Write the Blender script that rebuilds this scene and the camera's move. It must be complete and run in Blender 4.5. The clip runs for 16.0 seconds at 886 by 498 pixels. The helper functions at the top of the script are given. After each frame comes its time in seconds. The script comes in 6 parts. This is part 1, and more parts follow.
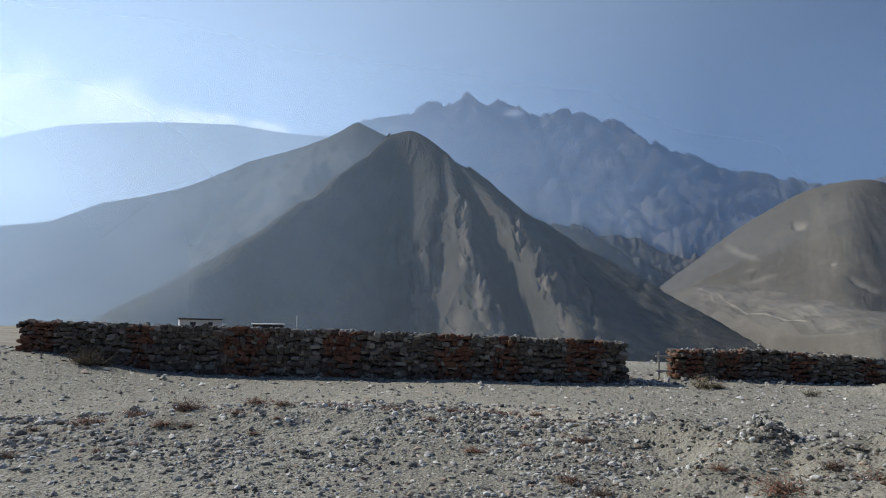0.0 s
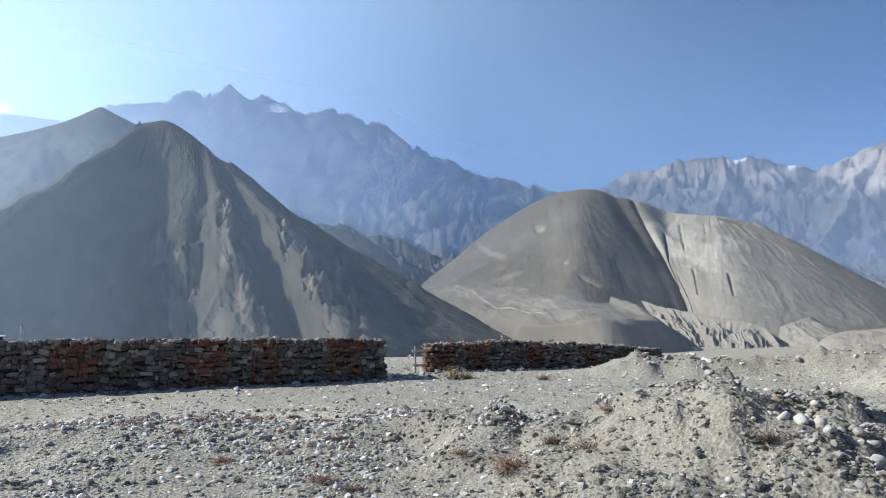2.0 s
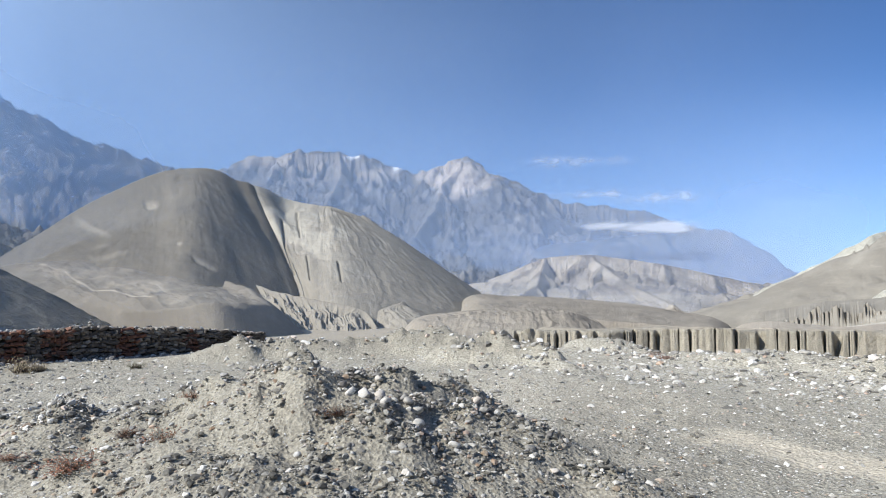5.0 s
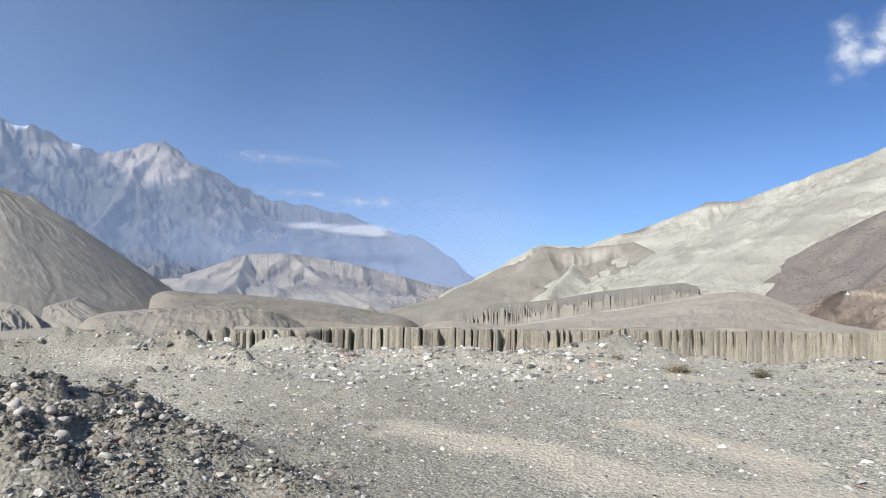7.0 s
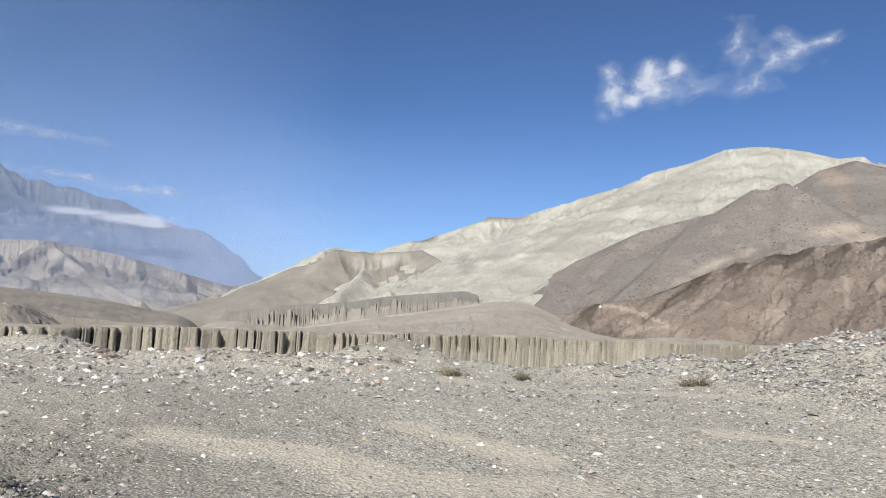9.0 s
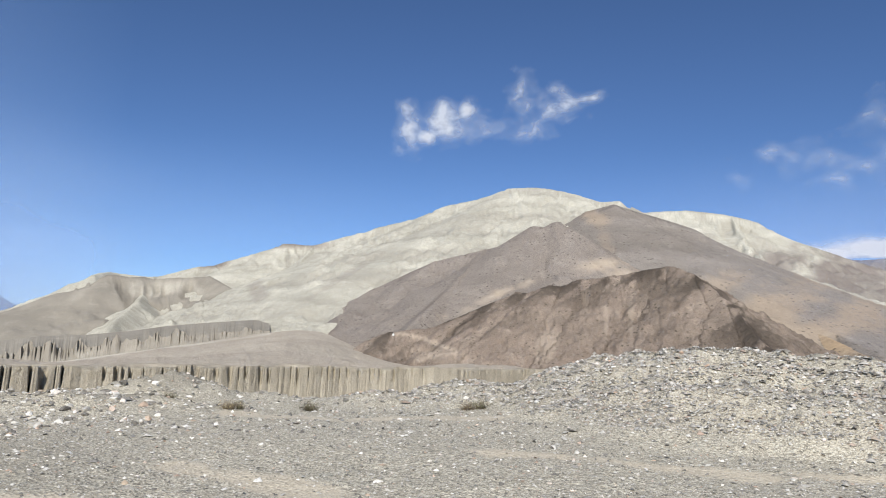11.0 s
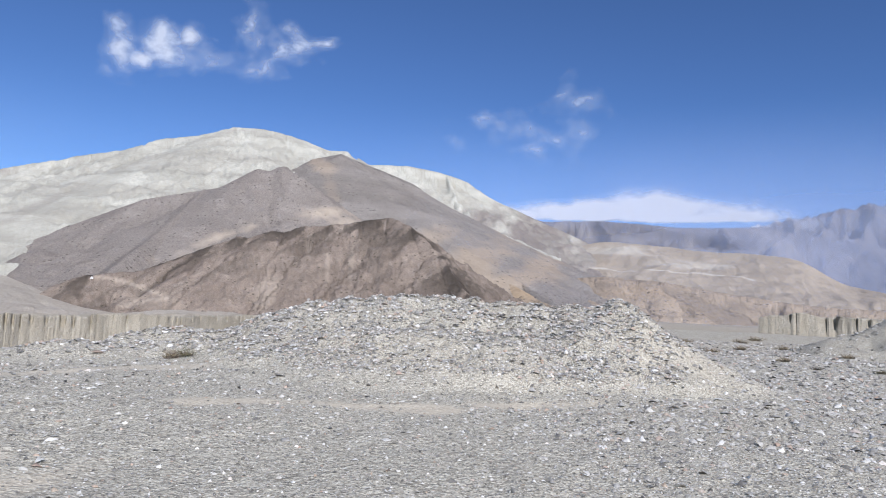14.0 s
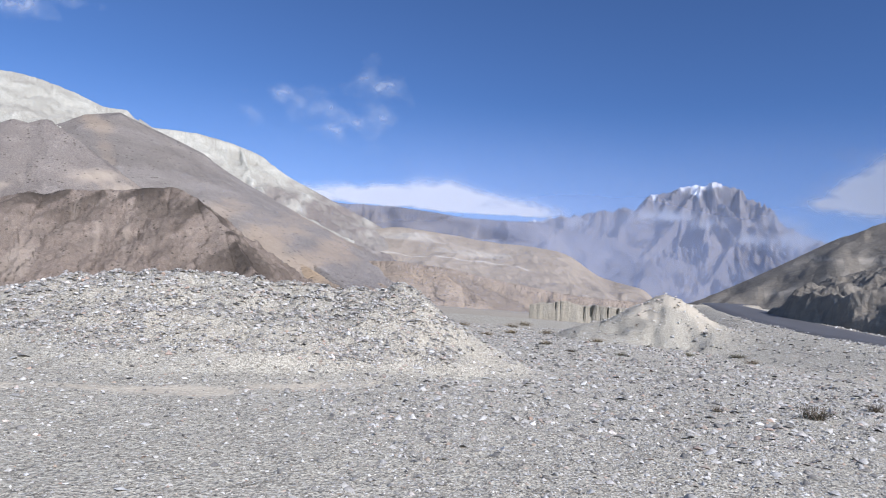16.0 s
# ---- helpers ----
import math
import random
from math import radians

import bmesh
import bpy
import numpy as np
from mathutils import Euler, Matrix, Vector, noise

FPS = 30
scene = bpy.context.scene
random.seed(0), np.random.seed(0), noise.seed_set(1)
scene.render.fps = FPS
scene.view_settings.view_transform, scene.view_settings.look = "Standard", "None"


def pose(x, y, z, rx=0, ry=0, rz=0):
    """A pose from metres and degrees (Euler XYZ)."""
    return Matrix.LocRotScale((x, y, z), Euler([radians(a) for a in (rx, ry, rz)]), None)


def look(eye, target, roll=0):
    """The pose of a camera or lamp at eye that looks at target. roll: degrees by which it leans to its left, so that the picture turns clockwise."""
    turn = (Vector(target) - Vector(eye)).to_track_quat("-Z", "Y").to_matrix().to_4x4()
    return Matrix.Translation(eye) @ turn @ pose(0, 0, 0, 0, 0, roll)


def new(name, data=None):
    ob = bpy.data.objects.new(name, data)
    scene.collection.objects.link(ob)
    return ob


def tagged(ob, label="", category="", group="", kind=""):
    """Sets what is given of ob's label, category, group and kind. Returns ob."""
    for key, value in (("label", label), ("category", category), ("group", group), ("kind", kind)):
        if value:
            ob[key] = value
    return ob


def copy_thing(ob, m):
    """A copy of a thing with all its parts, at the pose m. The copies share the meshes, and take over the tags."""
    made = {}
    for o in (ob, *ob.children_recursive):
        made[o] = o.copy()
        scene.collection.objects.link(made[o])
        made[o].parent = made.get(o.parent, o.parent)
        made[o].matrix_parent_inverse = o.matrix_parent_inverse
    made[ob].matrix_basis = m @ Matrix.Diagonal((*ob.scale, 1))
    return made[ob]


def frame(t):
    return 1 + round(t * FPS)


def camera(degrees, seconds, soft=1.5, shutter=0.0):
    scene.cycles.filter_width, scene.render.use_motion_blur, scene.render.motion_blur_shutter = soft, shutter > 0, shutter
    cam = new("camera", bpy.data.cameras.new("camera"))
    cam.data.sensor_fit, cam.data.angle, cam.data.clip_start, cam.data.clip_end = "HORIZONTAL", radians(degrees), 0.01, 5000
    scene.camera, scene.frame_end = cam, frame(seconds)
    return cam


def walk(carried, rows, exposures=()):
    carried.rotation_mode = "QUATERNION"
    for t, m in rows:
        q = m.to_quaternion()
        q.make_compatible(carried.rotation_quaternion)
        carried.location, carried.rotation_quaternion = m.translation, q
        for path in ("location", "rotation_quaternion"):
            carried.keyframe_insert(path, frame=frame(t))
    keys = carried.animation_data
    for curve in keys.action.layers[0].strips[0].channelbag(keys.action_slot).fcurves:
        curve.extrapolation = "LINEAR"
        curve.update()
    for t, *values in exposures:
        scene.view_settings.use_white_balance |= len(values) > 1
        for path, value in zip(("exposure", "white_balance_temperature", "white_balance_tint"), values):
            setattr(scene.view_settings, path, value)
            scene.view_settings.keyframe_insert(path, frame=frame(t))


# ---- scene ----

# ---------------------------------------------------------------- camera and walk
# A person turns on the spot with the camera held before the body: the eye runs on a small circle.
EYE, ARM = 1.7, 0.45
cam = camera(67.1, 16.0, soft=1.0)
TURNS = [  # seconds, heading (left is plus), tilt up, lean to the left
    (0.0, -0.03, 5.41, 1.27), (0.5, -4.60, 5.25, 0.97), (1.0, -10.39, 5.04, 0.17), (1.5, -15.08, 5.21, -0.27),
    (2.0, -19.96, 5.52, -0.56), (2.5, -25.46, 5.28, -0.20), (3.0, -32.37, 5.31, 0.18), (3.2, -35.10, 5.21, 0.20),
    (5.3, -56.85, 4.54, 0.07), (5.5, -60.68, 5.07, 0.08), (6.0, -67.28, 5.69, -0.01), (6.5, -70.41, 4.63, 0.59),
    (7.0, -77.17, 4.19, 1.11), (7.5, -83.73, 3.90, 1.18), (8.0, -88.43, 4.43, 1.33), (8.5, -92.67, 3.78, 1.02),
    (9.0, -94.92, 5.10, 3.05), (9.5, -99.84, 5.18, 1.75), (10.0, -104.57, 5.87, 1.03), (10.2, -106.53, 6.49, 1.47),
    (12.3, -120.76, 5.89, 1.56), (12.5, -122.66, 4.82, 1.47), (13.0, -126.70, 5.10, 1.64), (13.5, -130.03, 5.11, 1.86),
    (14.0, -135.90, 4.84, 2.64), (14.5, -139.85, 4.57, 3.30), (15.0, -144.84, 4.80, 3.01), (15.5, -148.85, 4.59, 3.31),
    (16.0, -153.58, 4.35, 4.41),
]


def heading(deg, tilt=0.0):
    a, e = radians(deg), radians(tilt)
    return Vector((-math.sin(a) * math.cos(e), math.cos(a) * math.cos(e), math.sin(e)))


rows = []
for t, yaw, tilt, lean in TURNS:
    eye = heading(yaw) * ARM + Vector((0.005, -ARM, EYE))
    rows.append((t, look(eye, eye + heading(yaw, tilt), lean)))
EXPOSURES = [(0.0, -0.52, 6150, 9), (1.5, 0.0, 5950, 9), (3.0, 0.45, 6050, 9), (5.5, 0.3, 6100, 11), (8.0, 0.13, 6300, 12), (10.0, 0.1, 6400, 12), (12.5, 0.12, 6300, 13), (13.5, 0.1, 5900, 15), (16.0, 0.17, 5800, 17)]
walk(cam, rows, EXPOSURES)

# ---------------------------------------------------------------- sky and sun
SUN_AZ, SUN_EL = 68.0, 35.0
world = bpy.data.worlds.new("sky")
scene.world = world
world.use_nodes = True
wt = world.node_tree
sky = wt.nodes.new("ShaderNodeTexSky")
sky.sky_type, sky.sun_disc = "NISHITA", False
sky.sun_elevation, sky.sun_rotation = radians(SUN_EL), radians(-SUN_AZ)
sky.altitude, sky.air_density, sky.dust_density, sky.ozone_density = 2800, 1.0, 0.1, 7.0
# bright dusty air down the valley, towards the sun
way = wt.nodes.new("ShaderNodeTexCoord")
dot = wt.nodes.new("ShaderNodeVectorMath")
dot.operation = "DOT_PRODUCT"
dot.inputs[1].default_value = heading(36.0, 20.0)
wt.links.new(way.outputs["Generated"], dot.inputs[0])
lobe = wt.nodes.new("ShaderNodeMapRange")
lobe.inputs["From Min"].default_value, lobe.inputs["From Max"].default_value = -0.5, 1.0
lobe.interpolation_type = "LINEAR"
wt.links.new(dot.outputs["Value"], lobe.inputs["Value"])
curve = wt.nodes.new("ShaderNodeMath")
curve.operation, curve.inputs[1].default_value = "POWER", 3.6
wt.links.new(lobe.outputs["Result"], curve.inputs[0])
tinted = wt.nodes.new("ShaderNodeVectorMath")
tinted.operation, tinted.inputs[0].default_value = "SCALE", (6.8, 8.4, 9.8)
wt.links.new(curve.outputs[0], tinted.inputs["Scale"])
glow = wt.nodes.new("ShaderNodeVectorMath")
glow.operation = "ADD"
even = wt.nodes.new("ShaderNodeMapRange")
even.inputs["From Min"].default_value, even.inputs["From Max"].default_value = -1.0, 0.2
even.inputs["To Min"].default_value, even.inputs["To Max"].default_value = 1.12, 0.94
wt.links.new(dot.outputs["Value"], even.inputs["Value"])
open_sky = wt.nodes.new("ShaderNodeVectorMath")
open_sky.operation = "SCALE"
wt.links.new(sky.outputs[0], open_sky.inputs[0])
wt.links.new(even.outputs["Result"], open_sky.inputs["Scale"])
wt.links.new(open_sky.outputs[0], glow.inputs[0])
wt.links.new(tinted.outputs[0], glow.inputs[1])
wt.links.new(glow.outputs[0], wt.nodes["Background"].inputs[0])
wt.nodes["Background"].inputs[1].default_value = 0.094
sun = new("sun", bpy.data.lights.new("sun", "SUN"))
sun.data.energy, sun.data.angle, sun.data.color = 5.0, radians(0.53), (1.0, 0.93, 0.82)
sun.matrix_world = look((0, 0, 60), Vector((0, 0, 60)) - heading(SUN_AZ, SUN_EL))


# ---------------------------------------------------------------- number noise
def hash01(ix, iy, seed):
    h = (ix.astype(np.int64) * 374761393 + iy.astype(np.int64) * 668265263 + seed * 974634777) & 0xFFFFFFFF
    h = ((h ^ (h >> 13)) * 1274126177) & 0xFFFFFFFF
    h = ((h ^ (h >> 15)) * 2246822519) & 0xFFFFFFFF
    return ((h ^ (h >> 16)) & 0xFFFFFF) / 16777215.0


def value_noise(x, y, seed=0):
    """Smooth noise, -1 to 1."""
    x, y = np.asarray(x, float), np.asarray(y, float)
    ix, iy = np.floor(x), np.floor(y)
    fx, fy = x - ix, y - iy
    fx, fy = fx * fx * fx * (fx * (6 * fx - 15) + 10), fy * fy * fy * (fy * (6 * fy - 15) + 10)
    a, b = hash01(ix, iy, seed), hash01(ix + 1, iy, seed)
    c, d = hash01(ix, iy + 1, seed), hash01(ix + 1, iy + 1, seed)
    return 2 * (a + (b - a) * fx + (c - a) * fy + (a - b - c + d) * fx * fy) - 1


def fbm(x, y, octaves=5, seed=0, gain=0.5):
    total, amp = 0.0, 1.0
    for k in range(octaves):
        total = total + amp * value_noise(x * 2 ** k + 17.3 * k, y * 2 ** k - 9.1 * k, seed + k)
        amp *= gain
    return total


def ridged(x, y, octaves=4, seed=0, gain=0.5):
    """0 to about 1, with sharp crests at 1."""
    total, amp, norm = 0.0, 1.0, 0.0
    for k in range(octaves):
        total = total + amp * (1 - np.abs(value_noise(x * 2 ** k + 5.7 * k, y * 2 ** k + 3.1 * k, seed + k)))
        norm += amp
        amp *= gain
    return total / norm


def smooth(a, b, x):
    u = np.clip((x - a) / (b - a), 0, 1)
    return u * u * (3 - 2 * u)


def polar(az, r):
    a = np.radians(az)
    return -np.sin(a) * r, np.cos(a) * r


# ---------------------------------------------------------------- mesh helpers
def grid_mesh(name, X, Y, Z, keep=None, give_used=False):
    """A quad sheet from 2D arrays, smooth shaded."""
    n, m = X.shape
    idx = np.arange(n * m).reshape(n, m)
    quads = np.stack([idx[:-1, :-1], idx[1:, :-1], idx[1:, 1:], idx[:-1, 1:]], -1).reshape(-1, 4)
    if keep is not None:
        k = keep[:-1, :-1] | keep[1:, :-1] | keep[1:, 1:] | keep[:-1, 1:]
        quads = quads[k.ravel()]
    me = raw_mesh(name, np.stack([X, Y, Z], -1).reshape(-1, 3), quads)
    return (me, np.unique(quads.ravel())) if give_used else me


def raw_mesh(name, verts, faces, smooth_faces=True):
    """A mesh from arrays; all faces have the same number of corners."""
    used, order = np.unique(faces.ravel(), return_inverse=True)
    return raw_mesh2(name, verts[used], order.reshape(faces.shape), smooth_faces)


def raw_mesh2(name, verts, faces, smooth_faces):
    me = bpy.data.meshes.new(name)
    nf, k = faces.shape
    me.vertices.add(len(verts))
    me.vertices.foreach_set("co", np.ascontiguousarray(verts, np.float32).ravel())
    me.loops.add(nf * k)
    me.loops.foreach_set("vertex_index", np.ascontiguousarray(faces, np.int32).ravel())
    me.polygons.add(nf)
    me.polygons.foreach_set("loop_start", np.arange(0, nf * k, k, dtype=np.int32))
    me.polygons.foreach_set("use_smooth", np.full(nf, smooth_faces, bool))
    me.update(calc_edges=True)
    me.validate()
    return me


def part(name, bm, material, parent=None, label="", smooth_faces=False):
    """Link a bmesh as one mesh object, under a thing or alone."""
    me = bpy.data.meshes.new(name)
    for f in bm.faces:
        f.smooth = smooth_faces
    bm.to_mesh(me)
    bm.free()
    me.materials.append(material)
    ob = new(name, me)
    if parent is not None:
        ob.parent = parent
    return tagged(ob, label)


def box(bm, x0, y0, z0, x1, y1, z1, bevel=0.0):
    r = bmesh.ops.create_cube(bm, size=1)
    bmesh.ops.transform(bm, verts=r["verts"], matrix=Matrix.Translation(((x0 + x1) / 2, (y0 + y1) / 2, (z0 + z1) / 2)) @ Matrix.Diagonal((x1 - x0, y1 - y0, z1 - z0, 1)))
    if bevel:
        edges = list({e for v in r["verts"] for e in v.link_edges})
        bmesh.ops.bevel(bm, geom=edges, offset=bevel, segments=1, affect="EDGES")
    return bm


# ---------------------------------------------------------------- materials
def material(name):
    m = bpy.data.materials.new(name)
    m.use_nodes = True
    return m, m.node_tree, m.node_tree.nodes["Principled BSDF"]


def node(t, kind, **values):
    n = t.nodes.new(kind)
    for k, v in values.items():
        n.inputs[k.replace("_", " ")].default_value = v
    return n


def ramp(t, fac, stops):
    n = t.nodes.new("ShaderNodeValToRGB")
    els = n.color_ramp.elements
    while len(els) < len(stops):
        els.new(0.5)
    for e, (p, c) in zip(els, stops):
        e.position = p
        e.color = (*c, 1) if len(c) == 3 else c
    t.links.new(fac, n.inputs[0])
    return n.outputs[0]


def mix(t, fac, a, b, mode="MIX"):
    n = t.nodes.new("ShaderNodeMix")
    n.data_type, n.blend_type = "RGBA", mode
    for socket, v in ((n.inputs[0], fac), (n.inputs[6], a), (n.inputs[7], b)):
        if isinstance(v, (int, float)):
            socket.default_value = v
        elif isinstance(v, tuple):
            socket.default_value = (*v, 1)
        else:
            t.links.new(v, socket)
    return n.outputs[2]


def coords(t, scale=(1, 1, 1), turn=(0, 0, 0)):
    c = t.nodes.new("ShaderNodeTexCoord")
    m = t.nodes.new("ShaderNodeMapping")
    m.inputs["Scale"].default_value = scale
    m.inputs["Rotation"].default_value = [radians(a) for a in turn]
    t.links.new(c.outputs["Object"], m.inputs[0])
    return m.outputs[0]


def noise_of(t, vec, scale, detail=6, rough=0.55, distort=0.0):
    n = node(t, "ShaderNodeTexNoise", Scale=scale, Detail=detail, Roughness=rough, Distortion=distort)
    t.links.new(vec, n.inputs["Vector"])
    return n.outputs[0]


def bumped(t, bsdf, height, strength, distance, after=None):
    b = node(t, "ShaderNodeBump", Strength=strength, Distance=distance)
    t.links.new(height, b.inputs["Height"])
    if after is not None:
        t.links.new(after, b.inputs["Normal"])
    if bsdf is not None:
        t.links.new(b.outputs[0], bsdf.inputs["Normal"])
    return b.outputs[0]


def rock_material(name, dark, light, tint, scale, strata=0.0, strata_turn=(0, 0, 0), bump=1.0, patch=None, snow=None, speckle=0.0, crest=None, streaks=0.35, bent=9.0, grainy=0.7):
    """Scree and bare rock: broad patches, streaks, fine grain; scale is metres of the broad patches."""
    m, t, b = material(name)
    c = coords(t)
    broad = noise_of(t, c, 1.0 / scale, 7, 0.6, 0.3)
    fine = noise_of(t, c, 14.0 / scale, 8, 0.65)
    base = mix(t, ramp(t, broad, [(0.36, (0, 0, 0)), (0.64, (1, 1, 1))]), dark, light)
    base = mix(t, ramp(t, fine, [(0.35, (0, 0, 0)), (0.7, (1, 1, 1))]), mix(t, 0.55, base, dark), base)
    spots = noise_of(t, c, 4.0 / scale, 5, 0.6)
    base = mix(t, ramp(t, spots, [(0.55, (0, 0, 0)), (0.72, (0.8, 0.8, 0.8))]), base, tint)
    h = fine
    if strata:
        w = t.nodes.new("ShaderNodeTexWave")
        w.bands_direction = "Z"
        w.inputs["Scale"].default_value = 1.0 / strata
        w.inputs["Distortion"].default_value = bent
        w.inputs["Detail"].default_value = 4.0
        w.inputs["Detail Scale"].default_value = 0.8
        t.links.new(coords(t, (1, 1, 1), strata_turn), w.inputs["Vector"])
        base = mix(t, mix(t, 0.5, w.outputs[1], fine), mix(t, 0.6, base, dark), base)
    grain = noise_of(t, c, 70.0 / scale, 7, 0.7)
    base = mix(t, grainy, base, ramp(t, grain, [(0.28, (0.22, 0.22, 0.22)), (0.72, (0.80, 0.80, 0.80))]), "OVERLAY")
    if patch:
        at = t.nodes.new("ShaderNodeAttribute")
        at.attribute_name = "patch"
        other = mix(t, fine, tuple(0.8 * v for v in patch), tuple(1.15 * v for v in patch))
        base = mix(t, at.outputs["Fac"], base, other)
    # crest colour: cap rock, slit floors, and painted shade in rill floors
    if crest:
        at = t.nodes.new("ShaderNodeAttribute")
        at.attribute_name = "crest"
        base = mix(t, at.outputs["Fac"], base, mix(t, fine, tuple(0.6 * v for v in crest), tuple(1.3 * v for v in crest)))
    if speckle:
        v = node(t, "ShaderNodeTexVoronoi", Scale=1.0 / speckle)
        t.links.new(c, v.inputs["Vector"])
        where = mix(t, 1.0, ramp(t, v.outputs["Distance"], [(0.16, (1, 1, 1)), (0.24, (0, 0, 0))]), ramp(t, spots, [(0.42, (0, 0, 0)), (0.55, (0.75, 0.75, 0.75))]), "MULTIPLY")
        base = mix(t, where, base, (0.07, 0.06, 0.045))
    if snow:
        at = t.nodes.new("ShaderNodeAttribute")
        at.attribute_name = "snow"
        base = mix(t, at.outputs["Fac"], base, (0.86, 0.88, 0.92))
    # runnels down the slope
    run = t.nodes.new("ShaderNodeCombineXYZ")
    for k, key, wide in ((0, "along", 0.11 * scale), (1, "down", 0.9 * scale)):
        at = t.nodes.new("ShaderNodeAttribute")
        at.attribute_name = key
        ratio = t.nodes.new("ShaderNodeMath")
        ratio.operation, ratio.inputs[1].default_value = "DIVIDE", wide
        t.links.new(at.outputs["Fac"], ratio.inputs[0])
        t.links.new(ratio.outputs[0], run.inputs[k])
    runnel = noise_of(t, run.outputs[0], 1.0, 6, 0.62, 0.6)
    base = mix(t, streaks, base, ramp(t, runnel, [(0.30, (0.20, 0.20, 0.20)), (0.70, (0.80, 0.80, 0.80))]), "OVERLAY")
    t.links.new(base, b.inputs["Base Color"])
    b.inputs["Roughness"].default_value = 0.95
    b.inputs["Specular IOR Level"].default_value = 0.1
    one = bumped(t, None, h, bump, scale / 25)
    one = bumped(t, None, runnel, min(1.0, 2.0 * streaks), scale / 14, one)
    bumped(t, b, grain, 0.8 * bump, scale / 90, one)
    return m


MAT_A = rock_material("dark_scree", (0.09, 0.084, 0.068), (0.13, 0.119, 0.097), (0.15, 0.13, 0.105), 90, patch=(0.24, 0.205, 0.165), streaks=0.22)
MAT_B = rock_material("slate_rock", (0.11, 0.11, 0.105), (0.17, 0.165, 0.155), (0.20, 0.185, 0.165), 300, patch=(0.26, 0.235, 0.20))
MAT_C = rock_material("olive_scree", (0.18, 0.162, 0.133), (0.225, 0.204, 0.169), (0.25, 0.228, 0.19), 120, bump=0.35, patch=(0.36, 0.325, 0.265), streaks=0.10, grainy=0.35)
MAT_DOME = rock_material("dome_scree", (0.145, 0.131, 0.107), (0.185, 0.168, 0.138), (0.21, 0.19, 0.157), 120, bump=0.35, patch=(0.32, 0.29, 0.235), streaks=0.10, grainy=0.35)
MAT_K = rock_material("pale_silt_scree", (0.232, 0.213, 0.178), (0.28, 0.258, 0.215), (0.312, 0.289, 0.242), 90, patch=(0.42, 0.393, 0.328), crest=(0.20, 0.18, 0.145), streaks=0.14, bump=0.35, grainy=0.35)
MAT_FAN = rock_material("tan_fan", (0.35, 0.308, 0.25), (0.43, 0.383, 0.312), (0.39, 0.352, 0.29), 140, bump=0.35, patch=(0.50, 0.46, 0.38), streaks=0.12, grainy=0.35)
MAT_PLAIN = rock_material("river_plain", (0.235, 0.21, 0.172), (0.30, 0.27, 0.222), (0.27, 0.245, 0.205), 140, bump=0.35, patch=(0.38, 0.35, 0.29), streaks=0.12, grainy=0.35)
MAT_FOOT = rock_material("foothill_scree", (0.285, 0.24, 0.184), (0.355, 0.302, 0.234), (0.325, 0.28, 0.22), 140, bump=0.35, patch=(0.45, 0.41, 0.34), streaks=0.12, grainy=0.35)
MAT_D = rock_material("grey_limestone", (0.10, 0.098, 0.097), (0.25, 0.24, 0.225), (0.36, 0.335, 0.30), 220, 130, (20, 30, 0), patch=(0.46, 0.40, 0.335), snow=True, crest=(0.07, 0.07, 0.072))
MAT_E = rock_material("mesa_rock", (0.26, 0.228, 0.192), (0.40, 0.362, 0.305), (0.32, 0.262, 0.22), 130, 40, patch=(0.44, 0.40, 0.335), crest=(0.46, 0.415, 0.345))
MAT_F = rock_material("pale_marl", (0.37, 0.355, 0.295), (0.60, 0.58, 0.49), (0.50, 0.475, 0.40), 80, 110, (0, 24, -30), 0.8, patch=(0.22, 0.19, 0.165), crest=(0.33, 0.31, 0.26), streaks=0.25, bent=3.5)
MAT_H = rock_material("grey_brown_scree", (0.235, 0.205, 0.178), (0.295, 0.26, 0.224), (0.32, 0.285, 0.245), 110, patch=(0.46, 0.385, 0.30), speckle=7.0, streaks=0.14)
MAT_I = rock_material("brown_rock", (0.205, 0.164, 0.131), (0.29, 0.238, 0.19), (0.335, 0.278, 0.223), 50, patch=(0.40, 0.335, 0.265), speckle=4.0, crest=(0.075, 0.062, 0.05))
MAT_G = rock_material("grey_scree", (0.235, 0.21, 0.184), (0.30, 0.27, 0.236), (0.33, 0.30, 0.26), 110, patch=(0.46, 0.36, 0.255), speckle=9.0, crest=(0.17, 0.145, 0.12), streaks=0.16)
MAT_N = rock_material("dark_peak_rock", (0.15, 0.138, 0.13), (0.27, 0.243, 0.222), (0.36, 0.32, 0.285), 200, 120, (25, 20, 0), patch=(0.34, 0.30, 0.25), snow=True, crest=(0.055, 0.055, 0.06))
MAT_J = rock_material("buff_scree", (0.335, 0.266, 0.19), (0.44, 0.352, 0.256), (0.385, 0.316, 0.24), 120, patch=(0.46, 0.34, 0.215), speckle=9.0, crest=(0.17, 0.145, 0.12))
MAT_CLIFF = rock_material("silt_cliff", (0.29, 0.264, 0.207), (0.38, 0.346, 0.275), (0.335, 0.307, 0.247), 14, patch=(0.2, 0.18, 0.14), streaks=0.2)


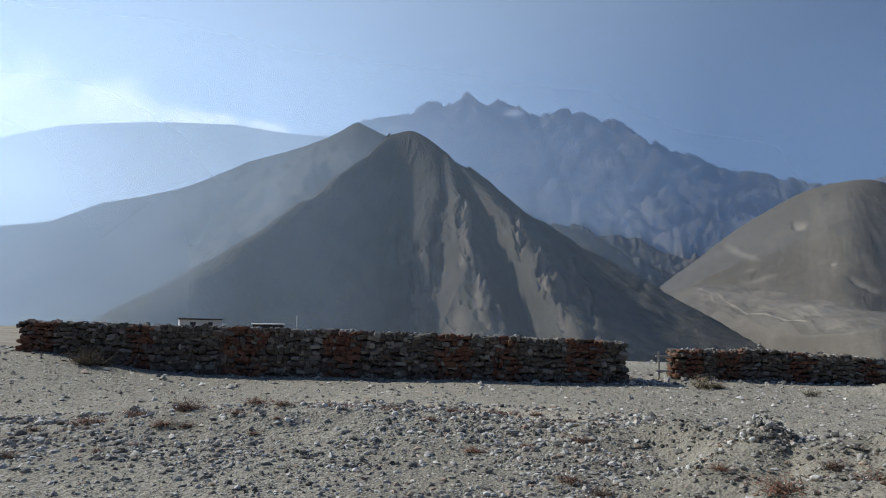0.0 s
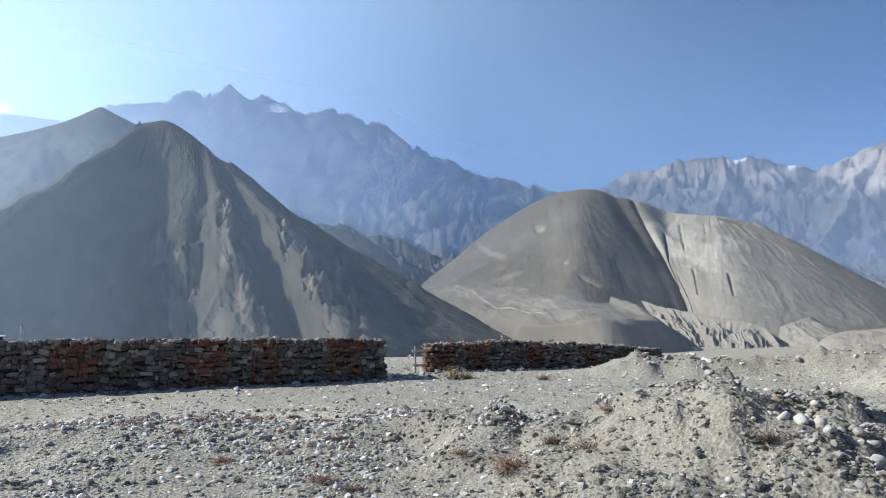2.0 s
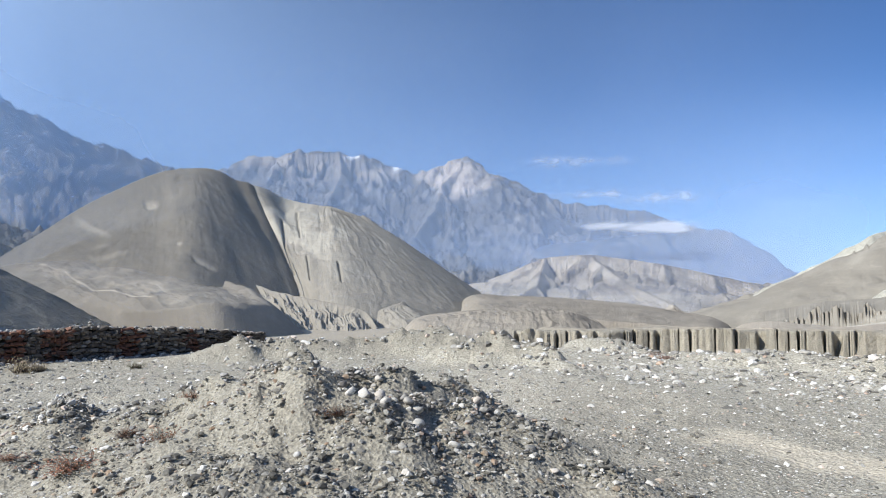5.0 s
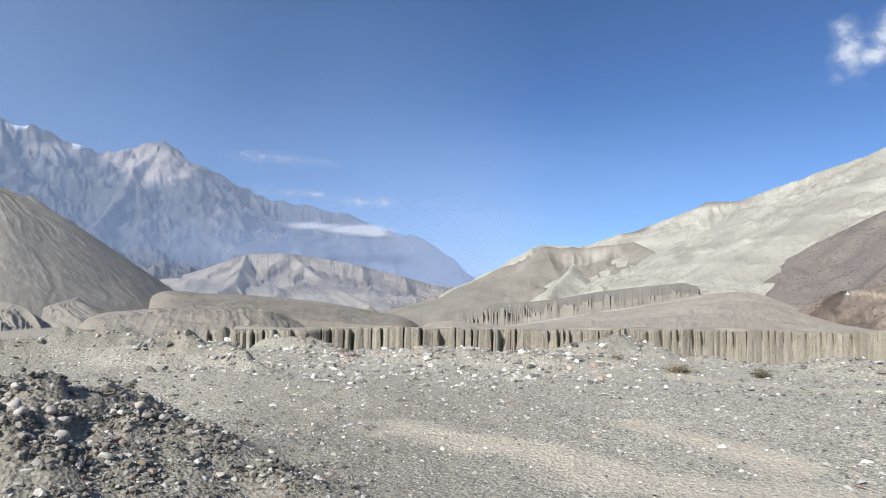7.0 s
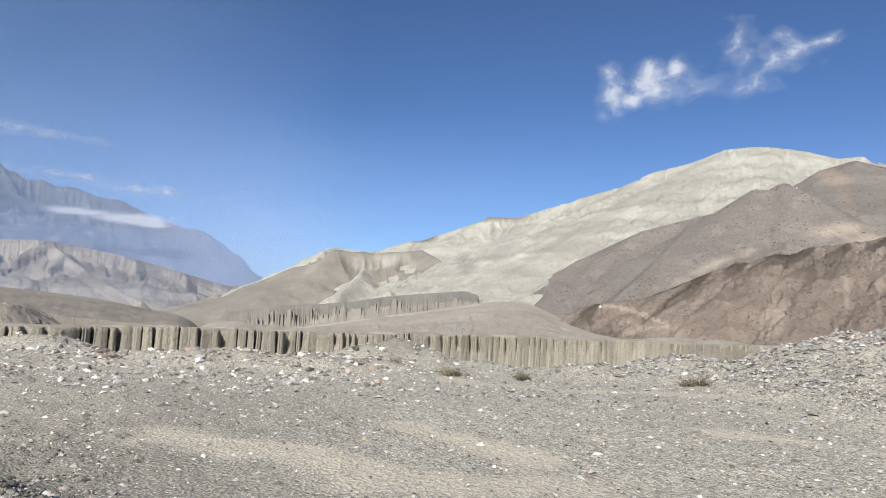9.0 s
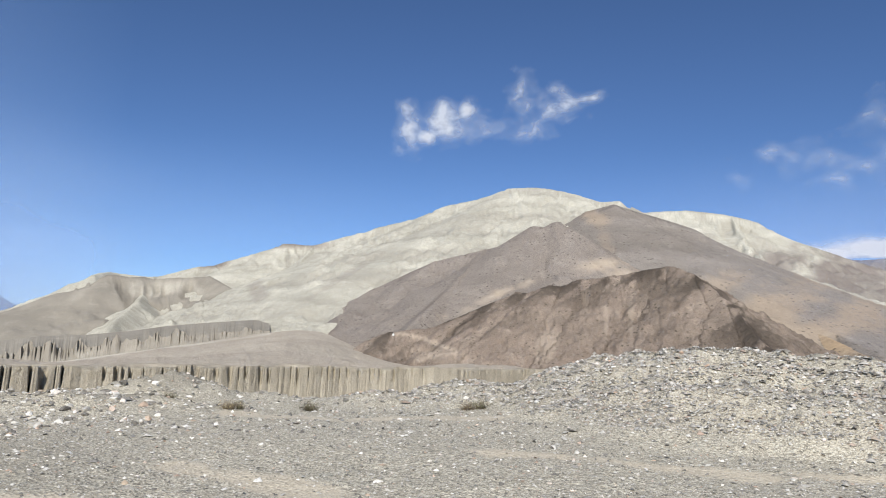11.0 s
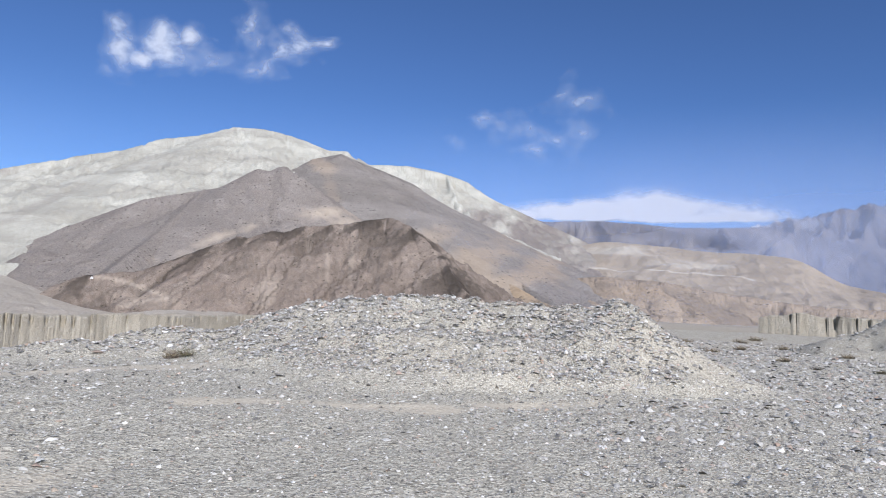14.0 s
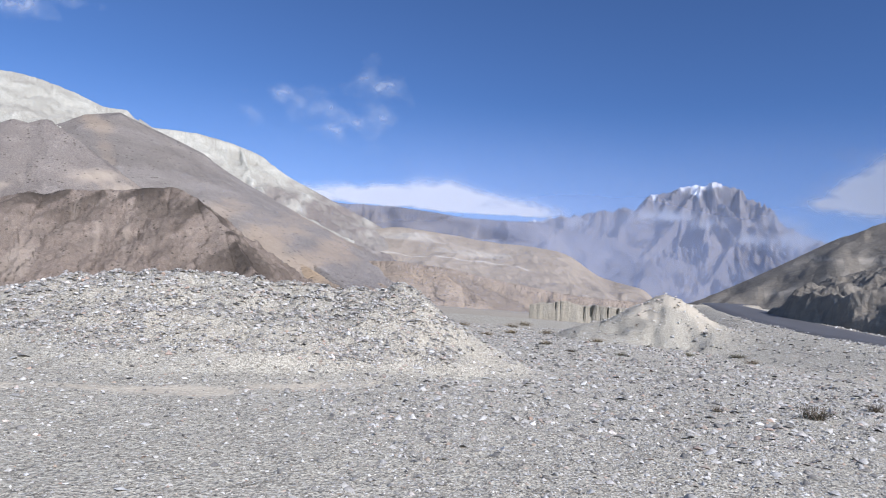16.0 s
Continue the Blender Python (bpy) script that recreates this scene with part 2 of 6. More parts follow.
def ground_material():
    m, t, b = material("gravel_ground")
    c = coords(t)
    broad = noise_of(t, c, 0.10, 6, 0.6, 0.4)
    mid = noise_of(t, c, 0.9, 7, 0.65)
    fine = noise_of(t, c, 22.0, 6, 0.7)
    tones = [(0.15, (0.077, 0.070, 0.057)), (0.38, (0.276, 0.254, 0.203)), (0.6, (0.468, 0.434, 0.348)), (0.8, (0.639, 0.600, 0.490)), (0.93, (0.800, 0.760, 0.632))]
    layers = []
    for size in (9.0, 24.0, 55.0):
        v = node(t, "ShaderNodeTexVoronoi", Scale=size, Randomness=1.0)
        t.links.new(c, v.inputs["Vector"])
        layers.append(v)
    grey = mix(t, ramp(t, mid, [(0.3, (0, 0, 0)), (0.7, (1, 1, 1))]), (0.313, 0.291, 0.230), (0.493, 0.459, 0.364))
    grey = mix(t, ramp(t, broad, [(0.3, (0, 0, 0)), (0.75, (0.686, 0.675, 0.632))]), grey, (0.423, 0.397, 0.318))
    pebble = mix(t, 0.22, grey, ramp(t, layers[0].outputs["Color"], tones))
    pebble = mix(t, 0.7, pebble, ramp(t, layers[1].outputs["Color"], tones))
    pebble = mix(t, 0.5, pebble, ramp(t, layers[2].outputs["Color"], tones))
    earth = t.nodes.new("ShaderNodeAttribute")
    earth.attribute_name = "soil"
    soil = mix(t, mid, (0.172, 0.158, 0.124), (0.325, 0.301, 0.243))
    soil = mix(t, 0.22, soil, ramp(t, layers[2].outputs["Color"], tones))
    pebble = mix(t, earth.outputs["Fac"], pebble, soil)
    sand = mix(t, fine, (0.45, 0.396, 0.302), (0.60, 0.534, 0.418))
    sand = mix(t, 0.18, sand, ramp(t, layers[1].outputs["Color"], tones))
    at = t.nodes.new("ShaderNodeAttribute")
    at.attribute_name = "sand"
    broken = mix(t, 0.6, at.outputs["Fac"], mid, "OVERLAY")
    base = mix(t, ramp(t, broken, [(0.12, (0, 0, 0)), (0.7, (0.95, 0.95, 0.95))]), pebble, sand)
    silt = t.nodes.new("ShaderNodeAttribute")
    silt.attribute_name = "silt"
    far_soil = mix(t, noise_of(t, c, 0.03, 8, 0.65, 0.5), (0.28, 0.247, 0.19), (0.42, 0.373, 0.295))
    far_soil = mix(t, 0.6, far_soil, ramp(t, noise_of(t, c, 0.35, 8, 0.7), [(0.3, (0.22, 0.22, 0.22)), (0.7, (0.78, 0.78, 0.78))]), "OVERLAY")
    base = mix(t, silt.outputs["Fac"], base, far_soil)
    t.links.new(base, b.inputs["Base Color"])
    b.inputs["Roughness"].default_value = 0.95
    b.inputs["Specular IOR Level"].default_value = 0.15
    one = bumped(t, None, layers[0].outputs["Distance"], 0.5, 0.03)
    two = bumped(t, None, layers[1].outputs["Distance"], 0.8, 0.02, one)
    bumped(t, b, fine, 0.7, 0.015, two)
    return m


MAT_GROUND = ground_material()


# ---------------------------------------------------------------- the ground
ROAD = [(-215.0, 30, 0.2), (-200.0, 36, 0.7), (-187.0, 44, 1.25), (-182.0, 54, 1.8), (-179.0, 66, 2.5), (-177.3, 86, 3.4), (-176.5, 120, 4.6), (-178.0, 170, 6.0)]


def near_line(x, y, pts):
    """Distance to a polyline of (x, y, z) and the height there."""
    best, high = np.full(x.shape, 1e9), np.zeros(x.shape)
    for (ax, ay, az), (bx, by, bz) in zip(pts, pts[1:]):
        dx, dy = bx - ax, by - ay
        u = np.clip(((x - ax) * dx + (y - ay) * dy) / (dx * dx + dy * dy), 0, 1)
        d = np.hypot(x - ax - u * dx, y - ay - u * dy)
        high = np.where(d < best, az + u * (bz - az), high)
        best = np.minimum(best, d)
    return best, high


ROAD_XYZ = [(*polar(a, r), z) for a, r, z in ROAD]


# rubble banks: slope, roundness, crest knots (heading, distance, height)
NEAR_HEAPS = [
    (0.42, 0.10, [(-16, 9.6, 0.22), (-21, 9.2, 0.34), (-27, 8.7, 0.50), (-31, 8.6, 0.38), (-36, 8.2, 0.62), (-40, 7.8, 0.72), (-44.5, 7.4, 1.00), (-48, 7.3, 0.84), (-52, 7.2, 0.86), (-56.5, 7.1, 0.62), (-60, 7.0, 0.52), (-64, 6.8, 0.36), (-67, 6.6, 0.24), (-70, 6.4, 0.14), (-73, 6.2, 0.04)]),
    (0.22, 0.12, [(20, 11.2, 0.14), (10, 11.0, 0.16), (2, 10.6, 0.18), (-8, 10.2, 0.14), (-16, 9.6, 0.2)]),
]
MIDDLE_HEAPS = [
    (0.60, 0.12, [(-33, 20.5, 0.2), (-36.3, 20.8, 0.52), (-41, 20.8, 0.42), (-46, 21.2, 0.42), (-49, 21.3, 0.55), (-52, 21.3, 0.70), (-54, 20.8, 0.42)]),
    (0.66, 0.10, [(-54.0, 19.2, 0.5), (-56, 18.8, 0.78), (-57.6, 18.4, 0.62), (-59.6, 17.6, 0.50), (-61.4, 17.0, 0.34), (-63, 16.4, 0.05)]),
    (0.30, 0.20, [(-60, 23.5, 0.1), (-66.5, 22.8, 0.28), (-70, 22.4, 0.05), (-76, 21.5, 0.08), (-78.5, 21.5, 0.16), (-81, 21.4, 0.02), (-86, 21.6, 0.1), (-88.5, 22.0, 0.4), (-91.3, 22.2, 0.68), (-94, 22.3, 0.4), (-97, 22.4, 0.0)]),
    (0.30, 0.20, [(-73, 19.5, 0.1), (-77, 19.0, 0.28), (-84, 18.6, 0.25), (-89, 18.5, 0.35), (-93, 18.0, 0.1)]),
]
BANK_HEAPS = [
    (0.22, 0.25, [(-97, 22, 0.08), (-101, 22, 0.25), (-104, 22.5, 0.22), (-108, 22.5, 0.42), (-112, 23, 0.36), (-116, 23, 0.6), (-119, 23.5, 0.62), (-124, 23.5, 1.1)]),
    (0.55, 0.25, [(-122.5, 23.5, 0.5), (-126, 22.0, 1.62), (-129.3, 21.0, 1.83), (-133, 20.6, 1.92), (-137.7, 20.6, 2.0), (-141.3, 20.5, 1.88), (-145, 20.3, 1.84), (-148, 20.3, 1.86), (-150.3, 20.3, 2.05), (-151.8, 20.6, 1.6), (-153.4, 20.9, 0.9), (-154.6, 21.2, 0.4)]),
    (0.40, 0.3, [(-127, 18.5, 0.7), (-131, 18.0, 1.0), (-137, 17.8, 1.05), (-143, 17.8, 1.0), (-148, 18.2, 0.85)]),
    (0.33, 0.15, [(-131.5, 16.9, 0.35), (-135.5, 17.0, 0.72), (-139.5, 17.2, 0.6), (-142.5, 17.4, 0.3)]),
]
FAR_HEAPS = [
    (0.62, 0.12, [(-171.0, 46.0, 2.7), (-172.1, 46.0, 3.35), (-173.2, 45.8, 2.8), (-174.8, 45.2, 1.7), (-176.6, 44.5, 0.8), (-178.4, 43.5, 0.3)]),
    (0.35, 0.15, [(-166.0, 44.0, 0.3), (-169.0, 45.0, 1.5), (-171.0, 46.0, 2.6)]),
    (0.30, 0.2, [(-173.5, 86.0, 3.4), (-175.0, 88.0, 4.2), (-178.0, 92.0, 4.0), (-181, 96, 3.6)]),
]
HEAPS = NEAR_HEAPS + MIDDLE_HEAPS + BANK_HEAPS + FAR_HEAPS
TRACKS = [  # sandy wheel tracks and bare patches: half width, knots (heading, distance)
    (0.42, [(-77, 9.9), (-82, 9.3), (-87, 8.9), (-92, 8.5), (-96, 8.1), (-101, 8.0), (-106, 8.1), (-111, 8.3)]),
    (0.3, [(-95, 10.8), (-98.5, 10.3), (-102, 9.8), (-105, 9.4)]),
    (0.6, [(8, 13.0), (-2, 12.6), (-9, 12.2), (-14, 12.0)]),
    (0.4, [(-98, 17.5), (-106, 17.0), (-112, 17.5), (-118, 18.2)]),
    (0.22, [(-141, 13.6), (-146, 14.2), (-150, 14.9)]),
    (0.25, [(-119, 12.7), (-128, 12.8), (-138.6, 13.0)]),
    (1.3, [(-171.0, 46.0), (-173.5, 45.5)]),
    (3.0, [(-174, 86), (-181, 96)]),
]


def ridge_field(x, y, knots, slope, round_top):
    pts = [(*polar(a, r), z) for a, r, z in knots]
    best = np.full(x.shape, -9.0)
    for (ax, ay, a_z), (bx, by, b_z) in zip(pts, pts[1:]):
        dx, dy = bx - ax, by - ay
        u = np.clip(((x - ax) * dx + (y - ay) * dy) / (dx * dx + dy * dy), 0, 1)
        d = np.hypot(x - ax - u * dx, y - ay - u * dy)
        np.maximum(best, a_z + u * (b_z - a_z) - slope * (np.sqrt(d * d + round_top * round_top) - round_top), out=best)
    return best


def heap_height(x, y):
    wx, wy = x + 0.35 * fbm(x * 0.7, y * 0.7, 3, 41), y + 0.35 * fbm(x * 0.7 + 9, y * 0.7, 3, 42)
    heap = np.full(x.shape, -9.0)
    for slope, rt, knots in HEAPS:
        np.maximum(heap, ridge_field(wx, wy, knots, slope, rt), out=heap)
    return np.where(heap > 0, heap, 0.12 * np.exp(np.minimum(heap, 0) * 5) - 0.12) + 0.0


def heading_of(x, y):
    az = np.degrees(np.arctan2(-x, y))
    return np.where(az > 90, az - 360, az)


def ground_height(x, y, fine=True):
    r = np.hypot(x, y)
    az = heading_of(x, y)
    z = 0.09 * fbm(x / 7, y / 7, 3, 5) * smooth(2, 8, r)
    z = z + 0.40 * smooth(18, 31, az) * smooth(14, 21, r) * (1 - smooth(23, 40, r))
    # plateau edge: the river canyon lies ahead, a plain behind
    rim = 26 + 2.0 * value_noise(az / 6, az * 0, 3) - 3.5 * smooth(-52, -60, az)
    ahead = smooth(-124, -117, az) * (1 - smooth(-2, 14, az))
    z = z - ahead * 16 * smooth(0, 14, r - rim)
    behind = 1 - smooth(-124, -117, az)
    z = z - behind * 6.0 * smooth(105, 150, r)
    left = smooth(-2, 14, az)
    z = z - left * (2.0 * smooth(22, 60, r) + 40 * smooth(130, 420, r))
    mid = smooth(-62, -54, az) * (1 - left)
    z = z - mid * 24 * smooth(150, 420, r)
    # bench across the canyon
    far = terrace_edge(az) + 4.0
    on = smooth(0.0, 5.0, r - far) * smooth(-56, -61, az) * smooth(-132, -122, az)
    z = z * (1 - on) + on * (-6.0 + 0.5 * fbm(x / 14, y / 14, 3, 83) * smooth(3, 12, r - far))
    z = z - on * (20 * smooth(25, 90, r - far) + 30 * smooth(100, 500, r - far))
    h = heap_height(x, y)
    lump = np.clip(h, 0, 0.6)
    z = z + h + (1 - 0.5 * smooth(-104, -116, az)) * lump * (0.26 * fbm(x * 1.3, y * 1.3, 3, 8) + 0.16 * fbm(x * 3.4, y * 3.4, 3, 9))
    d, hr = near_line(x, y, ROAD_XYZ)
    near_road = 1 - smooth(2.9, 10, d)
    z = np.where(d < 60, z * (1 - near_road) + near_road * (hr - 0.03 - 0.10 * (1 - smooth(2.2, 2.6, d))), z)
    if fine:
        near = 1 - smooth(20, 45, r)
        z = z + near * (0.018 * fbm(x * 3.1, y * 3.1, 3, 21))
    return z


def terrace_edge(az):
    knots = np.array([-140, -124, -114, -105, -96, -87, -78, -68, -59, -45, -30])
    dist = np.array([330, 310, 236, 212, 186, 170, 162, 152, 147, 150, 160])
    return np.interp(az, knots, dist) + 2.0 * value_noise(az / 1.9, az * 0, 61)


def sand_mask(x, y):
    m = np.zeros(x.shape)
    for half, knots in TRACKS:
        d, _ = near_line(x, y, [(*polar(a, r), 0.0) for a, r in knots])
        m = np.maximum(m, 1 - smooth(half * 0.1, half * 2.2, d + 0.9 * half * fbm(x * 0.8, y * 0.8, 4, 71)))
    return np.clip(m * 1.0 + 0.25 * smooth(0.0, 1.0, fbm(x / 6, y / 6, 4, 73)), 0, 1)


def set_value(me, name, values):
    at = me.attributes.new(name, "FLOAT", "POINT")
    at.data.foreach_set("value", np.ascontiguousarray(values, np.float32).ravel())


def build_ground():
    az = np.concatenate([np.arange(-192, 46, 0.25), np.arange(46, 168.1, 2.0)])
    r = np.concatenate([[0.0, 0.2, 0.4], np.geomspace(0.6, 9, 70), np.geomspace(9.12, 60, 140), np.geomspace(61.5, 4900, 75)])
    A, R = np.meshgrid(az, r, indexing="ij")
    X, Y = polar(A, R)
    Z = ground_height(X, Y)
    me = grid_mesh("ground", X, Y, Z)
    me.materials.append(MAT_GROUND)
    set_value(me, "sand", sand_mask(X, Y) * (1 - smooth(30, 50, R) * (A > -165)))
    near_bank = ridge_field(X, Y, HEAPS[0][2], HEAPS[0][0], HEAPS[0][1])
    mound = (0.7 - 0.5 * smooth(-92, -112, A)) * smooth(0.05, 0.4, heap_height(X, Y)) * (1 - smooth(-38, -32, A)) * smooth(-1.3, 0.1, fbm(X * 0.35, Y * 0.35, 4, 95))
    set_value(me, "soil", np.clip(mound + 0.4 * smooth(-66, -46, A) * (1 - smooth(24, 28, R)) + 0.75 * smooth(-96, -78, A) * (1 - smooth(-66, -60, A)) * (1 - smooth(11.0, 17.0, R)) + 0.6 * np.maximum(smooth(-0.15, 0.2, near_bank), smooth(-71, -64, A) * (1 - smooth(-24, -14, A)) * (1 - smooth(7.6, 8.4, R))) + 0.5 * smooth(-34, -14, A) * (1 - smooth(10.5, 12.5, R)) * smooth(-0.6, 0.3, fbm(X * 0.4, Y * 0.4, 3, 88)), 0, 1))
    set_value(me, "silt", smooth(30, 60, R) * (1 - 0.75 * (1 - smooth(90, 130, R)) * (A < -124)))
    ob = new("ground", me)
    return tagged(ob, "grey stony gravel plain with rubble heaps and sandy patches", "ground", kind="structure")


build_ground()


def flute_cliff(name, label, knots, spacing, depth, mat, step, seed, rows=16, category="cliff", slope=0.22, back=(14, -0.5), uneven=0.04, amount=((0, 1.0),)):
    """A bank cut by rain into pillars with dark slots between; knots: heading, distance, top, foot; amount: heading, how deep the slots go."""
    az = np.arange(knots[0][0], knots[-1][0], -step)
    ks, am = np.array(sorted(knots)), np.array(sorted(amount))
    dist, top, foot = (np.interp(az, ks[:, 0], ks[:, k]) for k in (1, 2, 3))
    deep = np.interp(az, am[:, 0], am[:, 1])[:, None]
    run = np.concatenate([[0], np.cumsum(np.abs(np.diff(az)) * 0.01745 * (dist[1:] + dist[:-1]) / 2)])
    p = run / spacing + 0.95 * fbm(run / spacing / 2.6, run * 0, 3, seed + 5)
    v = np.linspace(0, 1, rows)[None, :]
    cell = np.floor(p)
    f = p - cell
    cut = np.zeros((len(az), rows))
    for side, gap in ((cell, f), (cell + 1, 1 - f)):
        key = hash01(side, side * 0, seed + 1)
        wide = (0.06 + 0.34 * hash01(side, side * 0, seed + 2) ** 1.6)[:, None] * (1 - 0.85 * v ** 0.7)
        reach = (0.45 + 0.75 * hash01(side, side * 0, seed + 3))[:, None]
        here = (key > 0.2)[:, None] * smooth(wide, 0.35 * wide, gap[:, None]) * (1 - smooth(0.6 * reach * deep, reach * deep + 0.01, v))
        cut = np.maximum(cut, here)
    bulge = (1 - (2 * f - 1) ** 2)[:, None] * (0.25 + 0.3 * v) - 0.25 * np.abs(value_noise(p * 3.3, p * 0, seed + 9))[:, None]
    lean = slope * (top - foot)[:, None] * v ** 1.5
    edge = 0.6 * spacing * fbm(run / spacing / 6, run * 0, 3, seed + 11)[:, None]
    R = dist[:, None] + edge + depth * cut * deep - 0.30 * depth * bulge * deep - lean
    Z = top[:, None] + (foot - top)[:, None] * v + uneven * (top - foot)[:, None] * fbm(run / spacing * 0.6, run * 0, 4, seed + 7)[:, None] * (1 - v)
    back_r = np.concatenate([dist[:, None] + back[0] + depth, dist[:, None] + edge + 1.3 * depth], 1)
    R = np.concatenate([back_r, R], 1)
    Z = np.concatenate([np.repeat(top[:, None], 2, 1) + np.array([[back[1], 0.0]]), Z], 1)
    A = np.repeat(az[:, None], R.shape[1], 1)
    X, Y = polar(A, R)
    me = grid_mesh(name, X, Y, Z)
    me.materials.append(mat)
    set_value(me, "along", np.repeat(run[:, None], R.shape[1], 1))
    set_value(me, "down", np.broadcast_to(np.concatenate([[0, 0], (v * 9)[0]])[None, :], R.shape))
    return tagged(new(name, me), label, category, kind="structure")


# across the canyon: heading, distance, top, foot
flute_cliff("terrace_cliff", "buff silt river terrace cliff eroded into pillars",
            [(a, float(terrace_edge(np.array([float(a)]))[0]), -5.9, -15.0) for a in range(-58, -128, -2)], 2.5, 3.8, MAT_CLIFF, 0.03, 301, slope=0.34, uneven=0.07,
            amount=[(-127, 0.2), (-112, 0.35), (-104, 0.55), (-97, 0.75), (-89, 0.6), (-84, 0.95), (-58, 1.0)])


# ---------------------------------------------------------------- mountains
def skeleton_points(line, dist):
    """Crest knots (heading, rise in degrees, distance) to places."""
    out = []
    for k in line:
        r = k[2] if len(k) > 2 else dist
        x, y = polar(k[0], r)
        out.append((float(x), float(y), EYE + r * math.tan(radians(k[1]))))
    return out


def mountain(name, label, lines, dist, base, steep, gentle, bend, mat, az_step=0.15, near=0.5, far=1.35, rows_r=110, spurs=0.0,
             spur_slope=0.62, gully=(0, 1), rough=(0, 1), seed=1, margin=6.0, category="mountain", patches=(), snow=(), rock_only=False, tracks=(), ragged=0.42, crag=0.12,
             net=(0, 1), rill=(0, 1), hem=0.10, cap=0.0, streak=0.0):
    """A mountain from its crest lines: slopes fall away from them, spurs run down towards the valley, gullies cut between."""
    rnd = random.Random(seed)
    az_step, rows_r = 1.3 * az_step, int(0.85 * rows_r)
    polys = [skeleton_points(l, dist) for l in lines]
    crest = list(polys)
    if spurs:
        for pl in crest:
            run = 0.0
            for (ax, ay, a_z), (bx, by, b_z) in zip(pl, pl[1:]):
                seg = math.hypot(bx - ax, by - ay)
                while run < seg:
                    u = run / seg
                    x, y, z = ax + u * (bx - ax), ay + u * (by - ay), a_z + u * (b_z - a_z)
                    drop = z - base
                    if drop > 12:
                        way = math.atan2(-y, -x) + rnd.uniform(-0.6, 0.6)
                        length = drop / spur_slope * rnd.uniform(0.5, 1.05)
                        line, px, py, pz = [(x, y, z)], x, y, z
                        for k in range(4):
                            way += rnd.uniform(-0.28, 0.28)
                            px, py = px + math.cos(way) * length / 4, py + math.sin(way) * length / 4
                            pz -= spur_slope * length / 4 * rnd.uniform(0.85, 1.2)
                            line.append((px, py, pz))
                        polys.append(line)
                    run += spurs * rnd.uniform(0.6, 1.4)
                run -= seg
    knots = [k for l in lines for k in l]
    a0, a1 = min(k[0] for k in knots) - margin, max(k[0] for k in knots) + margin
    d0 = min((k[2] if len(k) > 2 else dist) for k in knots) * near
    d1 = max((k[2] if len(k) > 2 else dist) for k in knots) * far
    crest_far = max((k[2] if len(k) > 2 else dist) for k in knots) * 1.03
    A, R = np.meshgrid(np.arange(a0, a1, az_step), np.concatenate([np.geomspace(d0, crest_far, int(0.8 * rows_r)), np.linspace(crest_far * 1.015, d1, 10)]), indexing="ij")
    X, Y = polar(A, R)
    crest_d = np.full(X.shape, 1e9)
    for pl in crest:
        for (ax, ay, a_z), (bx, by, b_z) in zip(pl, pl[1:]):
            dx, dy = bx - ax, by - ay
            u = np.clip(((X - ax) * dx + (Y - ay) * dy) / (dx * dx + dy * dy), 0, 1)
            np.minimum(crest_d, np.hypot(X - ax - u * dx, Y - ay - u * dy), out=crest_d)
    fade = smooth(0, hem * dist, crest_d)
    wob = rough[1] * 0.30 * fade
    jx = X + wob * fbm(X / rough[1], Y / rough[1], 3, seed + 50)
    jy = Y + wob * fbm(X / rough[1] + 40, Y / rough[1], 3, seed + 51)
    Z = np.full(X.shape, -1e9)
    along, down = np.zeros(X.shape), np.zeros(X.shape)
    for pi, pl in enumerate(polys):
        run = 0.0
        for (ax, ay, a_z), (bx, by, b_z) in zip(pl, pl[1:]):
            dx, dy = bx - ax, by - ay
            seg = math.hypot(dx, dy)
            u = np.clip(((jx - ax) * dx + (jy - ay) * dy) / (seg * seg), 0, 1)
            d = np.hypot(jx - ax - u * dx, jy - ay - u * dy)
            fall = gentle * d + (steep - gentle) * bend * (1 - np.exp(-d / bend))
            cand = a_z + u * (b_z - a_z) - fall
            won = cand > Z
            along[won] = (run + 137.0 * pi + u * seg)[won]
            down[won] = d[won]
            np.maximum(Z, cand, out=Z)
            run += seg
    if rock_only:
        rise0 = np.degrees(np.arctan2(Z - EYE, R))
        rocky = np.zeros(X.shape)
        for pa, pe, wa, we, lean, weight in patches:
            rocky = np.maximum(rocky, weight * (1 - smooth(0.5, 2.2, np.hypot((A - pa) / wa, (rise0 - pe - lean * (A - pa)) / we))))
        fade = fade * (0.04 + 0.96 * rocky)
    if gully[0]:
        g = ridged((A * dist * 0.01745) / gully[1] + 0.5 * fbm(X / gully[1] / 3, Y / gully[1] / 3, 2, seed + 9), R / gully[1] / 5, 3, seed + 3)
        Z = Z - gully[0] * (1 - g) * fade
    if net[0]:
        nx, ny = X / net[1] + 0.5 * fbm(X / net[1], Y / net[1], 3, seed + 31), Y / net[1] + 0.5 * fbm(X / net[1] + 7, Y / net[1], 3, seed + 32)
        Z = Z + net[0] * (ridged(nx, ny, 5, seed + 33, 0.5) - 0.6) * (0.15 + 0.85 * fade)
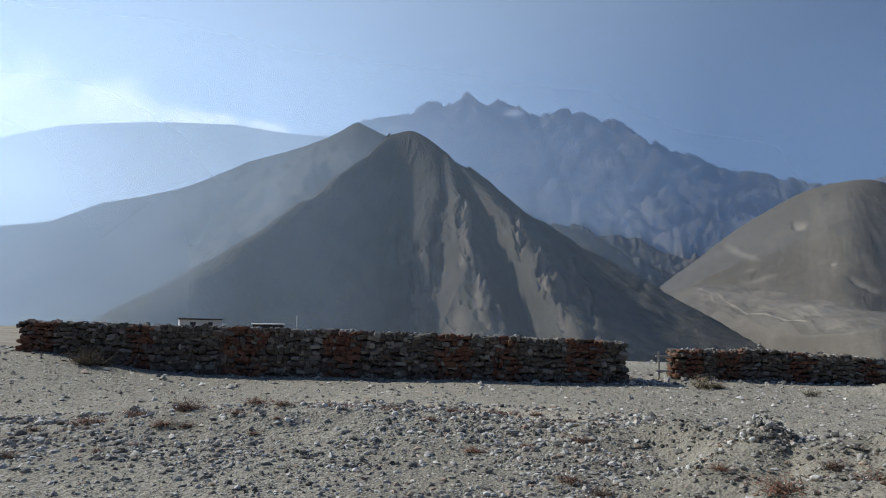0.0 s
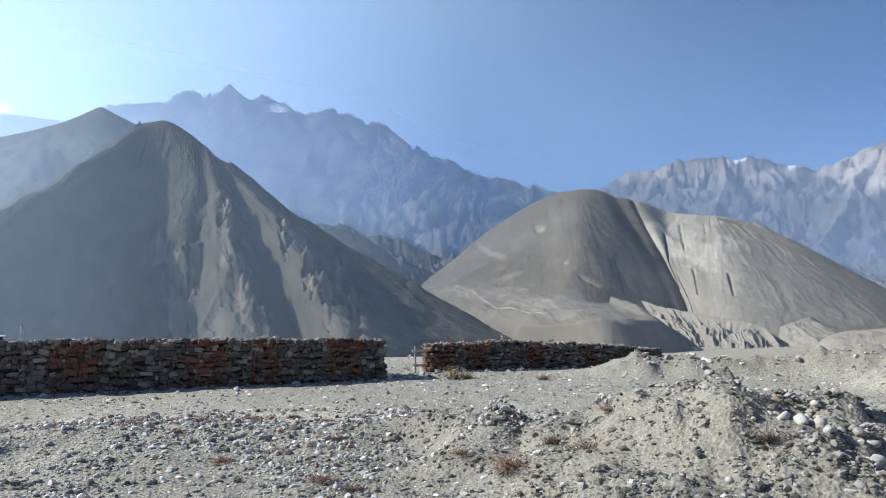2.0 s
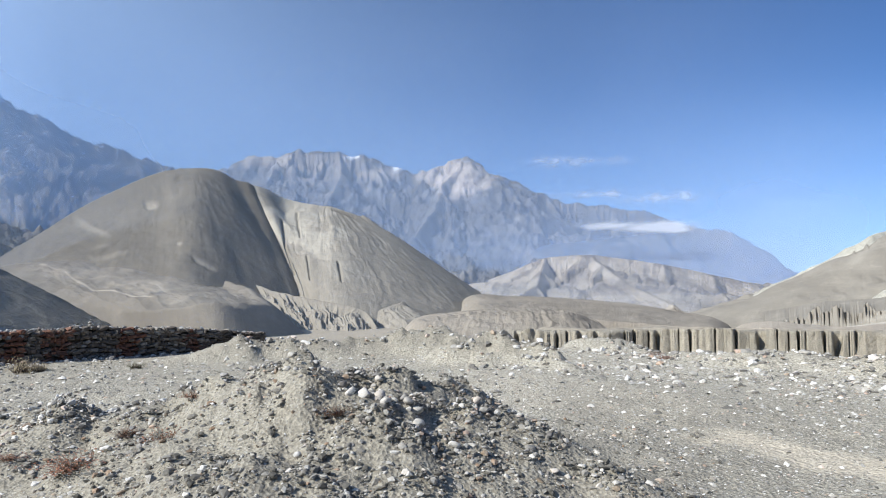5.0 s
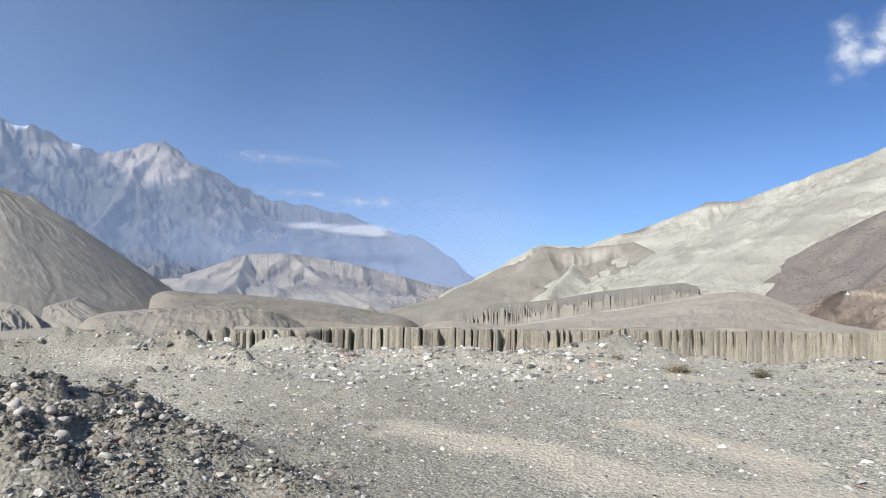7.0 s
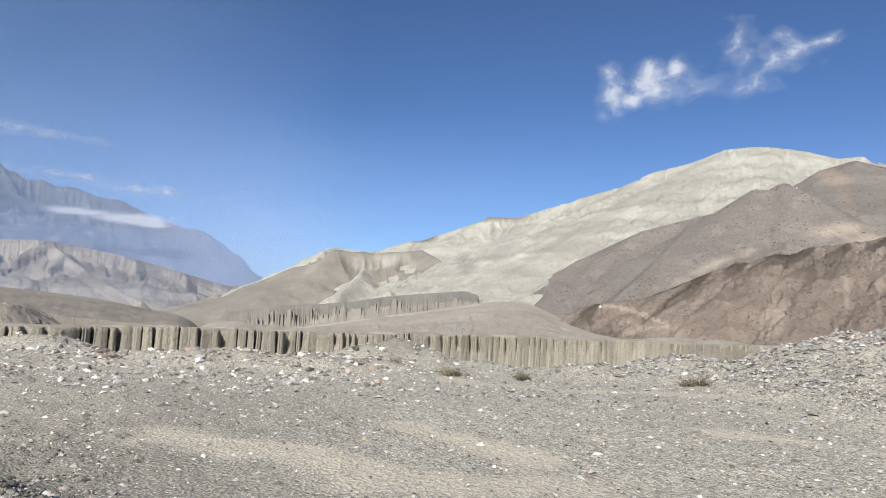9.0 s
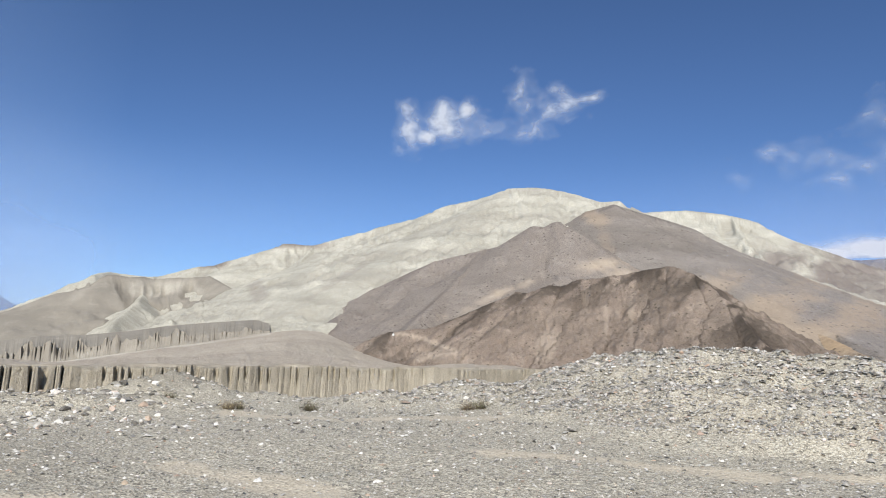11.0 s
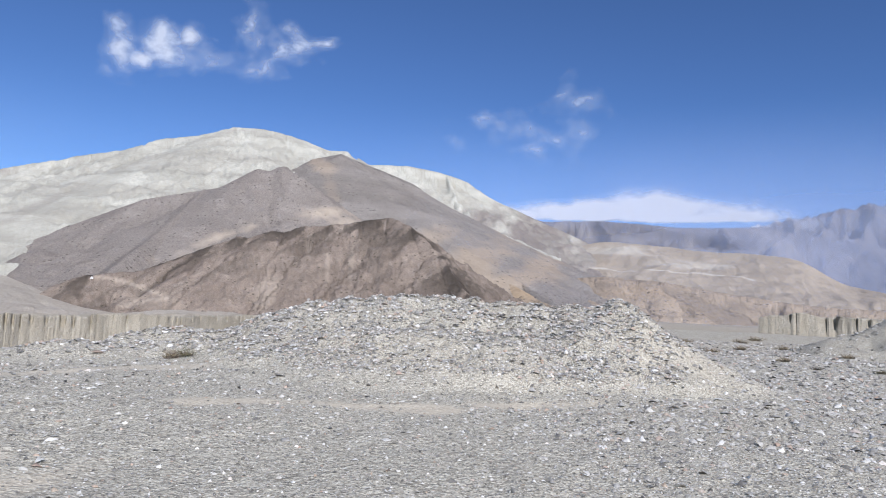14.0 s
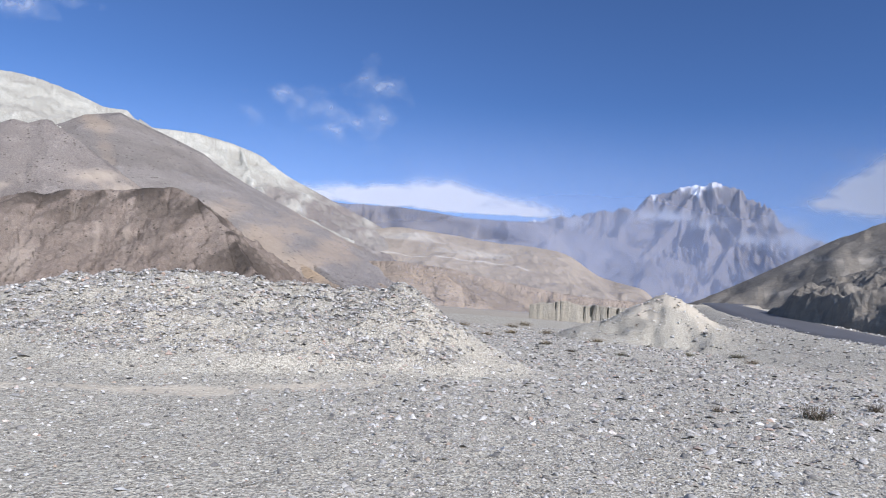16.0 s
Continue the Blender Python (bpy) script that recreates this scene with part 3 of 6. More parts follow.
    if rill[0]:
        g = ridged(along / rill[1] + 0.35 * fbm(X / rill[1] / 2, Y / rill[1] / 2, 3, seed + 35), down / rill[1] / 7, 3, seed + 36)
        rill_floor = smooth(0.74, 0.48, g) * smooth(0, 1.5 * rill[1], down)
        Z = Z - 2.2 * rill[0] * (1 - g) * smooth(0, 1.5 * rill[1], down) * (0.35 + 0.65 * smooth(-0.3, 0.4, fbm(X / rill[1] / 5, Y / rill[1] / 5, 2, seed + 37)))
    if rough[0]:
        Z = Z + rough[0] * fbm(X / rough[1], Y / rough[1], 6, seed + 20, 0.55) * (crag + (1 - crag) * fade)
    Zc = np.maximum(Z, base - 12)
    keep = Z > base - 12
    rise = np.degrees(np.arctan2(Zc - EYE, R))
    for key, list_of in (("patch", patches), ("snow", snow)):
        m = np.zeros(X.shape)
        wob = fbm(X / dist * 22, Y / dist * 22 + Zc / dist * 22, 5, seed + 70, 0.6)
        for pa, pe, wa, we, lean, weight in list_of:
            da, de = A - pa, rise - pe
            de = de - lean * da
            m = np.maximum(m, weight * (1 - smooth(0.72 if key == "snow" else 0.4, 1.15 if key == "snow" else 1.3, np.sqrt((da / wa) ** 2 + (de / we) ** 2) + ragged * wob)))
        for line, wide in (tracks if key == "patch" else ()):
            d, _ = near_line(A, rise, [(*k, 0.0) for k in line])
            m = np.maximum(m, 1 - smooth(0.4 * wide, wide, d))
        m = m.ravel()
        if key == "patch":
            patch_values = m
        else:
            snow_values = m
    cap_rill_tone = np.zeros(X.shape)
    if cap:
        cap_rill_tone = np.exp(-crest_d / cap) * smooth(-0.25, 0.35, fbm(X / cap * 2.2, Y / cap * 2.2 + Zc / cap * 2, 4, seed + 81, 0.6))
    # crest colour painted on rill floors imitates crease shade; pale on the mesa
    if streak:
        cap_rill_tone = np.maximum(cap_rill_tone, streak * rill_floor)
    me, used = grid_mesh(name, X, Y, Zc, keep, True)
    me.materials.append(mat)
    set_value(me, "patch", patch_values[used])
    set_value(me, "snow", snow_values[used])
    set_value(me, "crest", cap_rill_tone.ravel()[used])
    set_value(me, "along", along.ravel()[used])
    set_value(me, "down", down.ravel()[used])
    return tagged(new(name, me), label, category, kind="structure")


def loft(name, label, lines, mat, seed, rill=(0, 1), rough=(0, 1), patches=(), tracks=(), rocky=0.0, category="hill", rows=130, step=0.08, back=0.5, ragged=0.42, wander=0.16, slits=(), soft=1.0, tail=2.5):
    """A slope spanned between ridge and gully lines that run down from the skyline; knots: heading, rise, distance."""
    step *= 1.35
    ends = []
    for line, turn in ((lines[0], tail), (lines[-1], -tail)):
        ends.append([(a + turn, math.degrees(math.atan(math.tan(radians(e)) - 0.028 * tail)), r * (1 + 0.028 * tail)) for a, e, r in line])
    s = np.linspace(0, 1, rows)
    P = []
    for line in [ends[0]] + list(lines) + [ends[1]]:
        q = np.array(skeleton_points(line, 0))
        run = np.concatenate([[0], np.cumsum(np.linalg.norm(np.diff(q, axis=0), axis=1))])
        P.append(np.stack([np.interp(s * run[-1], run, q[:, k]) for k in range(3)], -1))
    P = np.array(P)
    head = np.degrees(np.arctan2(-P[:, rows // 2, 0], P[:, rows // 2, 1]))
    head = np.where(head > 90, head - 360, head)
    c = np.concatenate([np.linspace(k, k + 1, max(3, int(abs(head[k + 1] - head[k]) / step)), endpoint=False) for k in range(len(P) - 1)] + [[len(P) - 1.0]])
    C, S = np.meshgrid(c, s, indexing="ij")
    size = float(np.mean(np.hypot(P[..., 0], P[..., 1])))
    along = np.interp(C, np.arange(len(P)), -head) * size * 0.01745
    down = S * float(np.mean(np.linalg.norm(np.diff(P, axis=1), axis=2).sum(1)))
    top = smooth(0, 0.10, S)
    gap = np.interp(C, np.arange(len(P) - 1) + 0.5, np.abs(np.diff(head)))
    C2 = np.clip(C + np.minimum(wander, 0.3 / (gap + 0.5)) * fbm(down / size * 14, along / size * 14, 3, seed + 4) * top, 0, len(P) - 1.001)
    lo = np.floor(C2).astype(int)
    U = (C2 - lo)[..., None]
    row = np.arange(rows)[None, :]
    a, b, c3, d = (P[np.clip(lo + k, 0, len(P) - 1), row] for k in (-1, 0, 1, 2))
    bow = 0.5 * (2 * b + (c3 - a) * U + (2 * a - 5 * b + 4 * c3 - d) * U ** 2 + (3 * b - a - 3 * c3 + d) * U ** 3)
    Q = (1 - soft) * (b * (1 - U) + c3 * U) + soft * bow
    X, Y, Z = Q[..., 0], Q[..., 1], Q[..., 2]
    A, R = np.degrees(np.arctan2(-X, Y)), np.hypot(X, Y)
    A = np.where(A > 90, A - 360, A)
    rise = np.degrees(np.arctan2(Z - EYE, R))
    wob = fbm(along / size * 22, down / size * 22, 5, seed + 70, 0.6)
    spot = np.zeros(X.shape)
    for pa, pe, wa, we, lean, weight in patches:
        da, de = A - pa, rise - pe
        spot = np.maximum(spot, weight * (1 - smooth(0.4, 1.3, np.sqrt((da / wa) ** 2 + ((de - lean * da) / we) ** 2) + ragged * wob)))
    bare = np.full(X.shape, 1.0 - rocky)
    for pa, pe, wa, we, lean, weight in patches:
        da, de = A - pa, rise - pe
        bare = np.maximum(bare, weight * (1 - smooth(0.5, 2.2, np.sqrt((da / wa) ** 2 + ((de - lean * da) / we) ** 2) + 0.5 * wob)))
    if rill[0]:
        g = ridged(along / rill[1] + 0.4 * fbm(along / rill[1] / 2, down / rill[1] / 4, 3, seed + 35), down / rill[1] / 7, 4, seed + 36)
        Z = Z - rill[0] * (1 - g) * top * bare
    if rough[0]:
        Z = Z + rough[0] * fbm(X / rough[1], Y / rough[1], 6, seed + 20, 0.55) * (0.3 + 0.7 * top) * bare
    cut = np.zeros(X.shape)
    # slits are carved in and also coloured darker by the crest value
    for line, wide, deep in slits:
        d, _ = near_line(A, rise, [(*k, 0.0) for k in line])
        cut = np.maximum(cut, (1 - smooth(0.25 * wide, wide, d)))
        Z = Z - deep * (1 - smooth(0, wide, d))
    for line, wide in tracks:
        d, _ = near_line(A, rise, [(*k, 0.0) for k in line])
        spot = np.maximum(spot, 1 - smooth(0.4 * wide, wide, d))
    # the far side, and the foot under the ground
    rear = [(X[:, :1] * (1 + k), Y[:, :1] * (1 + k), Z[:, :1] - back * k * R[:, :1]) for k in (0.30, 0.12, 0.04, 0.012)]
    foot = (X[:, -1:] * 0.985, Y[:, -1:] * 0.985, Z[:, -1:] - 0.05 * R[:, -1:])
    X, Y, Z = (np.concatenate([q[k] for q in rear] + [(X, Y, Z)[k], foot[k]], 1) for k in range(3))
    me = grid_mesh(name, X, Y, Z)
    me.materials.append(mat)
    pad = lambda v: np.concatenate([np.repeat(v[:, :1], 4, 1), v, v[:, -1:]], 1)
    for key, v in (("patch", spot), ("crest", cut), ("along", along), ("down", down), ("snow", spot * 0)):
        set_value(me, key, pad(v))
    return tagged(new(name, me), label, category, kind="structure")


def build_mountains():
    mountain("mountain", "pale far ridge veiled in bright haze under clouds", [[(48, 10.5), (40, 11.0), (34.2, 11.7), (30.5, 13.2), (24.7, 14.3), (18.1, 14.9), (14, 14.6), (9, 14.5), (2, 13)]],
             3900, -60, 0.75, 0.45, 400, MAT_B, 0.25, 0.5, 1.1, 70, 500, 0.5, (30, 180), (14, 260), 11)
    mountain("mountain", "rugged dark massif with a jagged crag crest", [
        [(9.5, 14.8), (6.8, 16.3), (4.4, 16.6), (3.0, 17.0), (1.4, 17.9), (0.6, 18.0), (0, 17.7), (-1.2, 18.0), (-1.9, 18.5), (-2.6, 17.9), (-3.4, 17.6), (-4.6, 17.9), (-5.7, 17.7), (-8, 16.9), (-9.7, 17.4), (-11.2, 17.0), (-12, 17.1), (-13.2, 16.2), (-14.6, 16.2), (-15, 15.9),
         (-16, 14.7), (-18, 14.1), (-21.7, 12.8), (-23.8, 11.8), (-26.6, 11.1), (-30.4, 10.2), (-36, 8.5), (-42, 6.0)],
        [(-15, 16.0), (-17, 11.5, 2250), (-18, 8.0, 1950), (-16.5, 4.5, 1700)]],
             2600, -50, 0.85, 0.5, 260, MAT_B, 0.07, 0.5, 1.1, 200, 300, 0.6, (12, 45), (15, 42), 12, crag=0.9, net=(36, 200), rill=(14, 34), hem=0.05,
             patches=[(-17.5, 7.5, 3.5, 2.2, 0.2, 0.7), (-19, 5.2, 3.5, 1.4, 0, 0.8), (-14, 6.0, 2.5, 1.0, 0.4, 0.7)])
    mountain("mountain", "long grey-green ridge rising to a rounded summit", [
        [(7.6, 16.0), (10.4, 14.4), (13, 13.4), (16.6, 12.1), (18.3, 11.2), (21.3, 9.7), (24.6, 8.6), (27.3, 7.9), (30.6, 6.2), (33.7, 5.6), (40, 4.0), (48, 2.0)],
        [(7.6, 16.0), (4.3, 14.6), (1, 11.8), (-4, 9.3), (-8, 7.3), (-11.4, 7.4), (-13.2, 6.7), (-16.4, 4.7), (-21.6, 2.6), (-27, 0.6)]],
             1350, -40, 0.74, 0.66, 200, MAT_A, 0.12, 0.5, 1.25, 120, 0, 0.5, (7, 50), (6, 60), 13, net=(14, 150), rill=(5, 40))
    loft("mountain", "dark scree pyramid with pale rock ribs on its face", [
        [(5.0, 14.9, 990), (9.0, 9.2, 1010), (16.0, 3.2, 960), (24.0, -1.6, 880), (30.0, -3.6, 840)],
        [(4.9, 14.9, 985), (6.9, 12.9, 925), (9.6, 11.2, 860), (11.2, 9.4, 810), (12.6, 8.8, 775), (15.0, 6.7, 700), (18.9, 4.1, 605), (22.9, 1.2, 525), (26.8, -1.6, 465)],
        [(3.8, 15.2, 982), (6.0, 11.4, 915), (9.0, 7.2, 810), (11.5, 3.0, 700), (13.5, -2.8, 580)],
        [(2.9, 15.35, 978), (3.6, 10.7, 905), (4.6, 6.3, 815), (4.6, 2.5, 748), (4.2, -2.8, 680)],
        [(1.4, 14.7, 970), (0.8, 10.8, 880), (2.1, 5.9, 778), (2.2, 1.5, 702), (1.4, -2.8, 635)],
        [(0.4, 14.0, 962), (-0.2, 9.8, 868), (-0.3, 6.0, 776), (0.1, 1.6, 702), (0.2, -2.8, 640)],
        [(-0.3, 13.5, 955), (-1.4, 10.1, 850), (-2.3, 6.0, 724), (-3.3, 2.1, 630), (-5.3, -2.8, 550)],
        [(-0.9, 12.9, 950), (-3.2, 8.9, 856), (-5.2, 4.6, 755), (-6.7, 0.8, 676), (-7.6, -2.8, 620)],
        [(-1.6, 12.5, 945), (-5.9, 8.2, 812), (-8.1, 4.8, 676), (-9.8, 1.4, 560), (-13.5, -2.8, 450)],
        [(-2.0, 12.35, 946), (-6.8, 8.2, 890), (-10.6, 4.6, 820), (-14.6, 1.0, 745), (-20.0, -2.9, 665)],
        [(-2.4, 12.2, 948), (-7.3, 8.5, 935), (-12.3, 5.5, 912), (-15.1, 4.0, 898), (-19.5, 1.5, 872), (-25.2, -1.9, 835), (-29, -3.6, 810)]],
         MAT_A, 14, (26, 12), (13, 24), category="mountain", rows=230, step=0.05, rocky=0.84, wander=0.08, ragged=0.5,
         patches=[(3.2, 5.6, 0.5, 1.5, 0, 0.8), (2.1, 3.4, 0.55, 2.2, 0, 1.0), (1.6, 0.2, 0.7, 2.2, 0, 0.9), (0.4, 5.6, 0.5, 2.4, 0, 0.7), (-1.9, 6.4, 0.5, 2.8, 1.2, 0.95), (-3.2, 1.8, 0.7, 2.6, 1.2, 0.9), (-4.6, -0.6, 0.9, 1.6, 0, 0.9), (-1.5, -0.2, 0.9, 1.8, 0, 0.7),
                  (-6.6, 7.2, 0.35, 1.4, 1.4, 0.8), (-8.6, 3.8, 0.35, 1.8, 1.7, 0.9), (-10.2, 0.8, 0.4, 1.6, 1.2, 0.7), (-11.0, 4.0, 0.3, 1.3, 1.4, 0.7), (-12.4, 1.0, 0.35, 1.8, 1.4, 0.7), (-3.4, 10.8, 1.2, 0.8, 0.9, 0.3), (9.0, 10.6, 1.4, 0.5, -0.7, 0.3)])
    loft("hill", "smooth olive-brown domed hill of fine scree", [
        [(-17.5, 1.8, 1230), (-18.5, 1.4, 1150), (-19.5, 0.0, 1050)],
        [(-20.7, 4.5, 1250), (-21.4, 3.6, 1150), (-22.6, 1.6, 1020), (-22.8, -0.6, 930)],
        [(-24.2, 7.2, 1290), (-24.6, 5.5, 1180), (-25.1, 4.0, 1090), (-25.5, 1.6, 990), (-25.6, -0.8, 900)],
        [(-28.6, 9.6, 1320), (-28.8, 7.3, 1200), (-28.7, 4.9, 1085), (-28.4, 1.4, 970), (-28.4, -1.0, 890)],
        [(-31.4, 10.25, 1328), (-31.5, 8.6, 1225), (-31.7, 5.4, 1075), (-31.9, 1.4, 950), (-31.9, -1.0, 880)],
        [(-33.2, 10.2, 1335), (-34.2, 7.8, 1240), (-35.1, 5.0, 1135), (-36.0, 1.0, 1010), (-36.3, -1.0, 950)],
        [(-34.6, 9.5, 1344), (-36.0, 6.8, 1266), (-37.3, 4.2, 1180), (-38.6, 0.9, 1072), (-39.0, -1.0, 1022)],
        [(-36.4, 8.75, 1362), (-37.6, 6.2, 1296), (-38.8, 3.4, 1214), (-40.0, 0.6, 1118), (-40.4, -1.2, 1070)]],
         MAT_DOME, 15, (9, 70), (6, 90), rows=160, step=0.07, wander=0.06, rocky=0.55,
         patches=[(-28.2, 7.4, 0.45, 0.4, 0, 0.95), (-32.0, 3.0, 0.9, 0.25, 0.5, 0.95), (-24.0, 5.4, 1.2, 0.35, 0.6, 0.5), (-30.4, 4.3, 0.3, 0.3, 0, 0.8), (-26.0, 3.2, 1.2, 0.3, -0.3, 0.4)])
    loft("hill", "pale grey scree shoulder cut by hanging gullies", [
        [(-35.6, 8.95, 1358), (-37.0, 6.4, 1292), (-38.4, 3.5, 1212), (-39.6, 0.9, 1116), (-40.0, -1.0, 1068)],
        [(-38.8, 8.1, 1390), (-38.9, 5.7, 1270), (-39.4, 3.0, 1170), (-40.4, 0.2, 1075), (-40.8, -1.6, 1020)],
        [(-41.5, 7.6, 1380), (-41.3, 5.2, 1240), (-41.2, 2.6, 1120), (-41.5, -0.6, 1000), (-41.8, -2.2, 950)],
        [(-42.6, 7.5, 1375), (-43.8, 4.8, 1220), (-44.8, 1.9, 1080), (-45.8, -2.0, 920)],
        [(-44.8, 6.8, 1365), (-48.3, 4.2, 1300), (-51.4, 1.4, 1215), (-54.0, -1.4, 1120), (-55.2, -3.4, 1060)],
        [(-45.5, 6.5, 1378), (-49.6, 4.0, 1395), (-53.2, 1.6, 1410), (-57.1, -0.9, 1420), (-60.2, -3.0, 1420)]],
         MAT_K, 45, (5.5, 20), (4, 60), rows=190, step=0.06, wander=0.06, rocky=0.6,
         patches=[(-39.8, 6.2, 3.4, 2.2, 0.1, 0.75), (-42.8, 7.2, 1.0, 0.4, -0.4, 0.6), (-43.5, 2.6, 2.2, 1.6, 0.3, 0.3)],
         slits=[([(-38.4, 6.4), (-38.7, 4.2), (-39.5, 1.9)], 0.14, 6), ([(-40.5, 3.4), (-40.8, 1.4)], 0.10, 5), ([(-43.1, 3.0), (-43.4, 1.3)], 0.13, 6), ([(-42.6, 7.3), (-43.4, 7.1), (-44.4, 6.7)], 0.18, 2), ([(-39.6, 7.0), (-39.9, 5.0)], 0.10, 5)])
    loft("hill", "low scree spur reaching down to the gorge", [
        [(-46.2, -1.5, 960), (-46.6, -2.4, 900), (-47.2, -4.0, 840)],
        [(-48.2, -0.6, 975), (-49.6, -2.0, 880), (-51.6, -4.2, 780)],
        [(-48.8, -0.65, 990), (-51.0, -1.6, 1010), (-54.6, -3.6, 1020)]],
         MAT_K, 46, (6, 14), (2.0, 30), rows=80, step=0.05, wander=0.15, tail=1.0)
    loft("hill", "smooth tan alluvial fan with paths below the hills", [
        [(-13.0, 0.2, 1000), (-15.0, -0.8, 960), (-19.0, -2.4, 900), (-19.5, -3.4, 890)],
        [(-19.0, 2.2, 1020), (-20.8, 0.9, 930), (-24.0, -1.0, 850), (-24.6, -3.4, 830)],
        [(-23.0, 2.6, 1050), (-25.4, 1.1, 900), (-28.0, -1.1, 760), (-28.4, -3.4, 750)],
        [(-28.2, 2.3, 1060), (-30.6, 0.9, 880), (-33.0, -0.7, 700), (-33.6, -3.6, 688)],
        [(-32.3, 1.5, 1060), (-34.4, 0.4, 900), (-36.8, -0.6, 735), (-38.6, -3.8, 722)],
        [(-32.7, 1.4, 1065), (-35.9, 0.6, 930), (-38.0, -0.9, 790), (-41.5, -3.9, 780)]],
         MAT_C, 35, (2.5, 30), (3.5, 70), rows=120, step=0.07, wander=0.12,
         patches=[(-27, 1.2, 5, 0.7, 0.1, 0.5), (-31, 0.0, 3, 0.3, -0.1, 0.4)], tracks=[([(-21.0, 2.3), (-22.4, 1.9), (-23.4, 1.2), (-24.6, 0.7), (-26.4, 0.4), (-28.5, -0.2)], 0.09)])
    loft("hill", "grey silt gorge wall fluted by rain", [
        [(-32.9, 1.5, 1070), (-34.0, 0.5, 1040)], [(-35.4, 1.2, 1040), (-37.4, -1.0, 930)], [(-38.3, 0.3, 980), (-40.2, -2.6, 840)],
        [(-41.2, -0.3, 930), (-42.3, -4.2, 760)], [(-45.0, -1.1, 890), (-44.9, -4.2, 770)], [(-46.4, -2.5, 860), (-46.9, -4.2, 790)]],
         MAT_K, 49, (17, 11), (2.5, 16), rows=120, step=0.035, wander=0.25, back=0.05, tail=0.7)
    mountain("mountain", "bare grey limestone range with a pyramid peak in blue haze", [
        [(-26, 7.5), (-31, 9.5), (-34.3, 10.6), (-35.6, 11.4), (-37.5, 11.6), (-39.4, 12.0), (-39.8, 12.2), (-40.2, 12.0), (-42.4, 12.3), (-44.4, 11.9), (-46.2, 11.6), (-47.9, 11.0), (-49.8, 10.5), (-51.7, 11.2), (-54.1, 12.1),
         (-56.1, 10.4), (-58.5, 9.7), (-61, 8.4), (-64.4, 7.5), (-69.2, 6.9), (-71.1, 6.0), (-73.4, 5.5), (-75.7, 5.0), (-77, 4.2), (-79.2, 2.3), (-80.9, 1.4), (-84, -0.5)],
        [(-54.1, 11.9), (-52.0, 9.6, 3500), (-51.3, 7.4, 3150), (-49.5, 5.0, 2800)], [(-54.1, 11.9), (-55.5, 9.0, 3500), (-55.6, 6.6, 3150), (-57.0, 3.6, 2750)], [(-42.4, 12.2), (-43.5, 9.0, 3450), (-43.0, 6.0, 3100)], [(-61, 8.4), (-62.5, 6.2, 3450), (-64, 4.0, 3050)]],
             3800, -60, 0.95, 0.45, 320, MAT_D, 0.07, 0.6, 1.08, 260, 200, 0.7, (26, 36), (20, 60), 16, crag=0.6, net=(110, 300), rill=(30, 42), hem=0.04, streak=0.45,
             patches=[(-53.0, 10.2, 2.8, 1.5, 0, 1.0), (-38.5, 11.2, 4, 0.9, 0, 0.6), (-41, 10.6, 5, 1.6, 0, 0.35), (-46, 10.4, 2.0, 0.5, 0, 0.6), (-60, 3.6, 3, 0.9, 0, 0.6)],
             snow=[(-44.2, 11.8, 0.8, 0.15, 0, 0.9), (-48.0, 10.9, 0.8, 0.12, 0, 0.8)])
    mountain("hill", "buff eroded mesa hills with dark cliff bands", [
        [(-50, -0.5), (-53.8, 0.7), (-57.6, 2.0), (-60.7, 3.3), (-64.4, 3.5), (-66.5, 3.2), (-70.1, 2.6), (-73.8, 1.8), (-77, 1.0), (-80, -0.4)],
        [(-64.4, 3.4), (-67.5, 1.0, 1750), (-71.0, -0.6, 1500)], [(-60.7, 3.2), (-60, 1.0, 1700), (-57.5, -0.4, 1450)], [(-74, 1.4), (-77.4, 1.0, 2500), (-80.5, 1.3, 2600), (-84, 1.0, 2700), (-88, 0.5, 2800)]],
             2050, -75, 0.8, 0.20, 60, MAT_E, 0.08, 0.5, 1.45, 180, 170, 0.33, (16, 45), (6, 80), 17, category="hill", rill=(14, 34), net=(22, 170), cap=60, streak=0.6,
             patches=[(-58, 0.4, 7, 1.3, 0, 0.8), (-67, -0.3, 7, 0.8, 0, 0.6)])
    loft("hill", "smooth buff river plain across the valley", [
        [(-54, -0.2, 1200), (-55, -2.0, 800)], [(-58, 0.0, 1250), (-58.5, -1.6, 800)], [(-63, -0.2, 1280), (-63, -1.8, 800)], [(-67.5, -0.6, 1250), (-67, -2.0, 800)], [(-71, -1.2, 1200), (-70.5, -2.4, 800)], [(-75, -2.2, 1100), (-75, -2.8, 800)]],
         MAT_PLAIN, 37, (1.5, 40), (2.5, 80), rows=60, step=0.1, wander=0.05)
    loft("hill", "flat-topped buff river bench falling to the gorge", [
        [(-49.5, -2.0, 690), (-49.6, -2.2, 650), (-49.8, -3.8, 560)], [(-53.0, -1.35, 700), (-53.2, -1.7, 630), (-53.6, -3.8, 550)], [(-57.5, -1.0, 720), (-58.2, -1.2, 630), (-58.8, -3.8, 540)], [(-61.5, -1.05, 720), (-62.2, -1.3, 640), (-63.2, -3.8, 540)],
        [(-63.6, -1.35, 715), (-64.6, -2.0, 650), (-65.6, -3.8, 560)], [(-65.6, -2.6, 700), (-66.2, -3.0, 660), (-67.0, -3.8, 600)]],
         MAT_PLAIN, 38, (3.5, 12), (1.6, 30), rows=70, step=0.06, wander=0.2, tail=1.5)
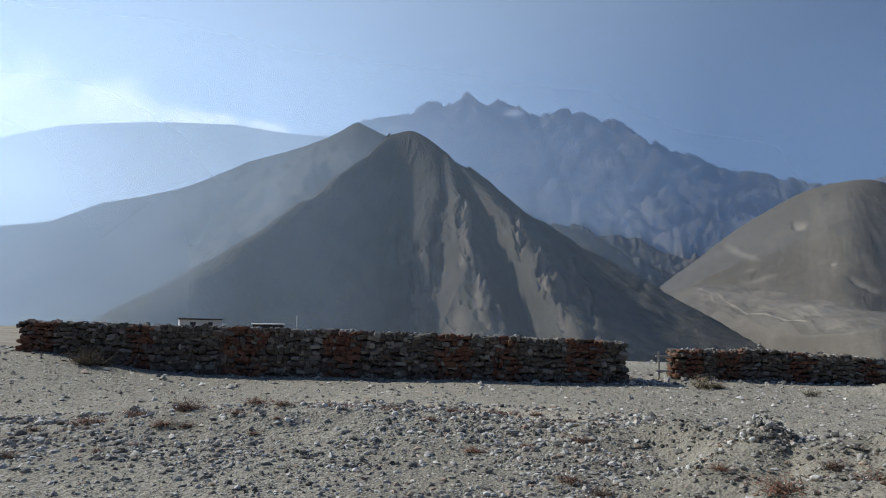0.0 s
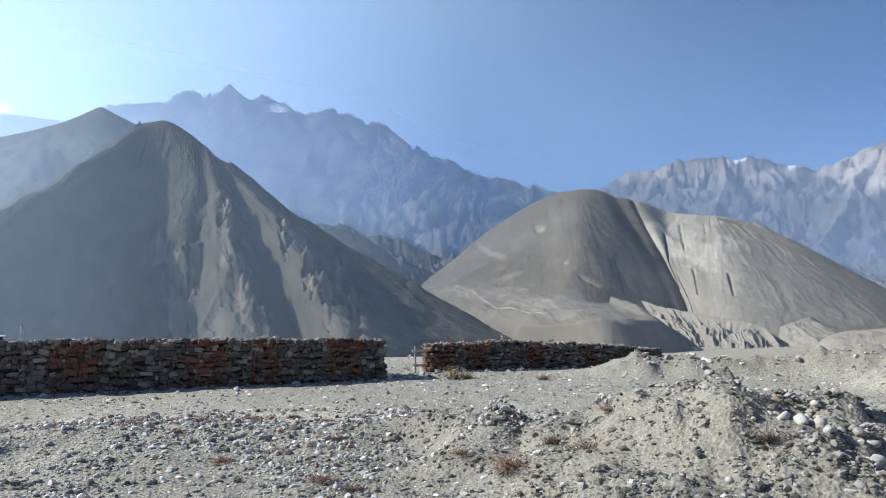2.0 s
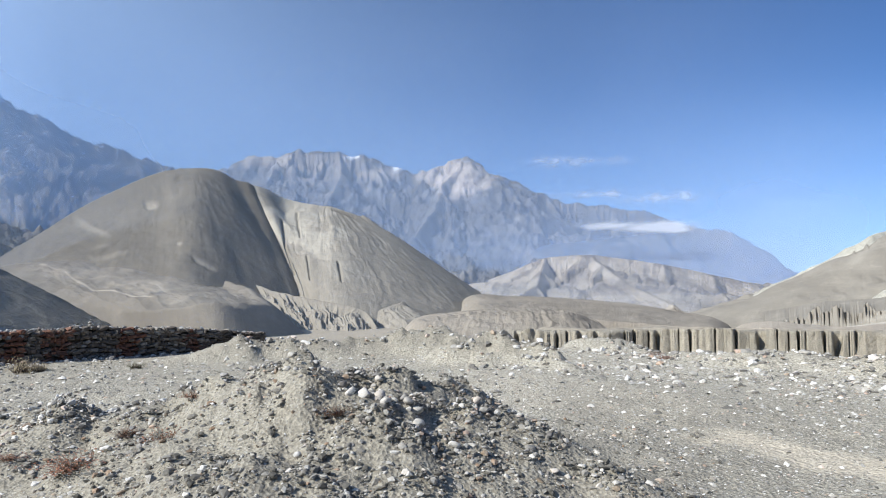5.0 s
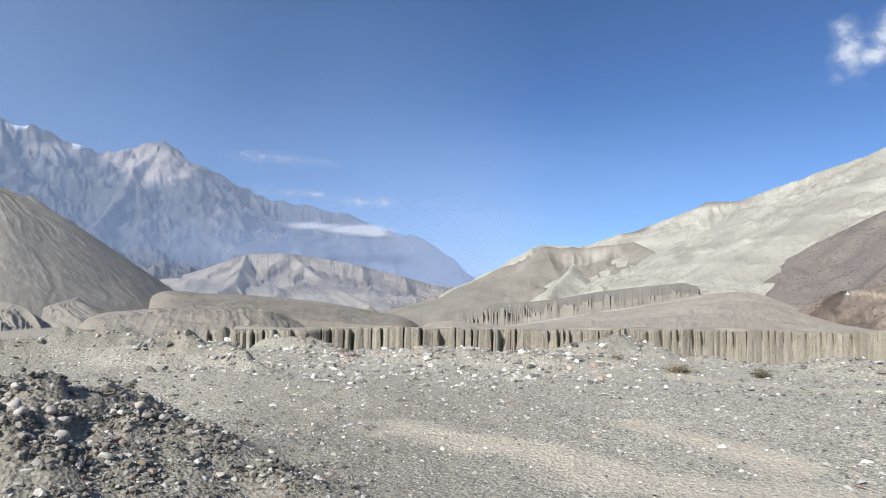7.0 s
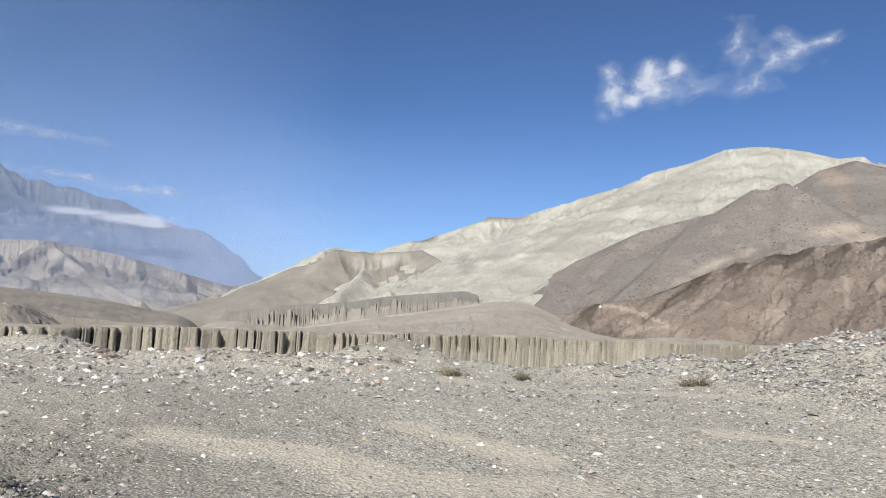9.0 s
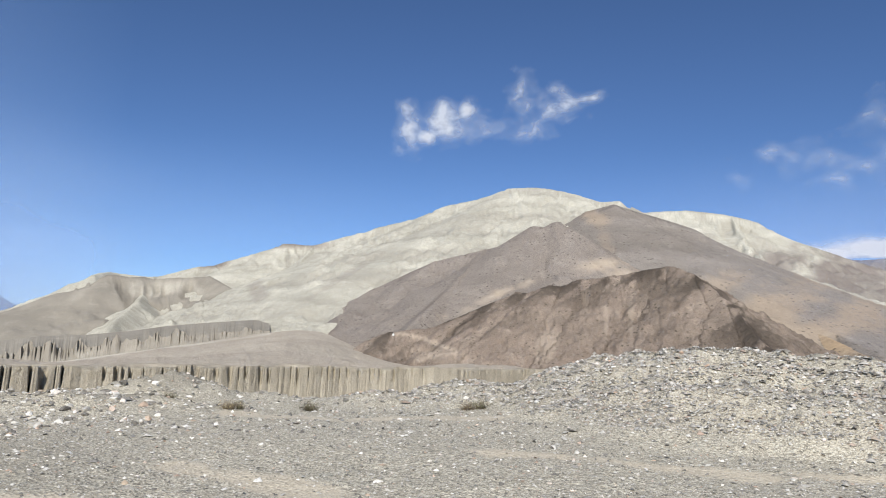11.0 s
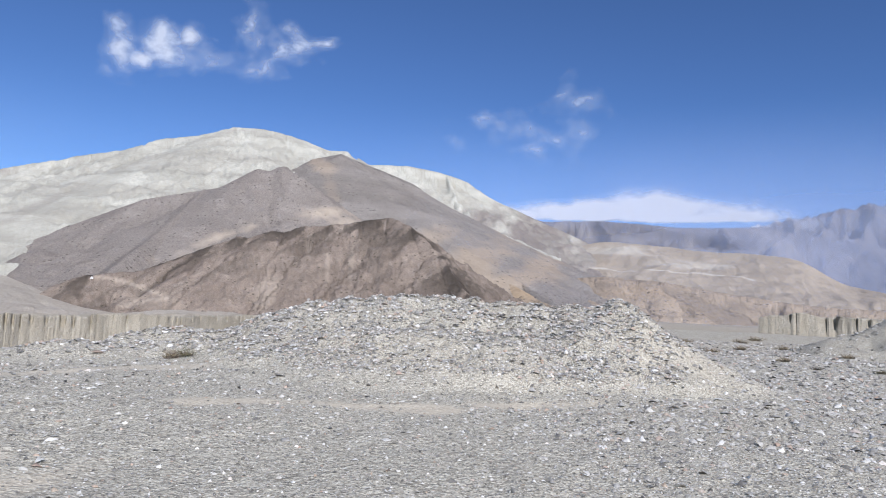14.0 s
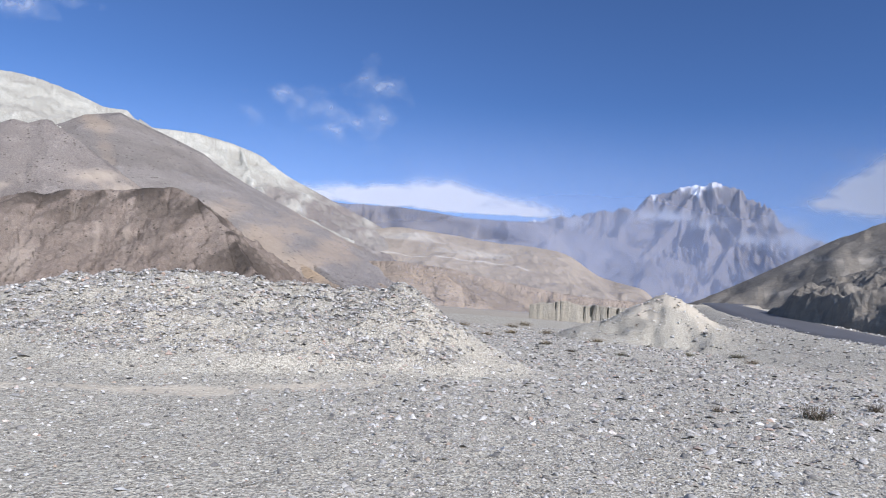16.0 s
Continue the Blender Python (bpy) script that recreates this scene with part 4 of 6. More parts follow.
    mountain("mountain", "pale cream marl mountain with a domed white summit", [
        [(-74.5, -3.2, 1250), (-76.1, -2.2, 1270), (-78, -0.8, 1300), (-80.4, 1.2, 1350), (-82.3, 2.5, 1400), (-84.7, 4.4, 1450), (-85.9, 4.7), (-89, 4.6), (-91.9, 5.6), (-93.3, 5.9), (-96.3, 7.0), (-98.8, 8.1), (-101.2, 8.1),
         (-105, 9.4), (-109.8, 10.9), (-112.1, 12.0), (-115.4, 12.8), (-117.8, 13.7), (-120.2, 13.9), (-122.7, 13.5), (-125.7, 12.6), (-127.2, 12.7), (-129.1, 11.8), (-134, 9.5), (-140, 6.5)],
        [(-93.3, 5.9), (-96.5, 3.2, 1250), (-99, 1.0, 1050)], [(-101.2, 8.1), (-99, 4.6, 1300), (-97, 1.4, 1050)], [(-115.4, 12.6), (-108.5, 8.0, 1250), (-103.5, 4.2, 1040), (-99, 1.2, 930)], [(-89, 4.6), (-88, 2.5, 1250), (-86, 0.4, 1100)]],
             1550, -40, 0.60, 0.42, 200, MAT_F, 0.08, 0.5, 1.2, 280, 0, 0.45, (5, 16), (4.0, 26), 18, rill=(6, 16), net=(6, 90), hem=0.06, streak=0.5, crag=0.3,
             patches=[(-99.5, 8.2, 2.6, 0.55, 0, 1.0), (-92.8, 6.0, 1.2, 0.4, 0, 1.0), (-97.0, 4.0, 0.8, 1.0, 0.4, 0.4), (-104, 5.6, 3.0, 0.3, -0.7, 0.3)])
    mountain("hill", "tan rounded shoulder with pale rills below its rim", [
        [(-75.5, -2.8, 1200), (-77, -1.7, 1220), (-80.4, 1.0, 1290), (-83.1, 3.0, 1340), (-85.8, 4.5, 1380), (-89, 4.5, 1400), (-93.0, 5.0, 1400), (-95, 4.0, 1310), (-96.6, 2.2, 1190), (-97.2, 0.8, 1100)]],
             1390, -62, 0.55, 0.36, 170, MAT_K, 0.07, 0.5, 1.1, 170, 0, 0.45, (2, 40), (2.0, 60), 47, category="hill", rill=(9, 26), net=(7, 150), streak=0.6,
             patches=[(-89.8, 3.6, 2.6, 0.9, 0, 0.9), (-84.5, 3.4, 1.2, 0.5, -0.8, 0.4)])
    mountain("mountain", "white-topped back ridge beside the domed mountain", [
        [(-127, 11.3), (-129.1, 11.7), (-132.5, 11.8), (-135.3, 11.4), (-137.7, 10.7), (-139.5, 9.5), (-141.2, 8.8), (-144.3, 7.5), (-150, 5.0), (-156, 3.0)]],
             2100, -40, 0.7, 0.45, 200, MAT_F, 0.10, 0.5, 1.2, 170, 160, 0.5, (10, 24), (7, 40), 19, rill=(9, 24), net=(14, 140), streak=0.5,
             patches=[(-143.5, 6.2, 4.5, 3.0, -0.5, 1.0), (-149, 3.5, 7, 4, 0, 1.0), (-139, 6.5, 3, 2.0, -0.6, 0.9)])
    mountain("hill", "grey-brown scree shoulder below the pale summit", [
        [(-124.5, 11.8), (-126.8, 12.4), (-128.2, 11.9), (-133, 10.3), (-135.4, 8.9), (-137.7, 7.2), (-142.1, 5.5), (-145.9, 2.8), (-150, 1.5), (-156, 0.5)],
        [(-126.8, 12.3), (-126.5, 9, 1150), (-128, 6, 950)], [(-137.7, 7.2), (-140.5, 4.0, 1050), (-143, 2.0, 850), (-146, 0.5, 720)]],
             1330, -30, 0.6, 0.42, 150, MAT_G, 0.10, 0.45, 1.15, 140, 0, 0.45, (2.0, 18), (2.2, 40), 20, net=(5, 90), rill=(2.5, 24), streak=0.3, category="hill",
             patches=[(-124.6, 11.6, 1.9, 0.7, 0.35, 0.6), (-126.0, 9.6, 0.8, 1.2, 0.6, 0.35), (-138.8, 4.0, 3.4, 2.0, -0.4, 0.6), (-143.0, 2.6, 4.0, 1.6, -0.45, 0.6), (-134.5, 5.6, 2.5, 0.9, -0.3, 0.4), (-141, 6.0, 2.0, 0.5, -0.4, 0.3)])
    mountain("hill", "grey-brown scree peak in front of the pale mountain", [
        [(-96, -1.2), (-98.5, 0.3), (-102.5, 2.5), (-106.8, 5.0), (-111.8, 7.5), (-116, 8.6), (-118, 9.1), (-120.1, 10.7), (-120.9, 10.6), (-122, 11.1), (-123.3, 10.4, 930), (-125.8, 8.8, 880), (-128.2, 6.9, 830), (-134, 3.0, 720), (-140, 0, 640)],
        [(-116, 8.6), (-113, 5.0, 800), (-110, 2.0, 680), (-108, -0.5, 600)]],
             950, -25, 0.72, 0.5, 120, MAT_H, 0.08, 0.5, 1.25, 150, 0, 0.48, (1.6, 14), (1.4, 30), 21, category="hill", net=(3.5, 70), rill=(1.8, 18),
             patches=[(-117.2, 4.6, 1.9, 0.45, -0.45, 0.95), (-119.4, 5.6, 1.5, 0.35, -0.35, 0.8), (-125.6, 7.3, 2.4, 0.55, -0.1, 0.9), (-127.5, 6.6, 1.5, 0.6, 0.0, 0.8), (-112.5, 2.5, 0.8, 0.3, 0, 0.5), (-114.6, 3.2, 0.9, 0.3, -0.3, 0.5)])
    mountain("hill", "orange and buff scree slopes behind the brown hill", [
        [(-128, 5.0), (-133, 5.4), (-136.3, 5.0), (-139, 4.5), (-143, 3.2), (-146, 2.7), (-149.6, 3.0), (-154.5, 2.7), (-159.4, 1.9), (-164, 1.3), (-171, 1.0), (-178, 0.5)],
        [(-137.0, 5.0), (-140.0, 3.0, 900), (-144, 1.0, 780), (-148, -0.4, 660)]],
             1050, -20, 0.42, 0.25, 100, MAT_J, 0.10, 0.4, 1.35, 140, 150, 0.30, (2.5, 24), (2.4, 50), 22, net=(8, 110), rill=(3.5, 26), streak=0.4, category="hill",
             patches=[(-139.6, 3.2, 2.6, 1.3, -0.3, 1.0), (-143.5, 1.6, 3.0, 0.9, -0.3, 0.8), (-136.5, 4.8, 1.5, 0.8, 0, 0.5), (-152, 2.0, 2.0, 0.3, 0, 0.3)])
    mountain("hill", "chocolate-brown rocky hill with pale scree chutes", [
        [(-93, -2.6, 480), (-96.3, -1.9), (-104.5, -1.6), (-106.1, 0.3), (-107.9, 1.1), (-112, 1.7), (-113.9, 2.7), (-118.6, 4.8), (-119.8, 4.9), (-121.5, 5.7), (-122.4, 5.5), (-123.4, 5.9), (-126.8, 6.5), (-131.1, 7.3), (-133, 6.7, 500), (-135.4, 4.6, 462), (-137.9, 1.4, 415), (-140, -1.2, 380)]],
             520, -14, 0.66, 0.58, 60, MAT_I, 0.07, 0.65, 1.2, 240, 0, 0.62, (1.6, 6), (1.6, 9), 23, category="hill", crag=0.55, cap=30, net=(2.2, 24), rill=(1.6, 7), hem=0.05,
             tracks=[([(-108.6, 1.0), (-110.8, 0.7), (-113.1, -0.1), (-113.8, -0.4), (-110.3, -1.2)], 0.2)],
             ragged=0.6, patches=[(-121.4, 0.6, 0.8, 2.2, 0, 0.5), (-128.2, 2.6, 0.18, 1.6, 0, 0.5), (-126.2, 2.4, 0.16, 1.8, 0.3, 0.4), (-113, -0.8, 3.5, 0.6, 0.15, 0.3), (-126.0, 5.4, 0.7, 0.5, 0, 0.4), (-131.5, 0.6, 3.0, 0.3, 0, 0.25), (-124.6, 4.4, 0.3, 0.8, 0, 0.35)])
    mountain("mountain", "blue-shadowed range under a long cloud bank", [
        [(-136, 7.0), (-141.5, 8.1), (-144.4, 7.5), (-149.2, 7.7), (-154.1, 7.3), (-161.4, 7.2), (-168, 6.0), (-176, 4.0)]],
             3300, -40, 0.7, 0.3, 260, MAT_N, 0.10, 0.45, 1.1, 170, 220, 0.35, (16, 60), (14, 70), 24, net=(60, 320), rill=(14, 45), streak=0.4,
             patches=[(-146, 6.2, 3, 0.8, 0, 0.8), (-152, 5.6, 3, 0.8, 0.1, 0.7), (-157, 5.0, 2.5, 1.0, 0, 0.6), (-163, 5.2, 2.0, 1.0, 0.2, 0.5)])
    mountain("mountain", "massive rock peak with a white snow cap among clouds", [
        [(-154, 6.5), (-159, 7.0), (-161.4, 7.6), (-163.8, 8.0), (-165.1, 8.4), (-167, 8.4), (-169.7, 9.1), (-170.6, 10.1), (-171.8, 10.3), (-172.9, 10.8), (-173.6, 10.95), (-175.6, 11.0), (-176.2, 10.8), (-177.4, 10.4), (-178.3, 9.1), (-180.3, 7.6), (-181.9, 7.0), (-188, 5.5), (-196, 4)],
        [(-174.5, 10.9), (-172, 7.0, 3700), (-170, 4.0, 3100)], [(-177.4, 10.4), (-177.5, 6.5, 3700), (-175, 3.0, 3000)]],
             4300, -60, 1.7, 0.42, 160, MAT_N, 0.06, 0.55, 1.08, 260, 190, 0.6, (30, 40), (34, 80), 25, crag=0.6, net=(90, 260), rill=(22, 46), hem=0.03, streak=0.5,
             snow=[(-174.4, 10.8, 2.0, 0.55, 0, 1.0), (-174.2, 10.2, 0.6, 0.7, 0, 0.9), (-170.9, 9.9, 0.4, 0.35, 0.8, 0.8), (-161.6, 7.55, 1.3, 0.25, -0.15, 1.0), (-169.6, 9.0, 0.5, 0.15, 0, 0.9), (-165.2, 8.35, 0.5, 0.1, 0, 0.8)])
    mountain("hill", "olive hillside rising above the road with a terrace track", [
        [(-174, -0.5), (-178.1, 2.7), (-180.8, 4.8), (-182.7, 5.8), (-184.8, 7.1), (-187.2, 8.1), (-192, 10), (-205, 13), (-220, 14)]],
             330, -6, 0.6, 0.5, 60, MAT_C, 0.12, 0.45, 1.6, 70, 60, 0.5, (0.8, 8), (0.5, 18), 26, category="hill", tracks=[([(-181.4, 4.8), (-182.4, 5.25), (-184.5, 5.15), (-189, 5.2)], 0.13), ([(-178.5, 1.9), (-182, 3.0), (-186, 4.4)], 0.08)])
    loft("embankment", "dark shaded earth bank cut beside the road", [
        [(-179.7, 0.9, 82), (-179.4, 0.85, 74), (-179.3, 0.7, 73)], [(-180.5, 1.5, 79), (-180.3, 1.35, 70), (-180.1, 0.75, 68.8)], [(-181.3, 2.6, 77), (-181.1, 2.2, 66.5), (-180.9, 0.7, 64.8)], [(-182.2, 3.1, 76), (-182.2, 2.5, 64.5), (-182.0, 0.6, 62.5)],
        [(-184.0, 3.75, 76), (-184.0, 2.7, 62), (-183.8, 0.4, 60)], [(-187.3, 4.95, 76), (-187.3, 2.55, 58.5), (-187.2, 0.0, 55)], [(-192, 6.2, 74), (-192, 2.9, 55), (-192, -0.8, 49)], [(-210, 8.0, 70), (-210, 3.0, 48), (-210, -2.0, 40)]],
         MAT_C, 27, (0.25, 2.6), (0.5, 2.4), category="bank", rows=110, step=0.05, wander=0.1, back=0.35)
    loft("hill", "low buff foothills under the cloud bank", [
        [(-138.0, 3.2, 2000), (-138.5, 1.0, 1500)], [(-142.0, 4.4, 2000), (-142.5, 2.6, 1700), (-143.0, 0.8, 1400)], [(-145.6, 5.1, 2050), (-146.6, 3.4, 1700), (-147.0, 0.8, 1400)],
        [(-149.4, 5.9, 2100), (-149.0, 4.2, 1800), (-150.5, 0.8, 1400)], [(-154.3, 5.6, 2050), (-155.0, 3.6, 1700), (-155.0, 0.8, 1400)], [(-158.2, 5.2, 2000), (-157.6, 3.4, 1700), (-158.5, 0.6, 1350)],
        [(-161.2, 5.1, 1950), (-162.4, 3.2, 1650), (-163.0, 0.6, 1300)], [(-164.0, 4.6, 1900), (-165.0, 2.4, 1600), (-166.0, 0.4, 1250)], [(-166.9, 2.9, 1850), (-168.0, 1.6, 1500), (-169.0, 0.2, 1200)], [(-171.0, 1.7, 1700), (-172.0, 1.0, 1400), (-173.0, 0.0, 1200)]],
         MAT_FOOT, 52, (12, 60), (9, 120), rows=110, step=0.12, wander=0.2, rocky=0.2,
         patches=[(-150, 5.2, 4, 0.6, 0, 0.8), (-156, 4.2, 3, 0.5, 0, 0.7), (-146, 4.0, 3, 0.6, 0, 0.6)], tracks=[([(-144, 3.6), (-150, 3.9), (-156, 3.6), (-161, 3.2)], 0.06)])


build_mountains()
flute_cliff("badland_bank", "white fluted badland bank at the mountain foot",
            [(-77.5, 900, -33.5, -40.2), (-81.7, 890, -19.0, -35.7), (-84.6, 880, -15.5, -29.6), (-87.6, 870, -8.5, -20.0), (-90.3, 860, 0.5, -11.5), (-93.0, 850, 6.5, -5.3), (-96.8, 840, 13.5, 4.7), (-98.2, 835, 12.5, 7.9)], 6.5, 9.0, MAT_K, 0.025, 305, rows=18, slope=1.1, back=(90, 14.0), uneven=0.7, amount=[(-99, 0.4), (-95, 0.6), (-92, 0.9), (-86, 0.6), (-83, 1.0), (-76, 0.6)])
loft("hill", "smooth tan gravel fan sloping to the terrace edge", [
    [(-76.0, -2.5, 880), (-76.0, -2.52, 400), (-76.0, -2.75, 182)],
    [(-82.0, -2.28, 872), (-82.0, -2.45, 400), (-82.0, -2.64, 190)],
    [(-85.1, -1.89, 865), (-85.5, -2.2, 420), (-86.0, -2.56, 192)],
    [(-91.3, -0.70, 850), (-91.5, -1.5, 420), (-92.0, -2.42, 198)],
    [(-98.2, 0.60, 828), (-98.2, -0.6, 420), (-98.2, -2.2, 212)],
    [(-102.0, 0.9, 800), (-102.0, -0.8, 420), (-102.0, -2.15, 222)],
    [(-106.0, -0.6, 560), (-106.0, -1.4, 420), (-106.0, -2.1, 240)],
    [(-110.0, -1.6, 500), (-110.0, -1.9, 420), (-110.0, -2.1, 250)],
    [(-120.0, -1.7, 460), (-120.0, -1.8, 420), (-120.0, -1.9, 310)]],
     MAT_FAN, 36, (0.8, 24), (1.6, 60), rows=120, step=0.1, wander=0.03, back=0.02,
     tracks=[([(-83.0, -2.15), (-85.1, -1.95), (-91.3, -0.78), (-98.2, 0.50)], 0.10)])
flute_cliff("river_cliff", "buff eroded pillar cliff at the plain's far edge", [(-161.3, 290, 2.4, -4.8), (-162.2, 290, 3.4, -4.8), (-164.0, 290, 4.4, -4.2), (-165.8, 290, 3.7, -3.6), (-168.0, 290, 4.1, -3.1), (-169.1, 290, 3.8, -3.0), (-171.5, 290, 2.7, -3.3)], 4.2, 3.6, MAT_CLIFF, 0.02, 309, slope=0.3, back=(12, 0.3), uneven=0.10, amount=[(-172, 0.7), (-165, 0.8), (-163, 0.4), (-160, 0.4)])


# ---------------------------------------------------------------- haze and clouds
def veil(t, color, thick, full=False):
    """Partly clear, partly scattering light from either side."""
    out = t.nodes["Material Output"]
    clear = t.nodes.new("ShaderNodeBsdfTransparent")
    front = node(t, "ShaderNodeBsdfDiffuse", Color=(*color, 1))
    back = node(t, "ShaderNodeBsdfTranslucent", Color=(*color, 1))
    both, mx = t.nodes.new("ShaderNodeAddShader" if full else "ShaderNodeMixShader"), t.nodes.new("ShaderNodeMixShader")
    t.links.new(front.outputs[0], both.inputs[0 if full else 1])
    t.links.new(back.outputs[0], both.inputs[1 if full else 2])
    t.links.new(thick, mx.inputs[0])
    t.links.new(clear.outputs[0], mx.inputs[1])
    t.links.new(both.outputs[0], mx.inputs[2])
    t.links.new(mx.outputs[0], out.inputs[0])


def haze_material(name, color, full=False):
    m, t, b = material(name)
    t.nodes.remove(b)
    at = t.nodes.new("ShaderNodeAttribute")
    at.attribute_name = "thickness"
    veil(t, color, at.outputs["Fac"], full)
    return m


# sheet colours that stand in for haze; the second scatters extra to look sunlit
MAT_HAZE = haze_material("valley_haze_sheet", (0.52, 0.67, 0.95))
MAT_BRIGHT_HAZE = haze_material("bright_haze_sheet", (0.66, 0.82, 1.0), True)
MAT_PALE_HAZE = haze_material("pale_haze_sheet", (0.60, 0.68, 0.92))


def haze(knots, top, thickness, seed, mat=MAT_HAZE):
    """Dusty valley air imitated by a standing tinted sheet; knots: heading, distance; thickness: heading, share of
    light it scatters.
    """
    ks, th = np.array(sorted(knots)), np.array(sorted(thickness))
    A, Zs = np.meshgrid(np.arange(ks[0, 0], ks[-1, 0], 0.9), np.linspace(-60, top, 22), indexing="ij")
    X, Y = polar(A, np.interp(A, ks[:, 0], ks[:, 1]))
    me = grid_mesh("haze", X, Y, Zs)
    me.materials.append(mat)
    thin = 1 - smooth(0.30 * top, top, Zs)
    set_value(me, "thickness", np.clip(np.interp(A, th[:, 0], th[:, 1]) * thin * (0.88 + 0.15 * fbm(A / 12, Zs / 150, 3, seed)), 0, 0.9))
    return tagged(new("haze", me), "see-through bluish sheet imitating dust haze in the valley air", "haze", kind="stuff")


# sheet opacity set per heading to imitate the airlight before each range
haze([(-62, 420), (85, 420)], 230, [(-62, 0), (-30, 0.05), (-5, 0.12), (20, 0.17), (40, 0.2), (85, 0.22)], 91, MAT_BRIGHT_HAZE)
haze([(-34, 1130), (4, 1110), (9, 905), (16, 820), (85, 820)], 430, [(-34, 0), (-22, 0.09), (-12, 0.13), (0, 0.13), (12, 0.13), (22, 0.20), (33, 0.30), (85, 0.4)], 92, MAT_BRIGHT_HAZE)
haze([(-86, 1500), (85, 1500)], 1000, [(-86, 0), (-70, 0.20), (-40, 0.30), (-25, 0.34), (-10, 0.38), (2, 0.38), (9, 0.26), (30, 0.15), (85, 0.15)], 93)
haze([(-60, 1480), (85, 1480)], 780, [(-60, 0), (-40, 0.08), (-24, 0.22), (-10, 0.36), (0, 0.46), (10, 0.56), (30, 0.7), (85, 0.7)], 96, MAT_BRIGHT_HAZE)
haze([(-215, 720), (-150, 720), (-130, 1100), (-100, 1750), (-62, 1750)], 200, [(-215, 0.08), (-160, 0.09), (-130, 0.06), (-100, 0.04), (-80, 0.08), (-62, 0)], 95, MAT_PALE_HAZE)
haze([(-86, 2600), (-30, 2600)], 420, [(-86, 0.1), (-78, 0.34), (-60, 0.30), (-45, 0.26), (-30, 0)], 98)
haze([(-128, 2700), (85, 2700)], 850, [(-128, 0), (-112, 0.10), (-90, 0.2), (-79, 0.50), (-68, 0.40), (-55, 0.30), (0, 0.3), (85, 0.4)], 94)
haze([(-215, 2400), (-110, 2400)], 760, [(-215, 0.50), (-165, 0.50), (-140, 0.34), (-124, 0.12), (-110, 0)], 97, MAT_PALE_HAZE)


def cloud_material(name, full, detail=9, most=0.92):
    m, t, b = material(name)
    t.nodes.remove(b)
    c = coords(t, (1 / 170, 1 / 170, 1 / 120))
    big = noise_of(t, c, 0.8, detail, 0.56, 0.2)
    at = t.nodes.new("ShaderNodeAttribute")
    at.attribute_name = "thickness"
    add = t.nodes.new("ShaderNodeMath")
    add.operation = "ADD"
    wide = t.nodes.new("ShaderNodeMapRange")
    wide.inputs["From Min"].default_value, wide.inputs["From Max"].default_value = 0.25, 0.75
    wide.inputs["To Min"].default_value, wide.inputs["To Max"].default_value = 0.05, 0.95
    t.links.new(big, wide.inputs["Value"])
    t.links.new(wide.outputs["Result"], add.inputs[0])
    t.links.new(at.outputs["Fac"], add.inputs[1])
    alpha = ramp(t, add.outputs[0], [(p, (k * most,) * 3) for p, k in ((0.26, 0.0), (0.50, 0.11), (0.70, 0.35), (0.88, 0.76), (1.0, 1.0))])
    veil(t, (0.90, 0.91, 0.93), alpha, full)
    return m


MAT_CLOUD = cloud_material("cloud", False)
MAT_WISP = cloud_material("wisp", False, 4, 0.6)
MAT_BACKLIT_CLOUD = cloud_material("backlit_cloud", True)


def cloud(label, puffs, r, amount=1.0, floor=None, mat=MAT_CLOUD):
    """A cloud of soft puffs: (heading, rise, half width, half height, weight) in degrees, on a bowed sheet far off."""
    reach = [(*p[:4], max(2.2, (0.5 * p[4] + 0.75) / 0.42)) for p in puffs]
    a0, a1 = min(p[0] - p[4] * p[2] for p in reach), max(p[0] + p[4] * p[2] for p in reach)
    e0, e1 = min(p[1] - p[4] * p[3] for p in reach), max(p[1] + p[4] * p[3] for p in reach)
    A, E = np.meshgrid(np.linspace(a0, a1, 72), np.linspace(e0, e1, 44), indexing="ij")
    t = np.full(A.shape, -1.0)
    for pa, pe, wa, we, k in puffs:
        q = np.sqrt(((A - pa) / wa) ** 2 + ((E - pe) / we) ** 2)
        t = np.maximum(t, k * 0.5 - 0.42 * q)
    R = np.full(A.shape, float(r))
    X, Y = polar(A, R * np.cos(np.radians(E)))
    Z = EYE + R * np.sin(np.radians(E))
    if floor is not None:
        t = t - 0.9 * smooth(0.25, -0.25, E - floor - 0.12 * fbm(A / 2, E, 3, 5))
    edge = np.minimum(np.minimum(A - a0, a1 - A) / (a1 - a0), np.minimum(E - e0, e1 - E) / (e1 - e0))
    t = t - (1 - smooth(0, 0.08, edge)) * 2
    me = grid_mesh("cloud", X, Y, Z)
    me.materials.append(mat)
    set_value(me, "thickness", np.clip(t * amount, -1, 0.6))
    return tagged(new("cloud", me), label, "cloud", kind="stuff")


cloud("bright white cloud bank behind the far ridge", [(35.5, 13.4, 3.0, 1.7, 2.3), (32.4, 13.6, 1.6, 0.9, 2.0), (29.5, 14.0, 2.0, 0.7, 2.2), (27, 14.7, 1.6, 0.9, 2.4), (24.5, 14.8, 1.8, 0.5, 2.3), (21.5, 14.85, 1.6, 0.35, 2.2), (18.8, 15.0, 0.8, 0.3, 2.2), (15.8, 15.0, 0.5, 0.25, 2.0), (14.2, 14.85, 0.7, 0.25, 2.0)], 4600, mat=MAT_BACKLIT_CLOUD)
cloud("small white cloud scrap on the crag", [(-6.0, 16.95, 0.8, 0.25, 1.6)], 2450)
